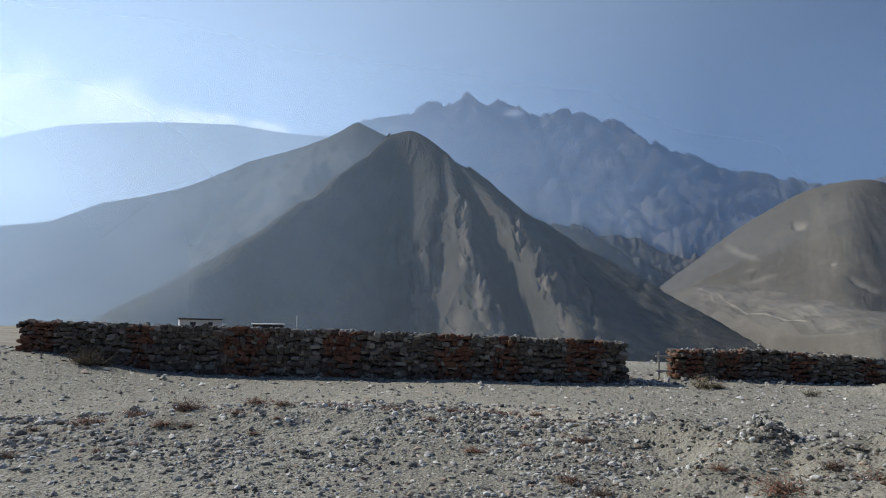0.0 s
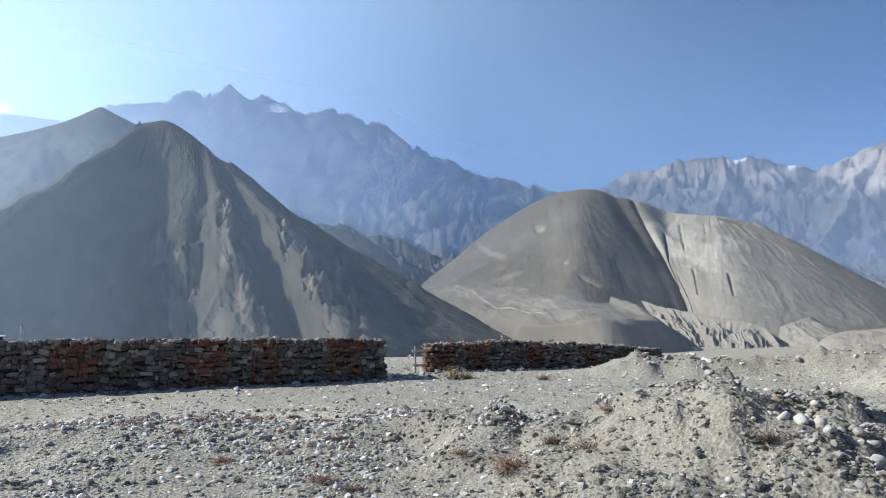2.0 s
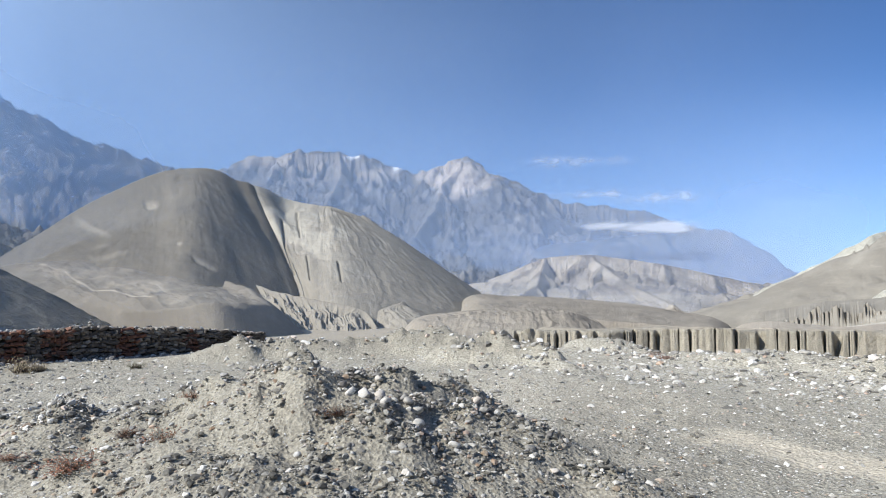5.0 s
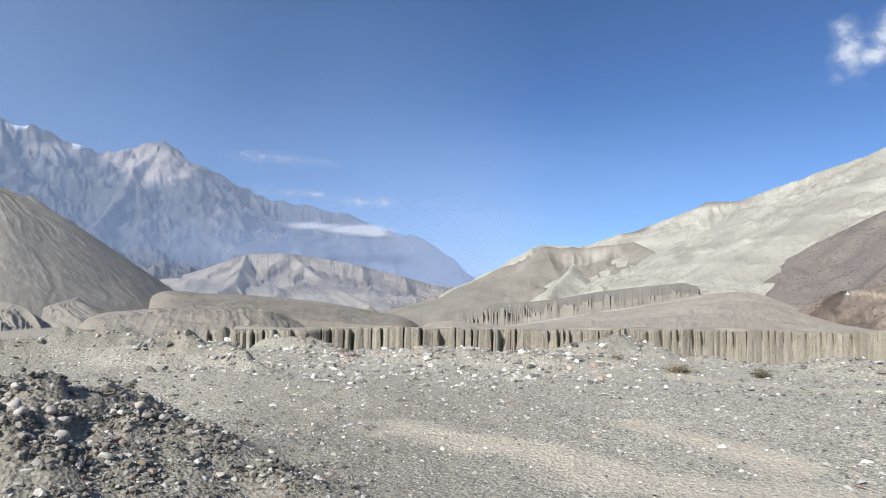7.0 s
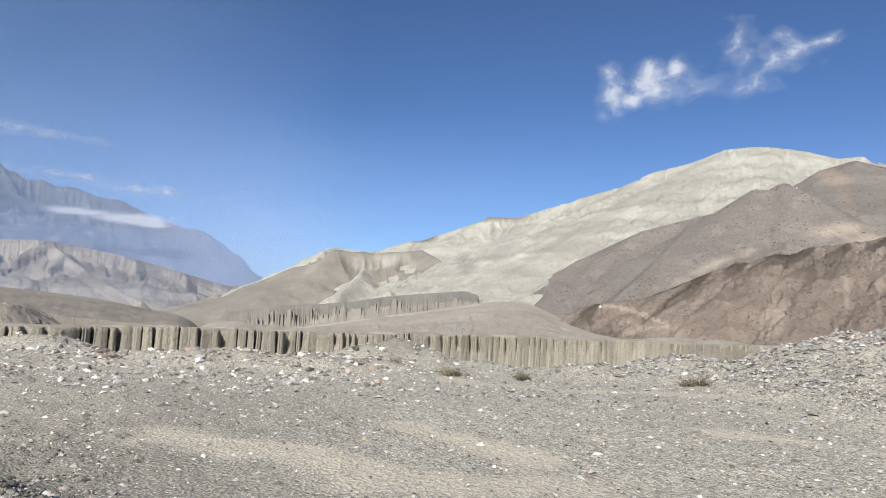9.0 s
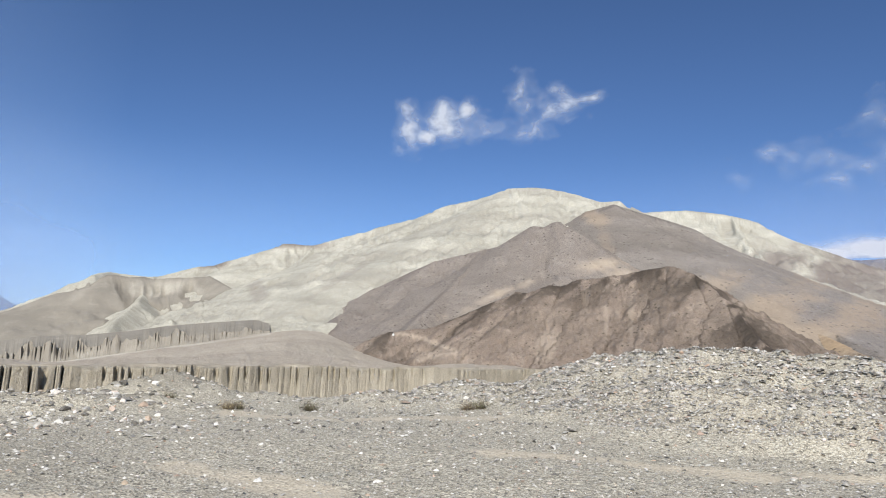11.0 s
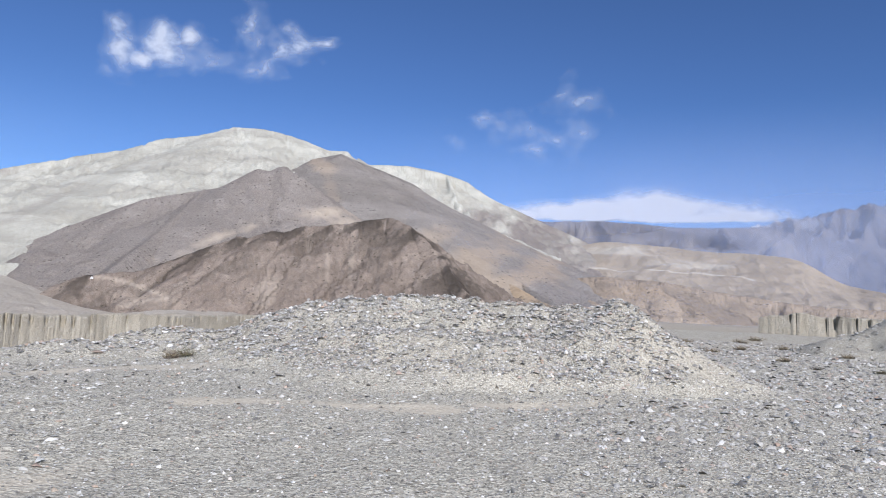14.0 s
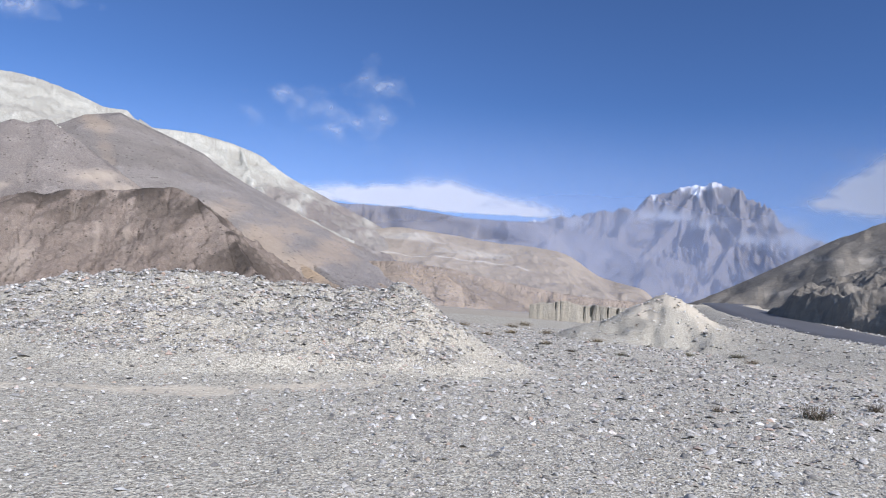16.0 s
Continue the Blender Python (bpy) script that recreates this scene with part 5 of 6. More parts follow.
cloud("white puffy cumulus scraps in blue sky", [(-108.8, 18.3, 0.75, 1.35, 1.08), (-108.2, 16.6, 0.6, 0.6, 0.7), (-111.7, 19.9, 0.9, 1.2, 1.2), (-112.4, 18.5, 1.0, 1.2, 1.0), (-113.9, 20.2, 0.7, 0.8, 0.85), (-110.3, 17.7, 1.2, 0.6, 0.75)], 4700)
cloud("frayed white cloud streaks in blue sky", [(-116, 19.0, 2.8, 1.6, 0.5), (-118.7, 21.8, 1.1, 1.2, 0.72), (-119.2, 20.2, 1.0, 1.4, 0.78), (-119.6, 18.4, 1.6, 1.0, 0.72), (-121.9, 21.6, 1.1, 0.9, 0.74), (-122.6, 20.6, 1.2, 0.7, 0.66), (-125, 21.1, 1.6, 0.5, 0.55), (-121, 20.6, 2.6, 1.4, 0.5)], 4720)
cloud("thin wispy cloud in blue sky", [(-147.0, 17.2, 1.9, 2.0, 0.55), (-146.7, 15.6, 1.9, 1.9, 0.55), (-145.2, 14.2, 2.4, 1.4, 0.52), (-143.7, 13.5, 1.9, 1.0, 0.45), (-138.9, 15.9, 1.4, 1.0, 0.40), (-136.3, 14.1, 1.5, 1.0, 0.42), (-142.5, 15.2, 3.2, 1.6, 0.36)], 4700, mat=MAT_WISP)
cloud("long flat white cloud bank over the range", [(-143.0, 8.0, 1.8, 0.35, 1.8), (-146.0, 8.3, 2.0, 0.45, 2.0), (-149.0, 8.5, 1.6, 0.5, 2.2), (-151.4, 8.7, 1.2, 0.6, 2.2), (-154.0, 8.45, 1.8, 0.65, 2.3), (-157.2, 8.3, 1.9, 0.6, 2.2), (-160.0, 7.9, 1.6, 0.4, 1.9)], 2340, floor=7.55)
cloud("white cloud drifting before the snow peak", [(-171.5, 8.2, 2.2, 0.5, 1.05), (-178.4, 6.5, 1.0, 0.5, 1.1), (-181.5, 6.4, 2.6, 1.4, 0.95), (-175, 7.6, 2.2, 0.5, 0.6), (-166, 7.4, 3.0, 0.6, 0.6), (-180, 8.0, 1.6, 0.8, 0.7)], 3600)
cloud("soft grey-white cloud above the hillside", [(-185.8, 10.4, 1.3, 0.8, 1.9), (-188.4, 10.5, 2.2, 0.9, 2.2), (-183.6, 9.3, 1.0, 0.4, 1.5), (-187, 9.4, 2.0, 0.5, 1.9)], 2340)
cloud("thin cloud streak lying along the grey range", [(-66.4, 5.85, 2.0, 0.22, 1.5), (-69.2, 5.65, 2.0, 0.25, 1.6), (-71.2, 5.4, 1.2, 0.2, 1.2)], 2600)
cloud("faint cirrus veil over the grey range", [(-60.5, 11.4, 4.0, 0.5, 0.42), (-65.0, 11.3, 3.5, 0.5, 0.48), (-65.0, 8.5, 3.6, 0.5, 0.5), (-71, 8.0, 5, 0.6, 0.38)], 4700)


# ---------------------------------------------------------------- stones
def stone_material(name, stops, random_kind):
    m, t, b = material(name)
    if random_kind == "island":
        rnd = t.nodes.new("ShaderNodeNewGeometry").outputs["Random Per Island"]
    else:
        rnd = t.nodes.new("ShaderNodeObjectInfo").outputs["Random"]
    c = coords(t)
    fine = noise_of(t, c, 30.0, 6, 0.6)
    veins = noise_of(t, c, 7.0, 4, 0.6, 1.0)
    base = ramp(t, rnd, stops)
    base = mix(t, 0.45, base, ramp(t, fine, [(0.3, (0.25, 0.25, 0.25)), (0.7, (0.85, 0.85, 0.85))]), "OVERLAY")
    base = mix(t, ramp(t, veins, [(0.55, (0, 0, 0)), (0.75, (0.35, 0.35, 0.35))]), base, (0.45, 0.42, 0.37))
    t.links.new(base, b.inputs["Base Color"])
    b.inputs["Roughness"].default_value = 0.85
    b.inputs["Specular IOR Level"].default_value = 0.25
    bumped(t, b, fine, 0.5, 0.01)
    return m


GREYS = [(0.0, (0.11, 0.104, 0.092)), (0.35, (0.20, 0.19, 0.168)), (0.62, (0.29, 0.276, 0.245)), (0.8, (0.38, 0.363, 0.325)), (0.9, (0.52, 0.50, 0.455)), (0.95, (0.32, 0.235, 0.175)), (1.0, (0.27, 0.23, 0.17))]
MAT_RUBBLE = stone_material("rubble", GREYS, "island")
MAT_GRAVEL = stone_material("gravel_stone", [(0.0, (0.11, 0.104, 0.092)), (0.22, (0.20, 0.19, 0.168)), (0.48, (0.36, 0.344, 0.307)), (0.70, (0.50, 0.482, 0.437)), (0.88, (0.72, 0.70, 0.645)), (0.94, (0.42, 0.31, 0.235)), (1.0, (0.34, 0.28, 0.21))], "island")
MAT_CHIPS = stone_material("broken_chips", [(0.0, (0.16, 0.152, 0.135)), (0.3, (0.27, 0.258, 0.23)), (0.6, (0.40, 0.383, 0.345)), (0.85, (0.56, 0.54, 0.495)), (0.94, (0.40, 0.31, 0.245)), (1.0, (0.36, 0.31, 0.25))], "island")
MAT_BANK = stone_material("bank_rubble", [(0.0, (0.08, 0.076, 0.064)), (0.4, (0.17, 0.16, 0.136)), (0.7, (0.29, 0.275, 0.24)), (0.88, (0.50, 0.48, 0.43)), (0.95, (0.26, 0.18, 0.12)), (1.0, (0.2, 0.165, 0.12))], "island")
MAT_STONE = stone_material("river_stone", GREYS, "object")
MAT_WALL = stone_material("wall_stone", [(0.0, (0.075, 0.062, 0.05)), (0.4, (0.11, 0.094, 0.076)), (0.75, (0.155, 0.136, 0.112)), (0.92, (0.30, 0.28, 0.24)), (1.0, (0.13, 0.092, 0.068))], "object")
MAT_RUST = stone_material("rust_stone", [(0.0, (0.10, 0.05, 0.034)), (0.5, (0.15, 0.068, 0.043)), (0.85, (0.18, 0.092, 0.058)), (1.0, (0.12, 0.092, 0.07))], "object")
WALL_TONES = [(0.0, (0.075, 0.062, 0.05)), (0.4, (0.11, 0.094, 0.076)), (0.75, (0.155, 0.136, 0.112)), (0.92, (0.30, 0.28, 0.24)), (1.0, (0.13, 0.092, 0.068))]
RUST_TONES = [(0.0, (0.10, 0.05, 0.034)), (0.5, (0.15, 0.068, 0.043)), (0.85, (0.18, 0.092, 0.058)), (1.0, (0.12, 0.092, 0.07))]
MAT_WALL_JOINED = stone_material("wall_stone_joined", WALL_TONES, "island")
MAT_RUST_JOINED = stone_material("rust_stone_joined", RUST_TONES, "island")
MAT_COPING = stone_material("coping_rubble", [(0.0, (0.12, 0.11, 0.1)), (0.5, (0.25, 0.24, 0.22)), (0.85, (0.42, 0.41, 0.38)), (1.0, (0.30, 0.22, 0.17))], "island")

PHI = (1 + 5 ** 0.5) / 2
ICO_V = np.array([(-1, PHI, 0), (1, PHI, 0), (-1, -PHI, 0), (1, -PHI, 0), (0, -1, PHI), (0, 1, PHI), (0, -1, -PHI), (0, 1, -PHI), (PHI, 0, -1), (PHI, 0, 1), (-PHI, 0, -1), (-PHI, 0, 1)], float)
ICO_V /= np.linalg.norm(ICO_V[0])
ICO_F = np.array([(0, 11, 5), (0, 5, 1), (0, 1, 7), (0, 7, 10), (0, 10, 11), (1, 5, 9), (5, 11, 4), (11, 10, 2), (10, 7, 6), (7, 1, 8),
                  (3, 9, 4), (3, 4, 2), (3, 2, 6), (3, 6, 8), (3, 8, 9), (4, 9, 5), (2, 4, 11), (6, 2, 10), (8, 6, 7), (9, 8, 1)])


OCT_V = np.array([(1, 0, 0), (-1, 0, 0), (0, 1, 0), (0, -1, 0), (0, 0, 1), (0, 0, -1)], float)
OCT_F = np.array([(0, 2, 4), (2, 1, 4), (1, 3, 4), (3, 0, 4), (2, 0, 5), (1, 2, 5), (3, 1, 5), (0, 3, 5)])


def rubble_mesh(name, x, y, size, seed, sink=0.35, smooth_faces=False, z=None, small=False):
    """Many loose stones in one mesh: squashed, turned and chipped twenty-sided lumps resting on the ground."""
    rng = np.random.default_rng(seed)
    n = len(x)
    shape = np.stack([rng.uniform(0.8, 1.45, n), rng.uniform(0.65, 1.05, n), rng.uniform(0.4, 0.85, n)], -1) * size[:, None] / 2
    base_v, base_f = (OCT_V[:5], OCT_F[:4]) if small else (ICO_V, ICO_F)
    sink = 0.42 if small else sink
    v = (base_v[None] * rng.uniform(0.75, 1.2, (n, len(base_v), 1)) + rng.normal(0, 0.12, (n, len(base_v), 3))) * shape[:, None, :]
    a, tilt = rng.uniform(0, 6.283, n), rng.normal(0, 0.35, n)
    ct, st = np.cos(tilt)[:, None], np.sin(tilt)[:, None]
    vy, vz = v[..., 1] * ct - v[..., 2] * st, v[..., 1] * st + v[..., 2] * ct
    ca, sa = np.cos(a)[:, None], np.sin(a)[:, None]
    vx, vy = v[..., 0] * ca - vy * sa, v[..., 0] * sa + vy * ca
    g = ground_height(x, y) if z is None else z
    P = np.stack([vx + x[:, None], vy + y[:, None], vz + (g + shape[:, 2] * (1 - 2 * sink) * 0.9)[:, None]], -1).reshape(-1, 3)
    F = (base_f[None] + len(base_v) * np.arange(n)[:, None, None]).reshape(-1, 3)
    return raw_mesh2(name, P, F, smooth_faces)


def scatter(n, r0, r1, a0, a1, seed):
    rng = np.random.default_rng(seed)
    r = np.exp(rng.uniform(math.log(r0), math.log(r1), n))
    az = rng.uniform(a0, a1, n)
    x, y = polar(az, r)
    return x, y, r, az, rng


def build_rubble():
    def add(name, label, x, y, size, seed, small=False, mat=None, smooth_faces=True):
        me = rubble_mesh(name, x, y, size, seed, small=small, smooth_faces=smooth_faces)
        me.materials.append(mat or (MAT_GRAVEL if name == "gravel" else MAT_RUBBLE))
        tagged(new(name, me), label, "rubble", kind="stuff")

    # fine gravel over the whole plain
    x, y, r, az, rng = scatter(150000, 2.6, 27, -188, 42, 401)
    on_bank = smooth(-73, -66, az) * (1 - smooth(-24, -14, az)) * (1 - smooth(8.6, 9.4, r))
    before_wall = smooth(-30, -14, az) * (1 - smooth(10.5, 12.5, r))
    on_heap = 0.75 * smooth(0.1, 0.4, heap_height(x, y)) * (az < -32) * (az > -104)
    ok = rng.uniform(0, 1, len(x)) > np.maximum(np.maximum(on_heap, 0.85 * sand_mask(x, y)), np.maximum(0.85 * on_bank, 0.1 * before_wall))
    x, y, r = x[ok], y[ok], r[ok]
    add("gravel", "loose grey gravel strewn over the plain", x, y, r * 0.0026 * (0.5 + rng.pareto(3.0, len(x)).clip(0, 2.2)), 402, True)
    # single pebbles and cobbles on it
    x, y, r, az, rng = scatter(30000, 2.6, 60, -188, 42, 407)
    calm = smooth(10.5, 12, r) * (1 - smooth(16, 19, r)) * smooth(-48, -40, az) * (1 - smooth(2, 12, az))
    ok = rng.uniform(0, 1, len(x)) > 0.8 * sand_mask(x, y) + 0.3 * calm
    x, y, r = x[ok], y[ok], r[ok]
    add("gravel", "pale pebbles and cobbles strewn over the plain", x, y, np.minimum(r * 0.0032 * (0.6 + rng.pareto(3.0, len(x)).clip(0, 3.5)), 0.25), 408, True)
    x, y, r, az, rng = scatter(60000, 3.5, 60, -190, -138, 411)
    ok = rng.uniform(0, 1, len(x)) < smooth(-138, -158, az) * (0.45 + 0.6 * smooth(-0.4, 0.4, fbm(x * 0.5, y * 0.5, 3, 79)))
    x, y, r = x[ok], y[ok], r[ok]
    add("gravel", "pale broken stones thickly strewn by the road", x, y, np.minimum(r * 0.0034 * (0.55 + rng.pareto(3.0, len(x)).clip(0, 3.5)), 0.2), 412, True, mat=MAT_CHIPS)
    # coarse rubble where the banks are
    x, y, r, az, rng = scatter(70000, 11.0, 48, -182, 30, 403)
    ok = rng.uniform(0, 1, len(x)) < smooth(0.02, 0.3, heap_height(x, y)) * 0.9 * (0.22 + 0.78 * smooth(-0.25, 0.4, fbm(x * 0.45, y * 0.45, 4, 93))) + 0.02
    x, y, r, az = x[ok], y[ok], r[ok], az[ok]
    add("rubble", "grey river cobbles heaped into rubble banks", x, y, np.minimum((1 - 0.4 * smooth(-100, -116, az)) * r * 0.0026 * (0.5 + rng.pareto(2.6, len(x)).clip(0, 3.6)), 0.26), 404, smooth_faces=False, mat=MAT_GRAVEL)
    # broken stones over the middle heaps and the bank's face
    x, y, r, az, rng = scatter(90000, 12.5, 26, -154, -36, 413)
    field = 0.3 * smooth(13.5, 15.5, r) * smooth(-104, -92, az) * (1 - smooth(-60, -54, az))
    ok = rng.uniform(0, 1, len(x)) < np.maximum(field, 0.75 * smooth(0.05, 0.35, heap_height(x, y))) * (0.12 + 0.88 * smooth(-0.25, 0.45, fbm(x * 0.6, y * 0.6, 4, 96)))
    x, y, r, az = x[ok], y[ok], r[ok], az[ok]
    size = (1 - 0.4 * smooth(-100, -116, az)) * np.minimum(r * 0.0030 * (0.5 + rng.pareto(2.5, len(x)).clip(0, 3.4)), 0.24)
    big = size > 0.075
    add("rubble", "pale broken stones tipped over the rubble heaps", x[big], y[big], size[big], 414, smooth_faces=False, mat=MAT_GRAVEL)
    add("gravel", "small pale stones spilling down the rubble heaps", x[~big], y[~big], size[~big], 417, True, mat=MAT_CHIPS)
    # grey chips covering the long bank
    x, y, r, az, rng = scatter(75000, 15.5, 24, -156, -104, 418)
    ok = rng.uniform(0, 1, len(x)) < smooth(0.02, 0.3, heap_height(x, y)) * (0.55 + 0.45 * smooth(-0.3, 0.3, fbm(x * 0.8, y * 0.8, 3, 97)))
    x, y, r = x[ok], y[ok], r[ok]
    add("gravel", "grey stone chips covering the long rubble bank", x, y, r * 0.0030 * (0.5 + rng.pareto(3.0, len(x)).clip(0, 2.0)), 419, True, mat=MAT_CHIPS)
    # the bank in the foreground
    x, y, r, az, rng = scatter(60000, 4.6, 10.5, -76, -10, 409)
    h = heap_height(x, y)
    ok = rng.uniform(0, 1, len(x)) < 0.2 + 0.7 * smooth(-0.05, 0.3, h) * (0.25 + 0.75 * smooth(-0.3, 0.5, fbm(x * 0.9, y * 0.9, 3, 78)))
    x, y, r, az = x[ok], y[ok], r[ok], az[ok]
    right = smooth(-40, -52, az)
    add("rubble", "sunlit grey cobbles covering the near rubble bank", x, y, np.minimum((0.015 + 0.004 * right) * (0.5 + rng.pareto(2.2, len(x)).clip(0, 5.0)), 0.075), 410, mat=MAT_BANK, smooth_faces=False)
    # cobbles before the bank in the foreground
    x, y, r, az, rng = scatter(80000, 4.2, 13.5, -32, 42, 405)
    ok = rng.uniform(0, 1, len(x)) < 0.25 + 0.75 * smooth(-0.1, 0.5, fbm(x * 0.6, y * 0.6, 3, 77))
    x, y, r = x[ok], y[ok], r[ok]
    size = np.minimum(r * 0.0028 * (0.5 + rng.pareto(2.4, len(x)).clip(0, 3.4)), 0.16)
    big = size > 0.030
    add("rubble", "weathered cobbles scattered before the stone wall", x[big], y[big], size[big], 406, smooth_faces=False, mat=MAT_GRAVEL)
    add("gravel", "grey stone chips scattered before the stone wall", x[~big], y[~big], size[~big], 416, True)


def stone_shape(seed):
    """One rounded, slightly chipped boulder."""
    rnd = random.Random(seed)
    bm = bmesh.new()
    bmesh.ops.create_icosphere(bm, subdivisions=2, radius=0.5)
    sx, sy, sz = rnd.uniform(1.0, 1.4), rnd.uniform(0.75, 1.0), rnd.uniform(0.55, 0.85)
    off = Vector((rnd.uniform(0, 50), rnd.uniform(0, 50), rnd.uniform(0, 50)))
    flats = [Vector((rnd.gauss(0, 1), rnd.gauss(0, 1), rnd.gauss(0, 1))).normalized() for _ in range(12)]
    for v in bm.verts:
        k = 1 + 0.16 * noise.noise(v.co * 2.2 + off)
        p = v.co * k
        for f in flats:
            over = p.dot(f) - 0.28
            if over > 0:
                p = p - f * over * 0.92
        v.co = Vector((p.x * sx, p.y * sy, p.z * sz))
    me = bpy.data.meshes.new("stone")
    for f in bm.faces:
        f.smooth = True
    bm.to_mesh(me)
    bm.free()
    return me


STONES = [stone_shape(500 + k) for k in range(10)]
for me in STONES:
    me.materials.append(MAT_STONE)


MAT_PALE_STONE = stone_material("pale_river_stone", [(0.0, (0.30, 0.285, 0.25)), (0.5, (0.42, 0.40, 0.355)), (0.85, (0.56, 0.54, 0.49)), (1.0, (0.36, 0.27, 0.19))], "object")
PALE_STONES = [me.copy() for me in STONES]
for me in PALE_STONES:
    me.materials[0] = MAT_PALE_STONE


def place_stone(x, y, size, rnd, label, group):
    ob = new("stone", (PALE_STONES if " pale " in label else STONES)[rnd.randrange(10)])
    g = float(ground_height(np.array([x]), np.array([y]))[0])
    ob.matrix_world = pose(x, y, g + size * 0.10, rnd.uniform(-25, 25), rnd.uniform(-25, 25), rnd.uniform(0, 360)) @ Matrix.Diagonal((size, size, size, 1))
    return tagged(ob, label, "stone", group)


def build_stones():
    rnd = random.Random(77)
    # the big pale cobbles on the crest and face of the near bank
    for k in range(190):
        az = rnd.choice((rnd.uniform(-70, -22), rnd.gauss(-52, 6)))
        crest = np.interp(-az, [16, 27, 36, 44.5, 52, 60, 66, 72], [9.6, 8.7, 8.2, 7.4, 7.2, 7.0, 6.65, 6.25])
        r = crest - abs(rnd.gauss(0, 0.75)) + 0.15
        x, y = polar(az, r)
        size = min(0.04 + rnd.expovariate(1 / 0.032), 0.17)
        place_stone(float(x), float(y), size, rnd, "smooth pale grey river cobble lying on the rubble bank" if rnd.random() < 0.6 else "dark grey river cobble lying on the rubble bank", "cobbles on the rubble bank")
    for az, r, size in [(-48.6, 7.0, 0.2), (-49.3, 6.85, 0.19), (-49.8, 6.7, 0.2), (-47.6, 6.55, 0.17), (-48.8, 6.5, 0.19), (-50.6, 6.45, 0.16), (-52.2, 6.6, 0.17), (-53.0, 6.6, 0.16), (-53.2, 6.2, 0.2), (-58.2, 7.0, 0.16)]:
        x, y = polar(az, r)
        place_stone(float(x), float(y), size * 0.9, rnd, "large pale rounded boulder on the rubble bank", "cobbles on the rubble bank")
    for k in range(44):
        az, r = rnd.uniform(-20, 36), rnd.uniform(7.2, 11.0)
        x, y = polar(az, r)
        place_stone(float(x), float(y), min(0.06 + rnd.expovariate(1 / 0.035), 0.24), rnd, "weathered grey boulder lying among gravel", "boulders before the wall")
    for k in range(36):
        az, r = rnd.uniform(-182, -78), math.exp(rnd.uniform(math.log(5.5), math.log(17)))
        x, y = polar(az, r)
        place_stone(float(x), float(y), 0.006 * r + min(rnd.expovariate(1 / 0.03), 0.12), rnd, "whitish flat stone lying on grey gravel", "stones on the plain")
    for az, r, size in [(-172.5, 7.2, 0.24), (-176.5, 6.2, 0.34), (-181.5, 8.6, 0.3), (-174, 8.5, 0.25), (-166, 7.2, 0.22)]:
        x, y = polar(az, r)
        place_stone(float(x), float(y), size, rnd, "grey-brown boulder lying on stony ground", "stones on the plain")


def build_cobbles():
    """The smaller worn cobbles of the near bank and of the plain beyond it, joined."""
    rng = np.random.default_rng(431)
    shapes = []
    for me in STONES:
        co = np.zeros(len(me.vertices) * 3, np.float32)
        me.vertices.foreach_get("co", co)
        shapes.append((co.reshape(-1, 3), np.array([tuple(q.vertices) for q in me.polygons])))
    V, F, n = [], [], 0
    for k in range(700):
        az = rng.normal(-50, 10) if k % 3 else rng.uniform(-70, -22)
        crest = np.interp(-az, [16, 27, 36, 44.5, 52, 60, 66, 72], [9.6, 8.7, 8.2, 7.4, 7.2, 7.0, 6.65, 6.25])
        x, y = polar(az, crest - abs(rng.normal(0, 0.9)) + 0.2)
        size = min(0.03 + rng.exponential(0.018), 0.10)
        z = ground_height(np.array([x]), np.array([y]))[0] + 0.12 * size
        m = np.array(pose(0, 0, 0, rng.uniform(-35, 35), rng.uniform(-35, 35), rng.uniform(0, 360)).to_3x3())
        co, fa = shapes[k % len(shapes)]
        V.append(co @ m.T * size + np.array([x, y, z]))
        F.append(fa + n)
        n += len(co)
    me = raw_mesh2("cobbles", np.concatenate(V), np.concatenate(F), True)
    me.materials.append(MAT_COPING)
    tagged(new("cobbles", me), "small worn grey cobbles lying on the near rubble bank", "rubble", kind="stuff")


build_rubble()
build_stones()
build_cobbles()


# ---------------------------------------------------------------- dry shrubs
def leaf_material(name, a, b2):
    m, t, b = material(name)
    rnd = t.nodes.new("ShaderNodeNewGeometry").outputs["Random Per Island"]
    base = ramp(t, rnd, [(0.0, a), (1.0, b2)])
    t.links.new(base, b.inputs["Base Color"])
    b.inputs["Roughness"].default_value = 0.8
    return m


MAT_RED = leaf_material("rusty_leaf", (0.20, 0.075, 0.045), (0.32, 0.16, 0.09))
MAT_STRAW = leaf_material("straw_leaf", (0.22, 0.18, 0.10), (0.40, 0.33, 0.19))
MAT_OLIVE = leaf_material("olive_leaf", (0.08, 0.085, 0.045), (0.19, 0.185, 0.10))
MAT_TWIG = leaf_material("dry_twig", (0.10, 0.075, 0.055), (0.21, 0.165, 0.12))


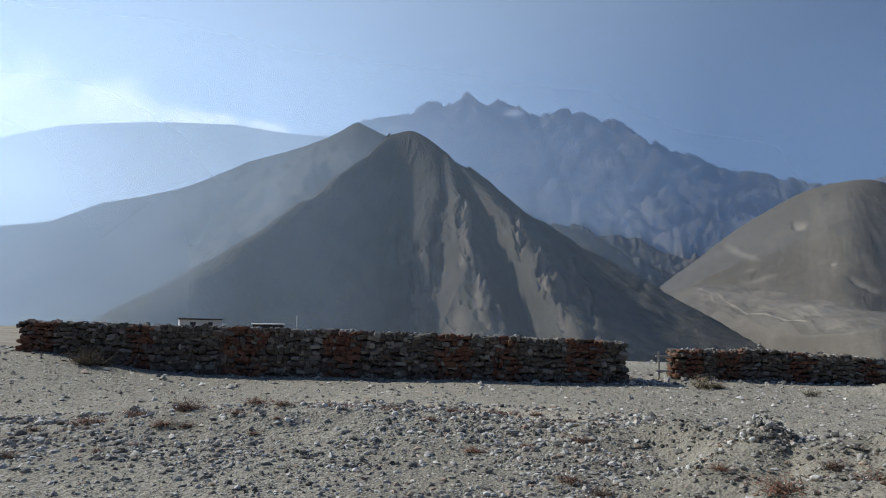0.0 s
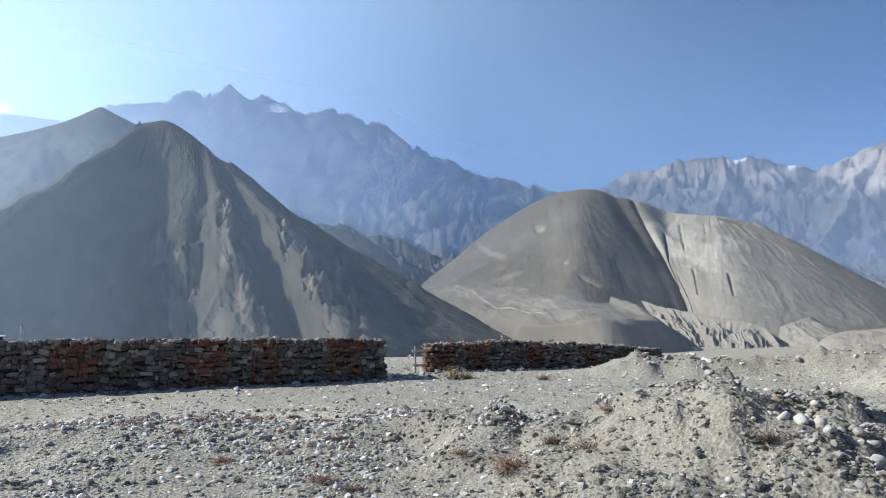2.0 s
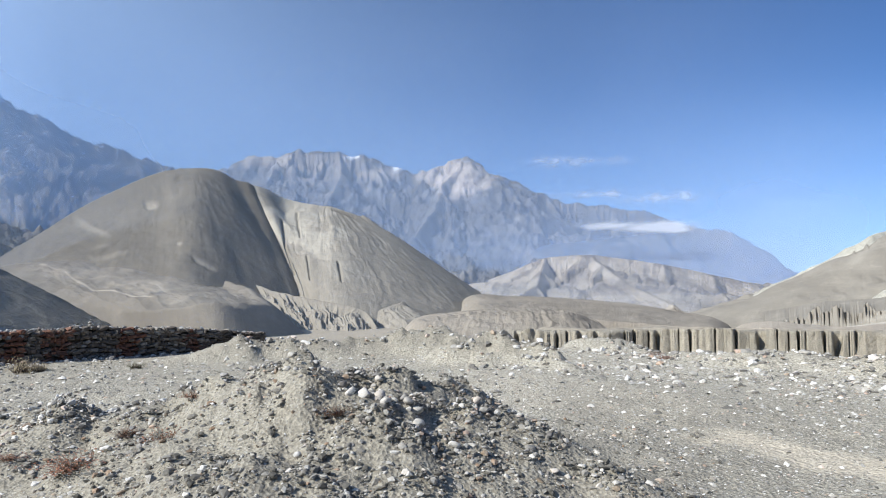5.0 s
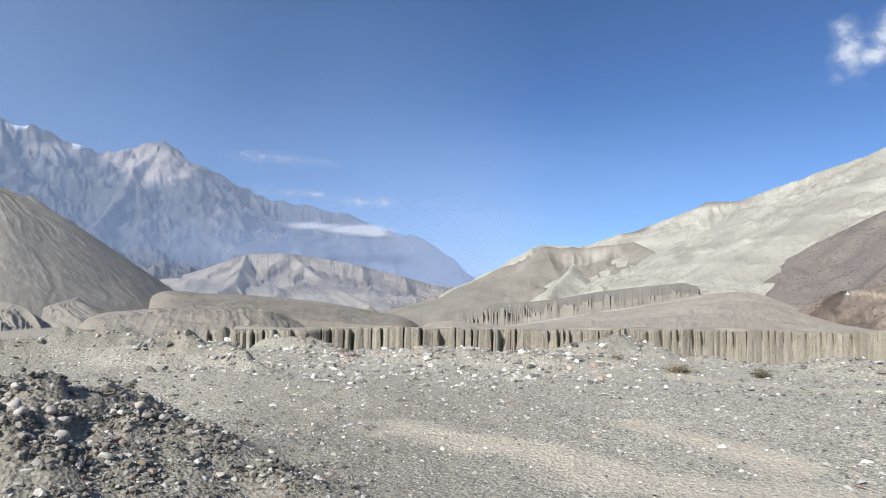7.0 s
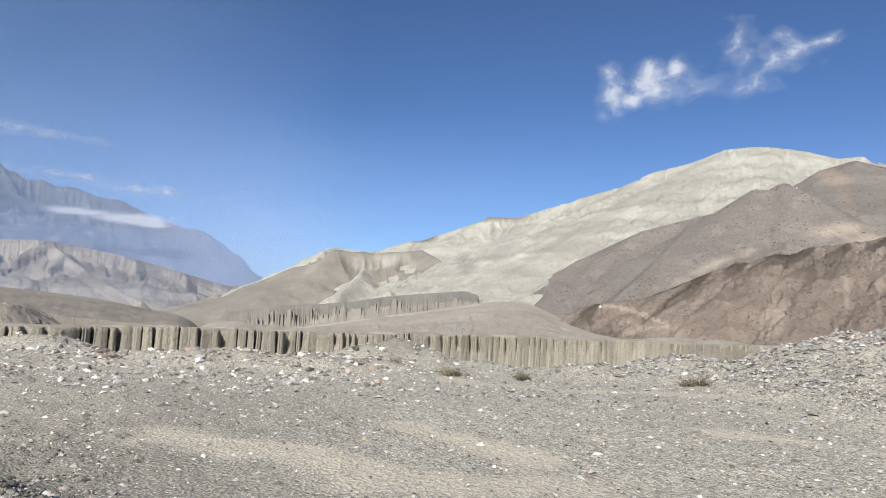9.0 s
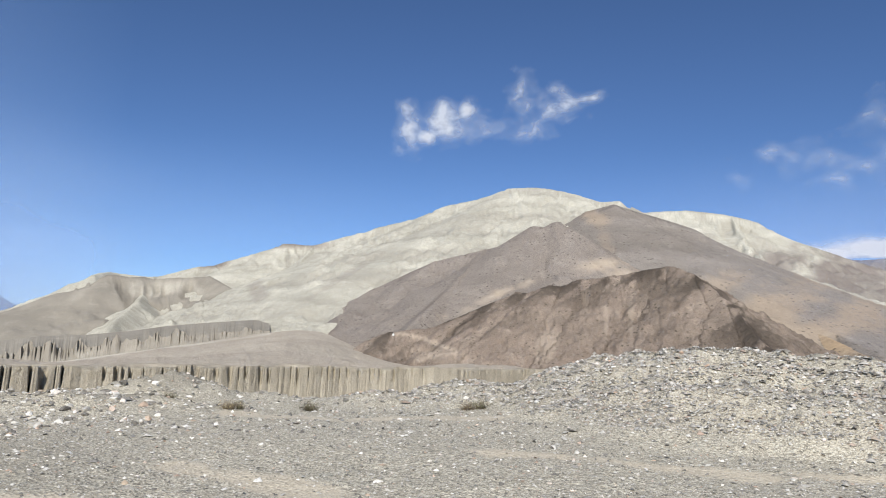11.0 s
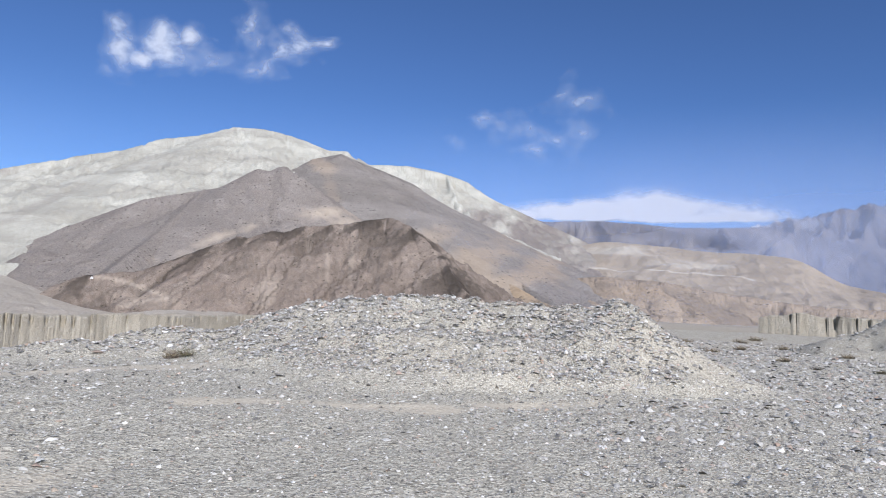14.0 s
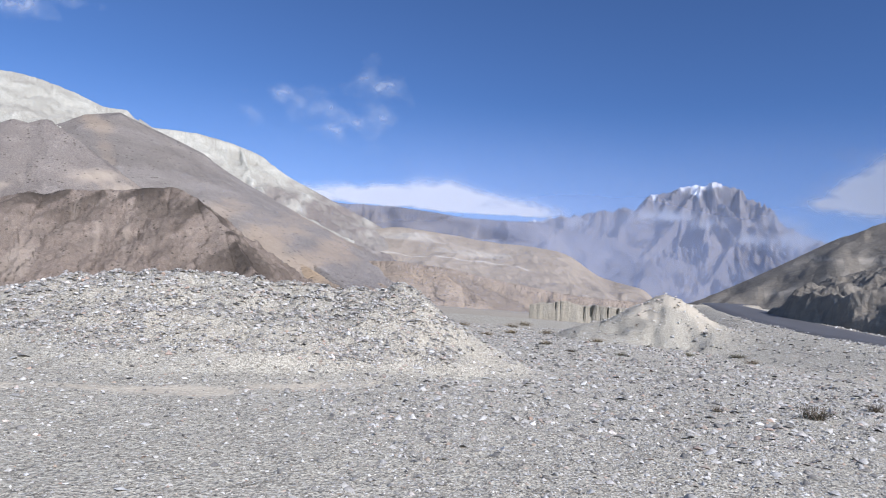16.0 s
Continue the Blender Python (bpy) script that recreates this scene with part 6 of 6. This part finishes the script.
def shrub(kind, seed, label, leaf, twigs=90, leaves=520, flat=0.6):
    """A low thorn bush, one metre across: arching twigs with many small leaves."""
    rnd = random.Random(seed)
    tv, tf, lv, lf = [], [], [], []
    tips = []
    for k in range(twigs):
        a, lean = rnd.uniform(0, 6.283), rnd.uniform(0.1, 1.25)
        d = Vector((math.cos(a) * math.sin(lean), math.sin(a) * math.sin(lean), math.cos(lean) * flat + 0.12)).normalized()
        p = Vector((rnd.gauss(0, 0.10), rnd.gauss(0, 0.10), -0.02))
        length, wide = rnd.uniform(0.25, 0.55), rnd.uniform(0.006, 0.012)
        side = Vector((-d.y, d.x, 0)).normalized() if abs(d.z) < 0.99 else Vector((1, 0, 0))
        for j in range(4):
            q = wide * (1 - j / 4.2)
            tv += [p - side * q, p + side * q]
            if j:
                n = len(tv)
                tf.append((n - 4, n - 3, n - 1, n - 2))
            tips.append(p.copy())
            d = (d + Vector((rnd.gauss(0, 0.2), rnd.gauss(0, 0.2), rnd.gauss(0, 0.12)))).normalized()
            p = p + d * length / 3
    for k in range(leaves):
        c = rnd.choice(tips[len(tips) // 8:]) + Vector((rnd.gauss(0, 0.03), rnd.gauss(0, 0.03), rnd.gauss(0, 0.025)))
        u = Vector((rnd.gauss(0, 1), rnd.gauss(0, 1), rnd.gauss(0, 1))).normalized() * rnd.uniform(0.010, 0.026)
        w = u.orthogonal() * 0.45
        lv += [c - u, c + w, c + u, c - w]
        n = len(lv)
        lf.append((n - 4, n - 3, n - 2, n - 1))
    root = new("shrub")
    for name, v, f, mat in (("brushwood", tv, tf, MAT_TWIG), ("foliage", lv, lf, leaf)):
        me = bpy.data.meshes.new(name)
        me.from_pydata([tuple(q) for q in v], [], f)
        me.materials.append(mat)
        ob = new(name, me)
        ob.parent = root
    return tagged(root, label, "shrub", kind)


def build_shrubs():
    rnd = random.Random(91)
    kinds = {
        "red": (shrub("rust-red shrubs", 1, "low rust-red dry thorn shrub among stones", MAT_RED, 110, 800, 0.40), 0),
        "straw": (shrub("straw shrubs", 2, "straw-coloured dry shrub tuft on gravel", MAT_STRAW, 120, 700, 0.8), 0),
        "olive": (shrub("olive shrubs", 3, "grey-green thorny desert shrub on the gravel rim", MAT_OLIVE, 110, 900, 0.75), 0),
    }
    spots = [("red", -11.0, 7.6, 0.42), ("red", -13.5, 7.2, 0.40), ("red", -26.8, 6.9, 0.75), ("red", -33.1, 7.1, 0.62), ("red", -34.5, 7.9, 0.35), ("red", -30.0, 7.6, 0.4), ("red", -22.5, 7.8, 0.35),
             ("red", 27, 11.6, 0.8), ("red", 24, 12.0, 0.6), ("red", 20.5, 11.4, 0.75), ("red", 18.5, 11.9, 0.6), ("red", 15.0, 11.6, 0.6), ("red", 13, 11.2, 0.5), ("red", 9.5, 11.6, 0.6), ("red", 7.5, 11.3, 0.5), ("red", 4.0, 11.4, 0.6), ("red", 1.5, 11.0, 0.5),
             ("red", 16.5, 10.6, 0.45), ("red", 22.0, 10.6, 0.5), ("red", -3.0, 10.6, 0.45), ("red", -46.5, 6.2, 0.4), ("red", -70.0, 21.5, 0.7), ("red", -71.0, 20.5, 0.6), ("red", -87, 19.2, 0.5),
             ("straw", 27.7, 19.6, 1.3), ("straw", 26.6, 19.8, 0.9), ("straw", -21.3, 18.9, 1.0), ("straw", -22.4, 19.0, 0.6), ("olive", -28.8, 19.0, 0.6), ("straw", -97.2, 18.4, 0.75), ("olive", -98.0, 18.7, 0.6), ("olive", -103.4, 19.0, 0.85), ("straw", -116.0, 20.0, 0.8), ("olive", -117.0, 20.2, 0.75), ("olive", -92.8, 18.6, 0.55),
             ("straw", -163, 33, 1.1), ("olive", -165, 30, 0.8), ("straw", -158, 40, 1.4), ("straw", -160, 46, 1.6), ("straw", -156, 52, 1.8), ("straw", -163, 52, 1.8), ("olive", -169, 31, 0.9), ("olive", -174, 36, 1.0), ("olive", -177.5, 38, 1.3), ("straw", -178.5, 36, 1.1), ("olive", -171, 40, 0.7), ("straw", -167, 40, 1.2),
             ("olive", -182.3, 16.4, 0.9), ("straw", -186, 20, 0.6), ("straw", -176, 16, 0.4), ("straw", -160, 58, 2.0), ("straw", -166, 60, 2.0), ("straw", -161, 66, 2.2)]
    spots += [("red", rnd.uniform(-16, 33), rnd.uniform(8.6, 12.6), rnd.uniform(0.2, 0.45)) for _ in range(34)]
    used = set()
    for kind, az, r, size in spots:
        x, y = polar(az, r)
        z = float(ground_height(np.array([float(x)]), np.array([float(y)]))[0])
        m = pose(float(x), float(y), z + 0.01, 0, 0, rnd.uniform(0, 360))
        base = kinds[kind][0]
        ob = base if kind not in used else copy_thing(base, m)
        used.add(kind)
        ob.matrix_basis = m @ Matrix.Diagonal((size, size, size * rnd.uniform(0.8, 1.0) * (0.5 if kind == "red" else 0.75 if r < 25 else 0.4), 1))


build_shrubs()


# ---------------------------------------------------------------- road
def build_road():
    m, t, b = material("asphalt")
    c = coords(t)
    fine = noise_of(t, c, 40.0, 6, 0.7)
    broad = noise_of(t, c, 0.5, 5, 0.6)
    t.links.new(mix(t, mix(t, 0.5, fine, broad), (0.055, 0.055, 0.06), (0.12, 0.118, 0.118)), b.inputs["Base Color"])
    b.inputs["Roughness"].default_value = 0.8
    bumped(t, b, fine, 0.4, 0.01)
    pts = [Vector(p) for p in ROAD_XYZ]
    line = []
    for k in range(len(pts) - 1):
        p0, p1, p2, p3 = pts[max(k - 1, 0)], pts[k], pts[k + 1], pts[min(k + 2, len(pts) - 1)]
        for j in range(12):
            u = j / 12
            line.append(0.5 * (2 * p1 + (p2 - p0) * u + (2 * p0 - 5 * p1 + 4 * p2 - p3) * u * u + (3 * p1 - p0 - 3 * p2 + p3) * u ** 3))
    bm = bmesh.new()
    last = None
    for k, p in enumerate(line):
        d = (line[min(k + 1, len(line) - 1)] - line[max(k - 1, 0)]).normalized()
        side = Vector((d.y, -d.x, 0)).normalized()
        wob = 0.12 * noise.noise(p * 0.4)
        ring = [bm.verts.new(p + side * (w + (wob if abs(w) > 2 else 0)) + Vector((0, 0, h))) for w, h in ((-3.0, -0.20), (-2.75, -0.02), (-1.2, 0.03), (1.2, 0.03), (2.75, -0.02), (3.0, -0.20))]
        if last:
            for i in range(5):
                bm.faces.new((last[i], last[i + 1], ring[i + 1], ring[i]))
        last = ring
    bmesh.ops.recalc_face_normals(bm, faces=bm.faces)
    ob = part("road", bm, m, smooth_faces=True)
    tagged(ob, "narrow grey asphalt road curving behind the bank", "road", kind="structure")


build_road()


# ---------------------------------------------------------------- small buildings beyond the wall
def plain_material(name, color, rough=0.8, wear=0.25, scale=3.0):
    m, t, b = material(name)
    n = noise_of(t, coords(t), scale, 7, 0.65)
    t.links.new(mix(t, n, tuple(v * (1 - wear) for v in color), color), b.inputs["Base Color"])
    b.inputs["Roughness"].default_value = rough
    bumped(t, b, n, 0.2, 0.02)
    return m


MAT_WHITE = plain_material("whitewash", (0.78, 0.77, 0.74))
MAT_DARK = plain_material("dark_roof", (0.05, 0.05, 0.055))
MAT_FRAME = plain_material("window_dark", (0.03, 0.03, 0.035), 0.3)
MAT_WOOD = plain_material("grey_wood", (0.42, 0.38, 0.33))


def build_hut():
    hut = new("hut")
    x, y = polar(19.7, 80)
    hut.matrix_basis = pose(float(x), float(y), float(ground_height(np.array([float(x)]), np.array([float(y)]))[0]) - 0.05, 0, 0, 19.7 + 4)
    top = EYE - 80 * math.tan(radians(0.9)) - hut.matrix_basis.translation.z
    bm = bmesh.new()
    box(bm, -2.2, -1.6, 0, 2.2, 1.6, top - 0.14, 0.02)
    part("walls", bm, MAT_WHITE, hut)
    bm = bmesh.new()
    box(bm, -2.35, -1.8, top - 0.139, 2.35, 1.8, top, 0.02)
    part("roof", bm, MAT_DARK, hut, "thin dark flat roof")
    for name, x0, x1, z0, z1 in (("window", -1.15, -0.55, 0.35, 0.95), ("door", 0.75, 1.2, 0.0, 0.95)):
        bm = bmesh.new()
        box(bm, x0, -1.63, top - 1.35 + z0 - 0.35 * (name == "door"), x1, -1.598, top - 1.35 + z1)
        part(name, bm, MAT_FRAME, hut)
    tagged(hut, "small whitewashed hut with a flat dark roof", "hut")
    # low shelter and mast
    shed = new("shelter")
    x, y = polar(14.4, 80)
    gz = float(ground_height(np.array([float(x)]), np.array([float(y)]))[0]) - 0.05
    shed.matrix_basis = pose(float(x), float(y), gz, 0, 0, 16)
    top = EYE - 80 * math.tan(radians(1.25)) - gz
    bm = bmesh.new()
    box(bm, -1.7, -1, 0, 1.7, 1, top - 0.1, 0.03)
    part("walls", bm, MAT_FRAME, shed)
    bm = bmesh.new()
    box(bm, -1.9, -1.2, top - 0.099, 1.9, 1.2, top, 0.03)
    part("roof", bm, MAT_WHITE, shed, "flat pale roof")
    tagged(shed, "low dark shelter with a flat pale roof", "shelter")
    mast = new("mast")
    x, y = polar(12.1, 78)
    gz = float(ground_height(np.array([float(x)]), np.array([float(y)]))[0]) - 0.05
    mast.matrix_basis = pose(float(x), float(y), gz)
    bm = bmesh.new()
    bmesh.ops.create_cone(bm, cap_ends=True, segments=10, radius1=0.09, radius2=0.05, depth=2.95 - gz - 2.0 + 0.0, matrix=Matrix.Translation((0, 0, (2.95 - gz - 2.0) / 2)))
    part("pole", bm, MAT_WHITE, mast)
    bm = bmesh.new()
    box(bm, -0.2, -0.2, -0.05, 0.2, 0.2, 0.12, 0.02)
    part("base", bm, MAT_WOOD, mast)
    tagged(mast, "thin pale pole standing beyond the wall", "pole")


build_hut()


def build_shrine():
    """A whitewashed wayside shrine on the knoll: steps, bell and spire."""
    shrine = new("shrine")
    x, y = polar(-108.4, 515)
    shrine.matrix_basis = pose(float(x), float(y), EYE + 515 * math.tan(radians(0.85)), 0, 0, 20) @ Matrix.Diagonal((0.32, 0.32, 0.42, 1))
    for name, parts in (("plinth", [(2.2, -1.5, 0.9), (1.8, 0.9, 0.5)]), ("bell", [(1.3, 1.4, 1.5)])):
        bm = bmesh.new()
        for half, z0, h in parts:
            if name == "bell":
                bmesh.ops.create_uvsphere(bm, u_segments=16, v_segments=10, radius=half, matrix=Matrix.Translation((0, 0, z0 + 0.5)) @ Matrix.Diagonal((1, 1, 0.9, 1)))
            else:
                box(bm, -half, -half, z0, half, half, z0 + h + (1.5 if z0 < 0 else 0), 0.06)
        part(name, bm, MAT_WHITE, shrine)
    bm = bmesh.new()
    bmesh.ops.create_cone(bm, cap_ends=True, segments=10, radius1=0.5, radius2=0.12, depth=2.0, matrix=Matrix.Translation((0, 0, 3.9)))
    part("spire", bm, MAT_WHITE, shrine)
    tagged(shrine, "small whitewashed stepped shrine on the brown knoll", "shrine")


build_shrine()


# ---------------------------------------------------------------- dry-stone walls
def block_shape(seed):
    """A roughly squared wall stone, one unit in each way."""
    rnd = random.Random(seed)
    bm = bmesh.new()
    bmesh.ops.create_cube(bm, size=1)
    bmesh.ops.bevel(bm, geom=list(bm.edges), offset=0.16, segments=1, affect="EDGES")
    for v in bm.verts:
        v.co = Vector((v.co.x + rnd.uniform(-0.07, 0.07), v.co.y + rnd.uniform(-0.09, 0.09), v.co.z + rnd.uniform(-0.07, 0.07)))
    me = bpy.data.meshes.new("stone")
    for f in bm.faces:
        f.smooth = False
    bm.to_mesh(me)
    bm.free()
    return me


BLOCKS, RUST_BLOCKS = [], []
for k in range(7):
    me = block_shape(700 + k)
    me.materials.append(MAT_WALL)
    BLOCKS.append(me)
    me = me.copy()
    me.materials[0] = MAT_RUST
    RUST_BLOCKS.append(me)


def dry_wall(name, label, x0, x1, front, back, top_at, rust, seed, near_part, left_end=True):
    """Courses of rough stones over an earth core, with loose stones laid along the top."""
    rnd = random.Random(seed)
    wall = new(name)
    foot = lambda x: float(ground_height(np.array([x]), np.array([front]))[0])
    bm = bmesh.new()
    n = 40
    rings = []
    for k in range(n + 1):
        x = x0 + 0.12 + (x1 - x0 - 0.24) * k / n
        f, h = foot(x) - 0.3, top_at(x) - 0.07
        rings.append([bm.verts.new(p) for p in ((x, front + 0.10, f), (x, front + 0.14, h), (x, back - 0.12, h), (x, back - 0.08, f))])
    for a, b2 in zip(rings, rings[1:]):
        for i in range(4):
            bm.faces.new((a[i], b2[i], b2[(i + 1) % 4], a[(i + 1) % 4]))
    bm.faces.new(rings[0])
    bm.faces.new(rings[-1][::-1])
    bmesh.ops.recalc_face_normals(bm, faces=bm.faces)
    part("core", bm, MAT_CORE, wall, "dark earth core")
    made = 0

    rest = {False: ([], []), True: ([], [])}

    def lay(x, y, z, w, d, h, turn):
        nonlocal made
        red = any(a < x + 0.25 * noise.noise(Vector((x, z * 2, seed))) < b2 and rnd.random() < 0.72 for a, b2 in rust)
        me = (RUST_BLOCKS if red else BLOCKS)[rnd.randrange(7)]
        m = pose(x, y, z, rnd.uniform(-8, 8), rnd.gauss(0, 14), turn + rnd.uniform(-8, 8)) @ Matrix.Diagonal((w, d, h, 1))
        if made < 300 and near_part[0] < x < near_part[1]:
            ob = new("stone", me)
            ob.parent = wall
            ob.matrix_basis = m
            made += 1
        else:
            v, f = rest[red]
            n = len(v)
            v += [tuple(m @ q.co) for q in me.vertices]
            f += [tuple(n + i for i in p.vertices) for p in me.polygons]

    courses = 13
    for c in range(courses):
        x = x0 + rnd.uniform(-0.05, 0.1)
        while x < x1 - 0.1:
            w = min(rnd.choice((rnd.uniform(0.05, 0.11), rnd.uniform(0.08, 0.18), rnd.uniform(0.12, 0.30))), x1 - x + 0.06)
            xm = x + w / 2
            f, t2 = foot(xm) - 0.05, top_at(xm) - 0.04
            h = (t2 - f) / courses
            wave = 0.11 * noise.noise(Vector((xm * 2.1, c * 0.9, seed)))
            lay(xm, front + 0.08 + rnd.uniform(-0.06, 0.05), f + h * (c + 0.5) + wave, w * 1.14, 0.26, h * rnd.uniform(0.8, 1.8), 0)
            x += w
    for xe in ([x0, x1] if left_end else [x1]):
        for c in range(courses):
            y = front + 0.2
            while y < back - 0.1:
                w = min(rnd.uniform(0.2, 0.4), back - y)
                f, t2 = foot(xe) - 0.05, top_at(xe) - 0.04
                h = (t2 - f) / courses
                lay(xe + (0.06 if xe == x0 else -0.06), y + w / 2, f + h * (c + 0.5), w, 0.24, h * 1.05, 90)
                y += w
    for red, (v, f) in rest.items():
        if v:
            me = bpy.data.meshes.new("stones")
            me.from_pydata(v, [], f)
            me.materials.append(MAT_RUST_JOINED if red else MAT_WALL_JOINED)
            ob = new("stones", me)
            ob.parent = wall
            tagged(ob, "rust-red stones" if red else "brown stones", kind="stuff")
    # loose coping
    rng = np.random.default_rng(seed)
    k = int((x1 - x0) * 34)
    cx = rng.uniform(x0 + 0.05, x1 - 0.05, k)
    cy = rng.uniform(front + 0.02, back - 0.04, k)
    cz = np.array([top_at(v) - 0.05 for v in cx])
    me = rubble_mesh("coping", cx, cy, 0.05 + rng.pareto(3.0, k).clip(0, 2) * 0.06, seed + 1, 0.2, False, cz)
    me.materials.append(MAT_COPING)
    ob = new("coping", me)
    ob.parent = wall
    tagged(ob, "pale loose stones along the top", kind="stuff")
    return tagged(wall, label, "wall", kind="structure")


MAT_CORE = plain_material("earth_core", (0.13, 0.112, 0.092), 0.95, 0.5, 6.0)
dry_wall("wall_north", "long dry-stone wall of brown and rust-red stones", -11.45, 5.05, 18.3, 18.95, lambda x: float(np.interp(x, [-11.5, -7, 0, 5.1], [1.24, 1.20, 1.13, 1.02])),
         [(-11.5, -10.4), (-5.9, -4.7), (-3.1, -2.2), (-0.2, 0.8), (1.5, 2.1), (3.4, 4.3), (-8.4, -7.8)], 801, (-3.2, 1.2))
dry_wall("wall_east", "low dry-stone wall of dark and rust-red stones", 6.75, 15.3, 19.4, 20.0, lambda x: float(np.interp(x, [6.7, 9, 12.5, 15.3], [0.80, 0.84, 0.68, 0.42])),
         [(6.8, 7.5), (8.0, 8.7), (10.0, 10.7), (12.2, 12.7)], 811, (6.6, 11.0))


def build_tumbled():
    """Stones fallen from the wall ends into the gap and along the foot."""
    rng = np.random.default_rng(821)
    x = np.concatenate([rng.normal(5.5, 0.55, 90), rng.uniform(-11, 5, 130), rng.uniform(6.8, 12.0, 110)])
    y = np.concatenate([rng.normal(18.5, 0.4, 90), 18.12 - np.abs(rng.normal(0, 0.16, 130)), 19.2 - np.abs(rng.normal(0, 0.16, 110))])
    me = rubble_mesh("tumbled_stones", x, y, 0.07 + rng.pareto(2.6, len(x)).clip(0, 2.2) * 0.07, 822)
    me.materials.append(MAT_COPING)
    tagged(new("tumbled_stones", me), "grey stones fallen along the foot of the wall", "rubble", kind="stuff")


build_tumbled()


def build_gate_post():
    """Two rails and a post lashed to the wall's end."""
    post = new("gate_post")
    post.matrix_basis = pose(6.45, 19.6, float(ground_height(np.array([6.45]), np.array([19.6]))[0]) - 0.05)
    bm = bmesh.new()
    bmesh.ops.create_cone(bm, cap_ends=True, segments=8, radius1=0.035, radius2=0.028, depth=0.84, matrix=Matrix.Translation((-0.10, 0, 0.42)))
    part("post", bm, MAT_WOOD, post)
    for z in (0.24, 0.66):
        bm = bmesh.new()
        box(bm, -0.2, -0.03, z, 0.3, 0.03, z + 0.06, 0.01)
        part("rail", bm, MAT_WOOD, post)
    tagged(post, "pale weathered wooden post with two short rails", "gate post")


build_gate_post()


def build_cairn(x, y, z, seed, heights):
    rnd = random.Random(seed)
    cairn = new("cairn")
    cairn.matrix_basis = pose(x, y, z)
    up = 0.0
    for w, h in heights:
        ob = new("stone", STONES[rnd.randrange(10)])
        ob.parent = cairn
        ob.matrix_basis = pose(rnd.uniform(-0.01, 0.01), 0, up + h / 2, 0, 0, rnd.uniform(0, 360)) @ Matrix.Diagonal((w, w, h * 1.5, 1))
        up += h * 0.92
    tagged(cairn, "small stack of pale stones on the wall top", "cairn", "cairns on the wall")


build_cairn(9.35, 19.7, 0.80, 5, [(0.16, 0.1), (0.13, 0.09), (0.09, 0.07)])
build_cairn(9.0, 19.7, 0.80, 6, [(0.18, 0.08), (0.12, 0.07)])
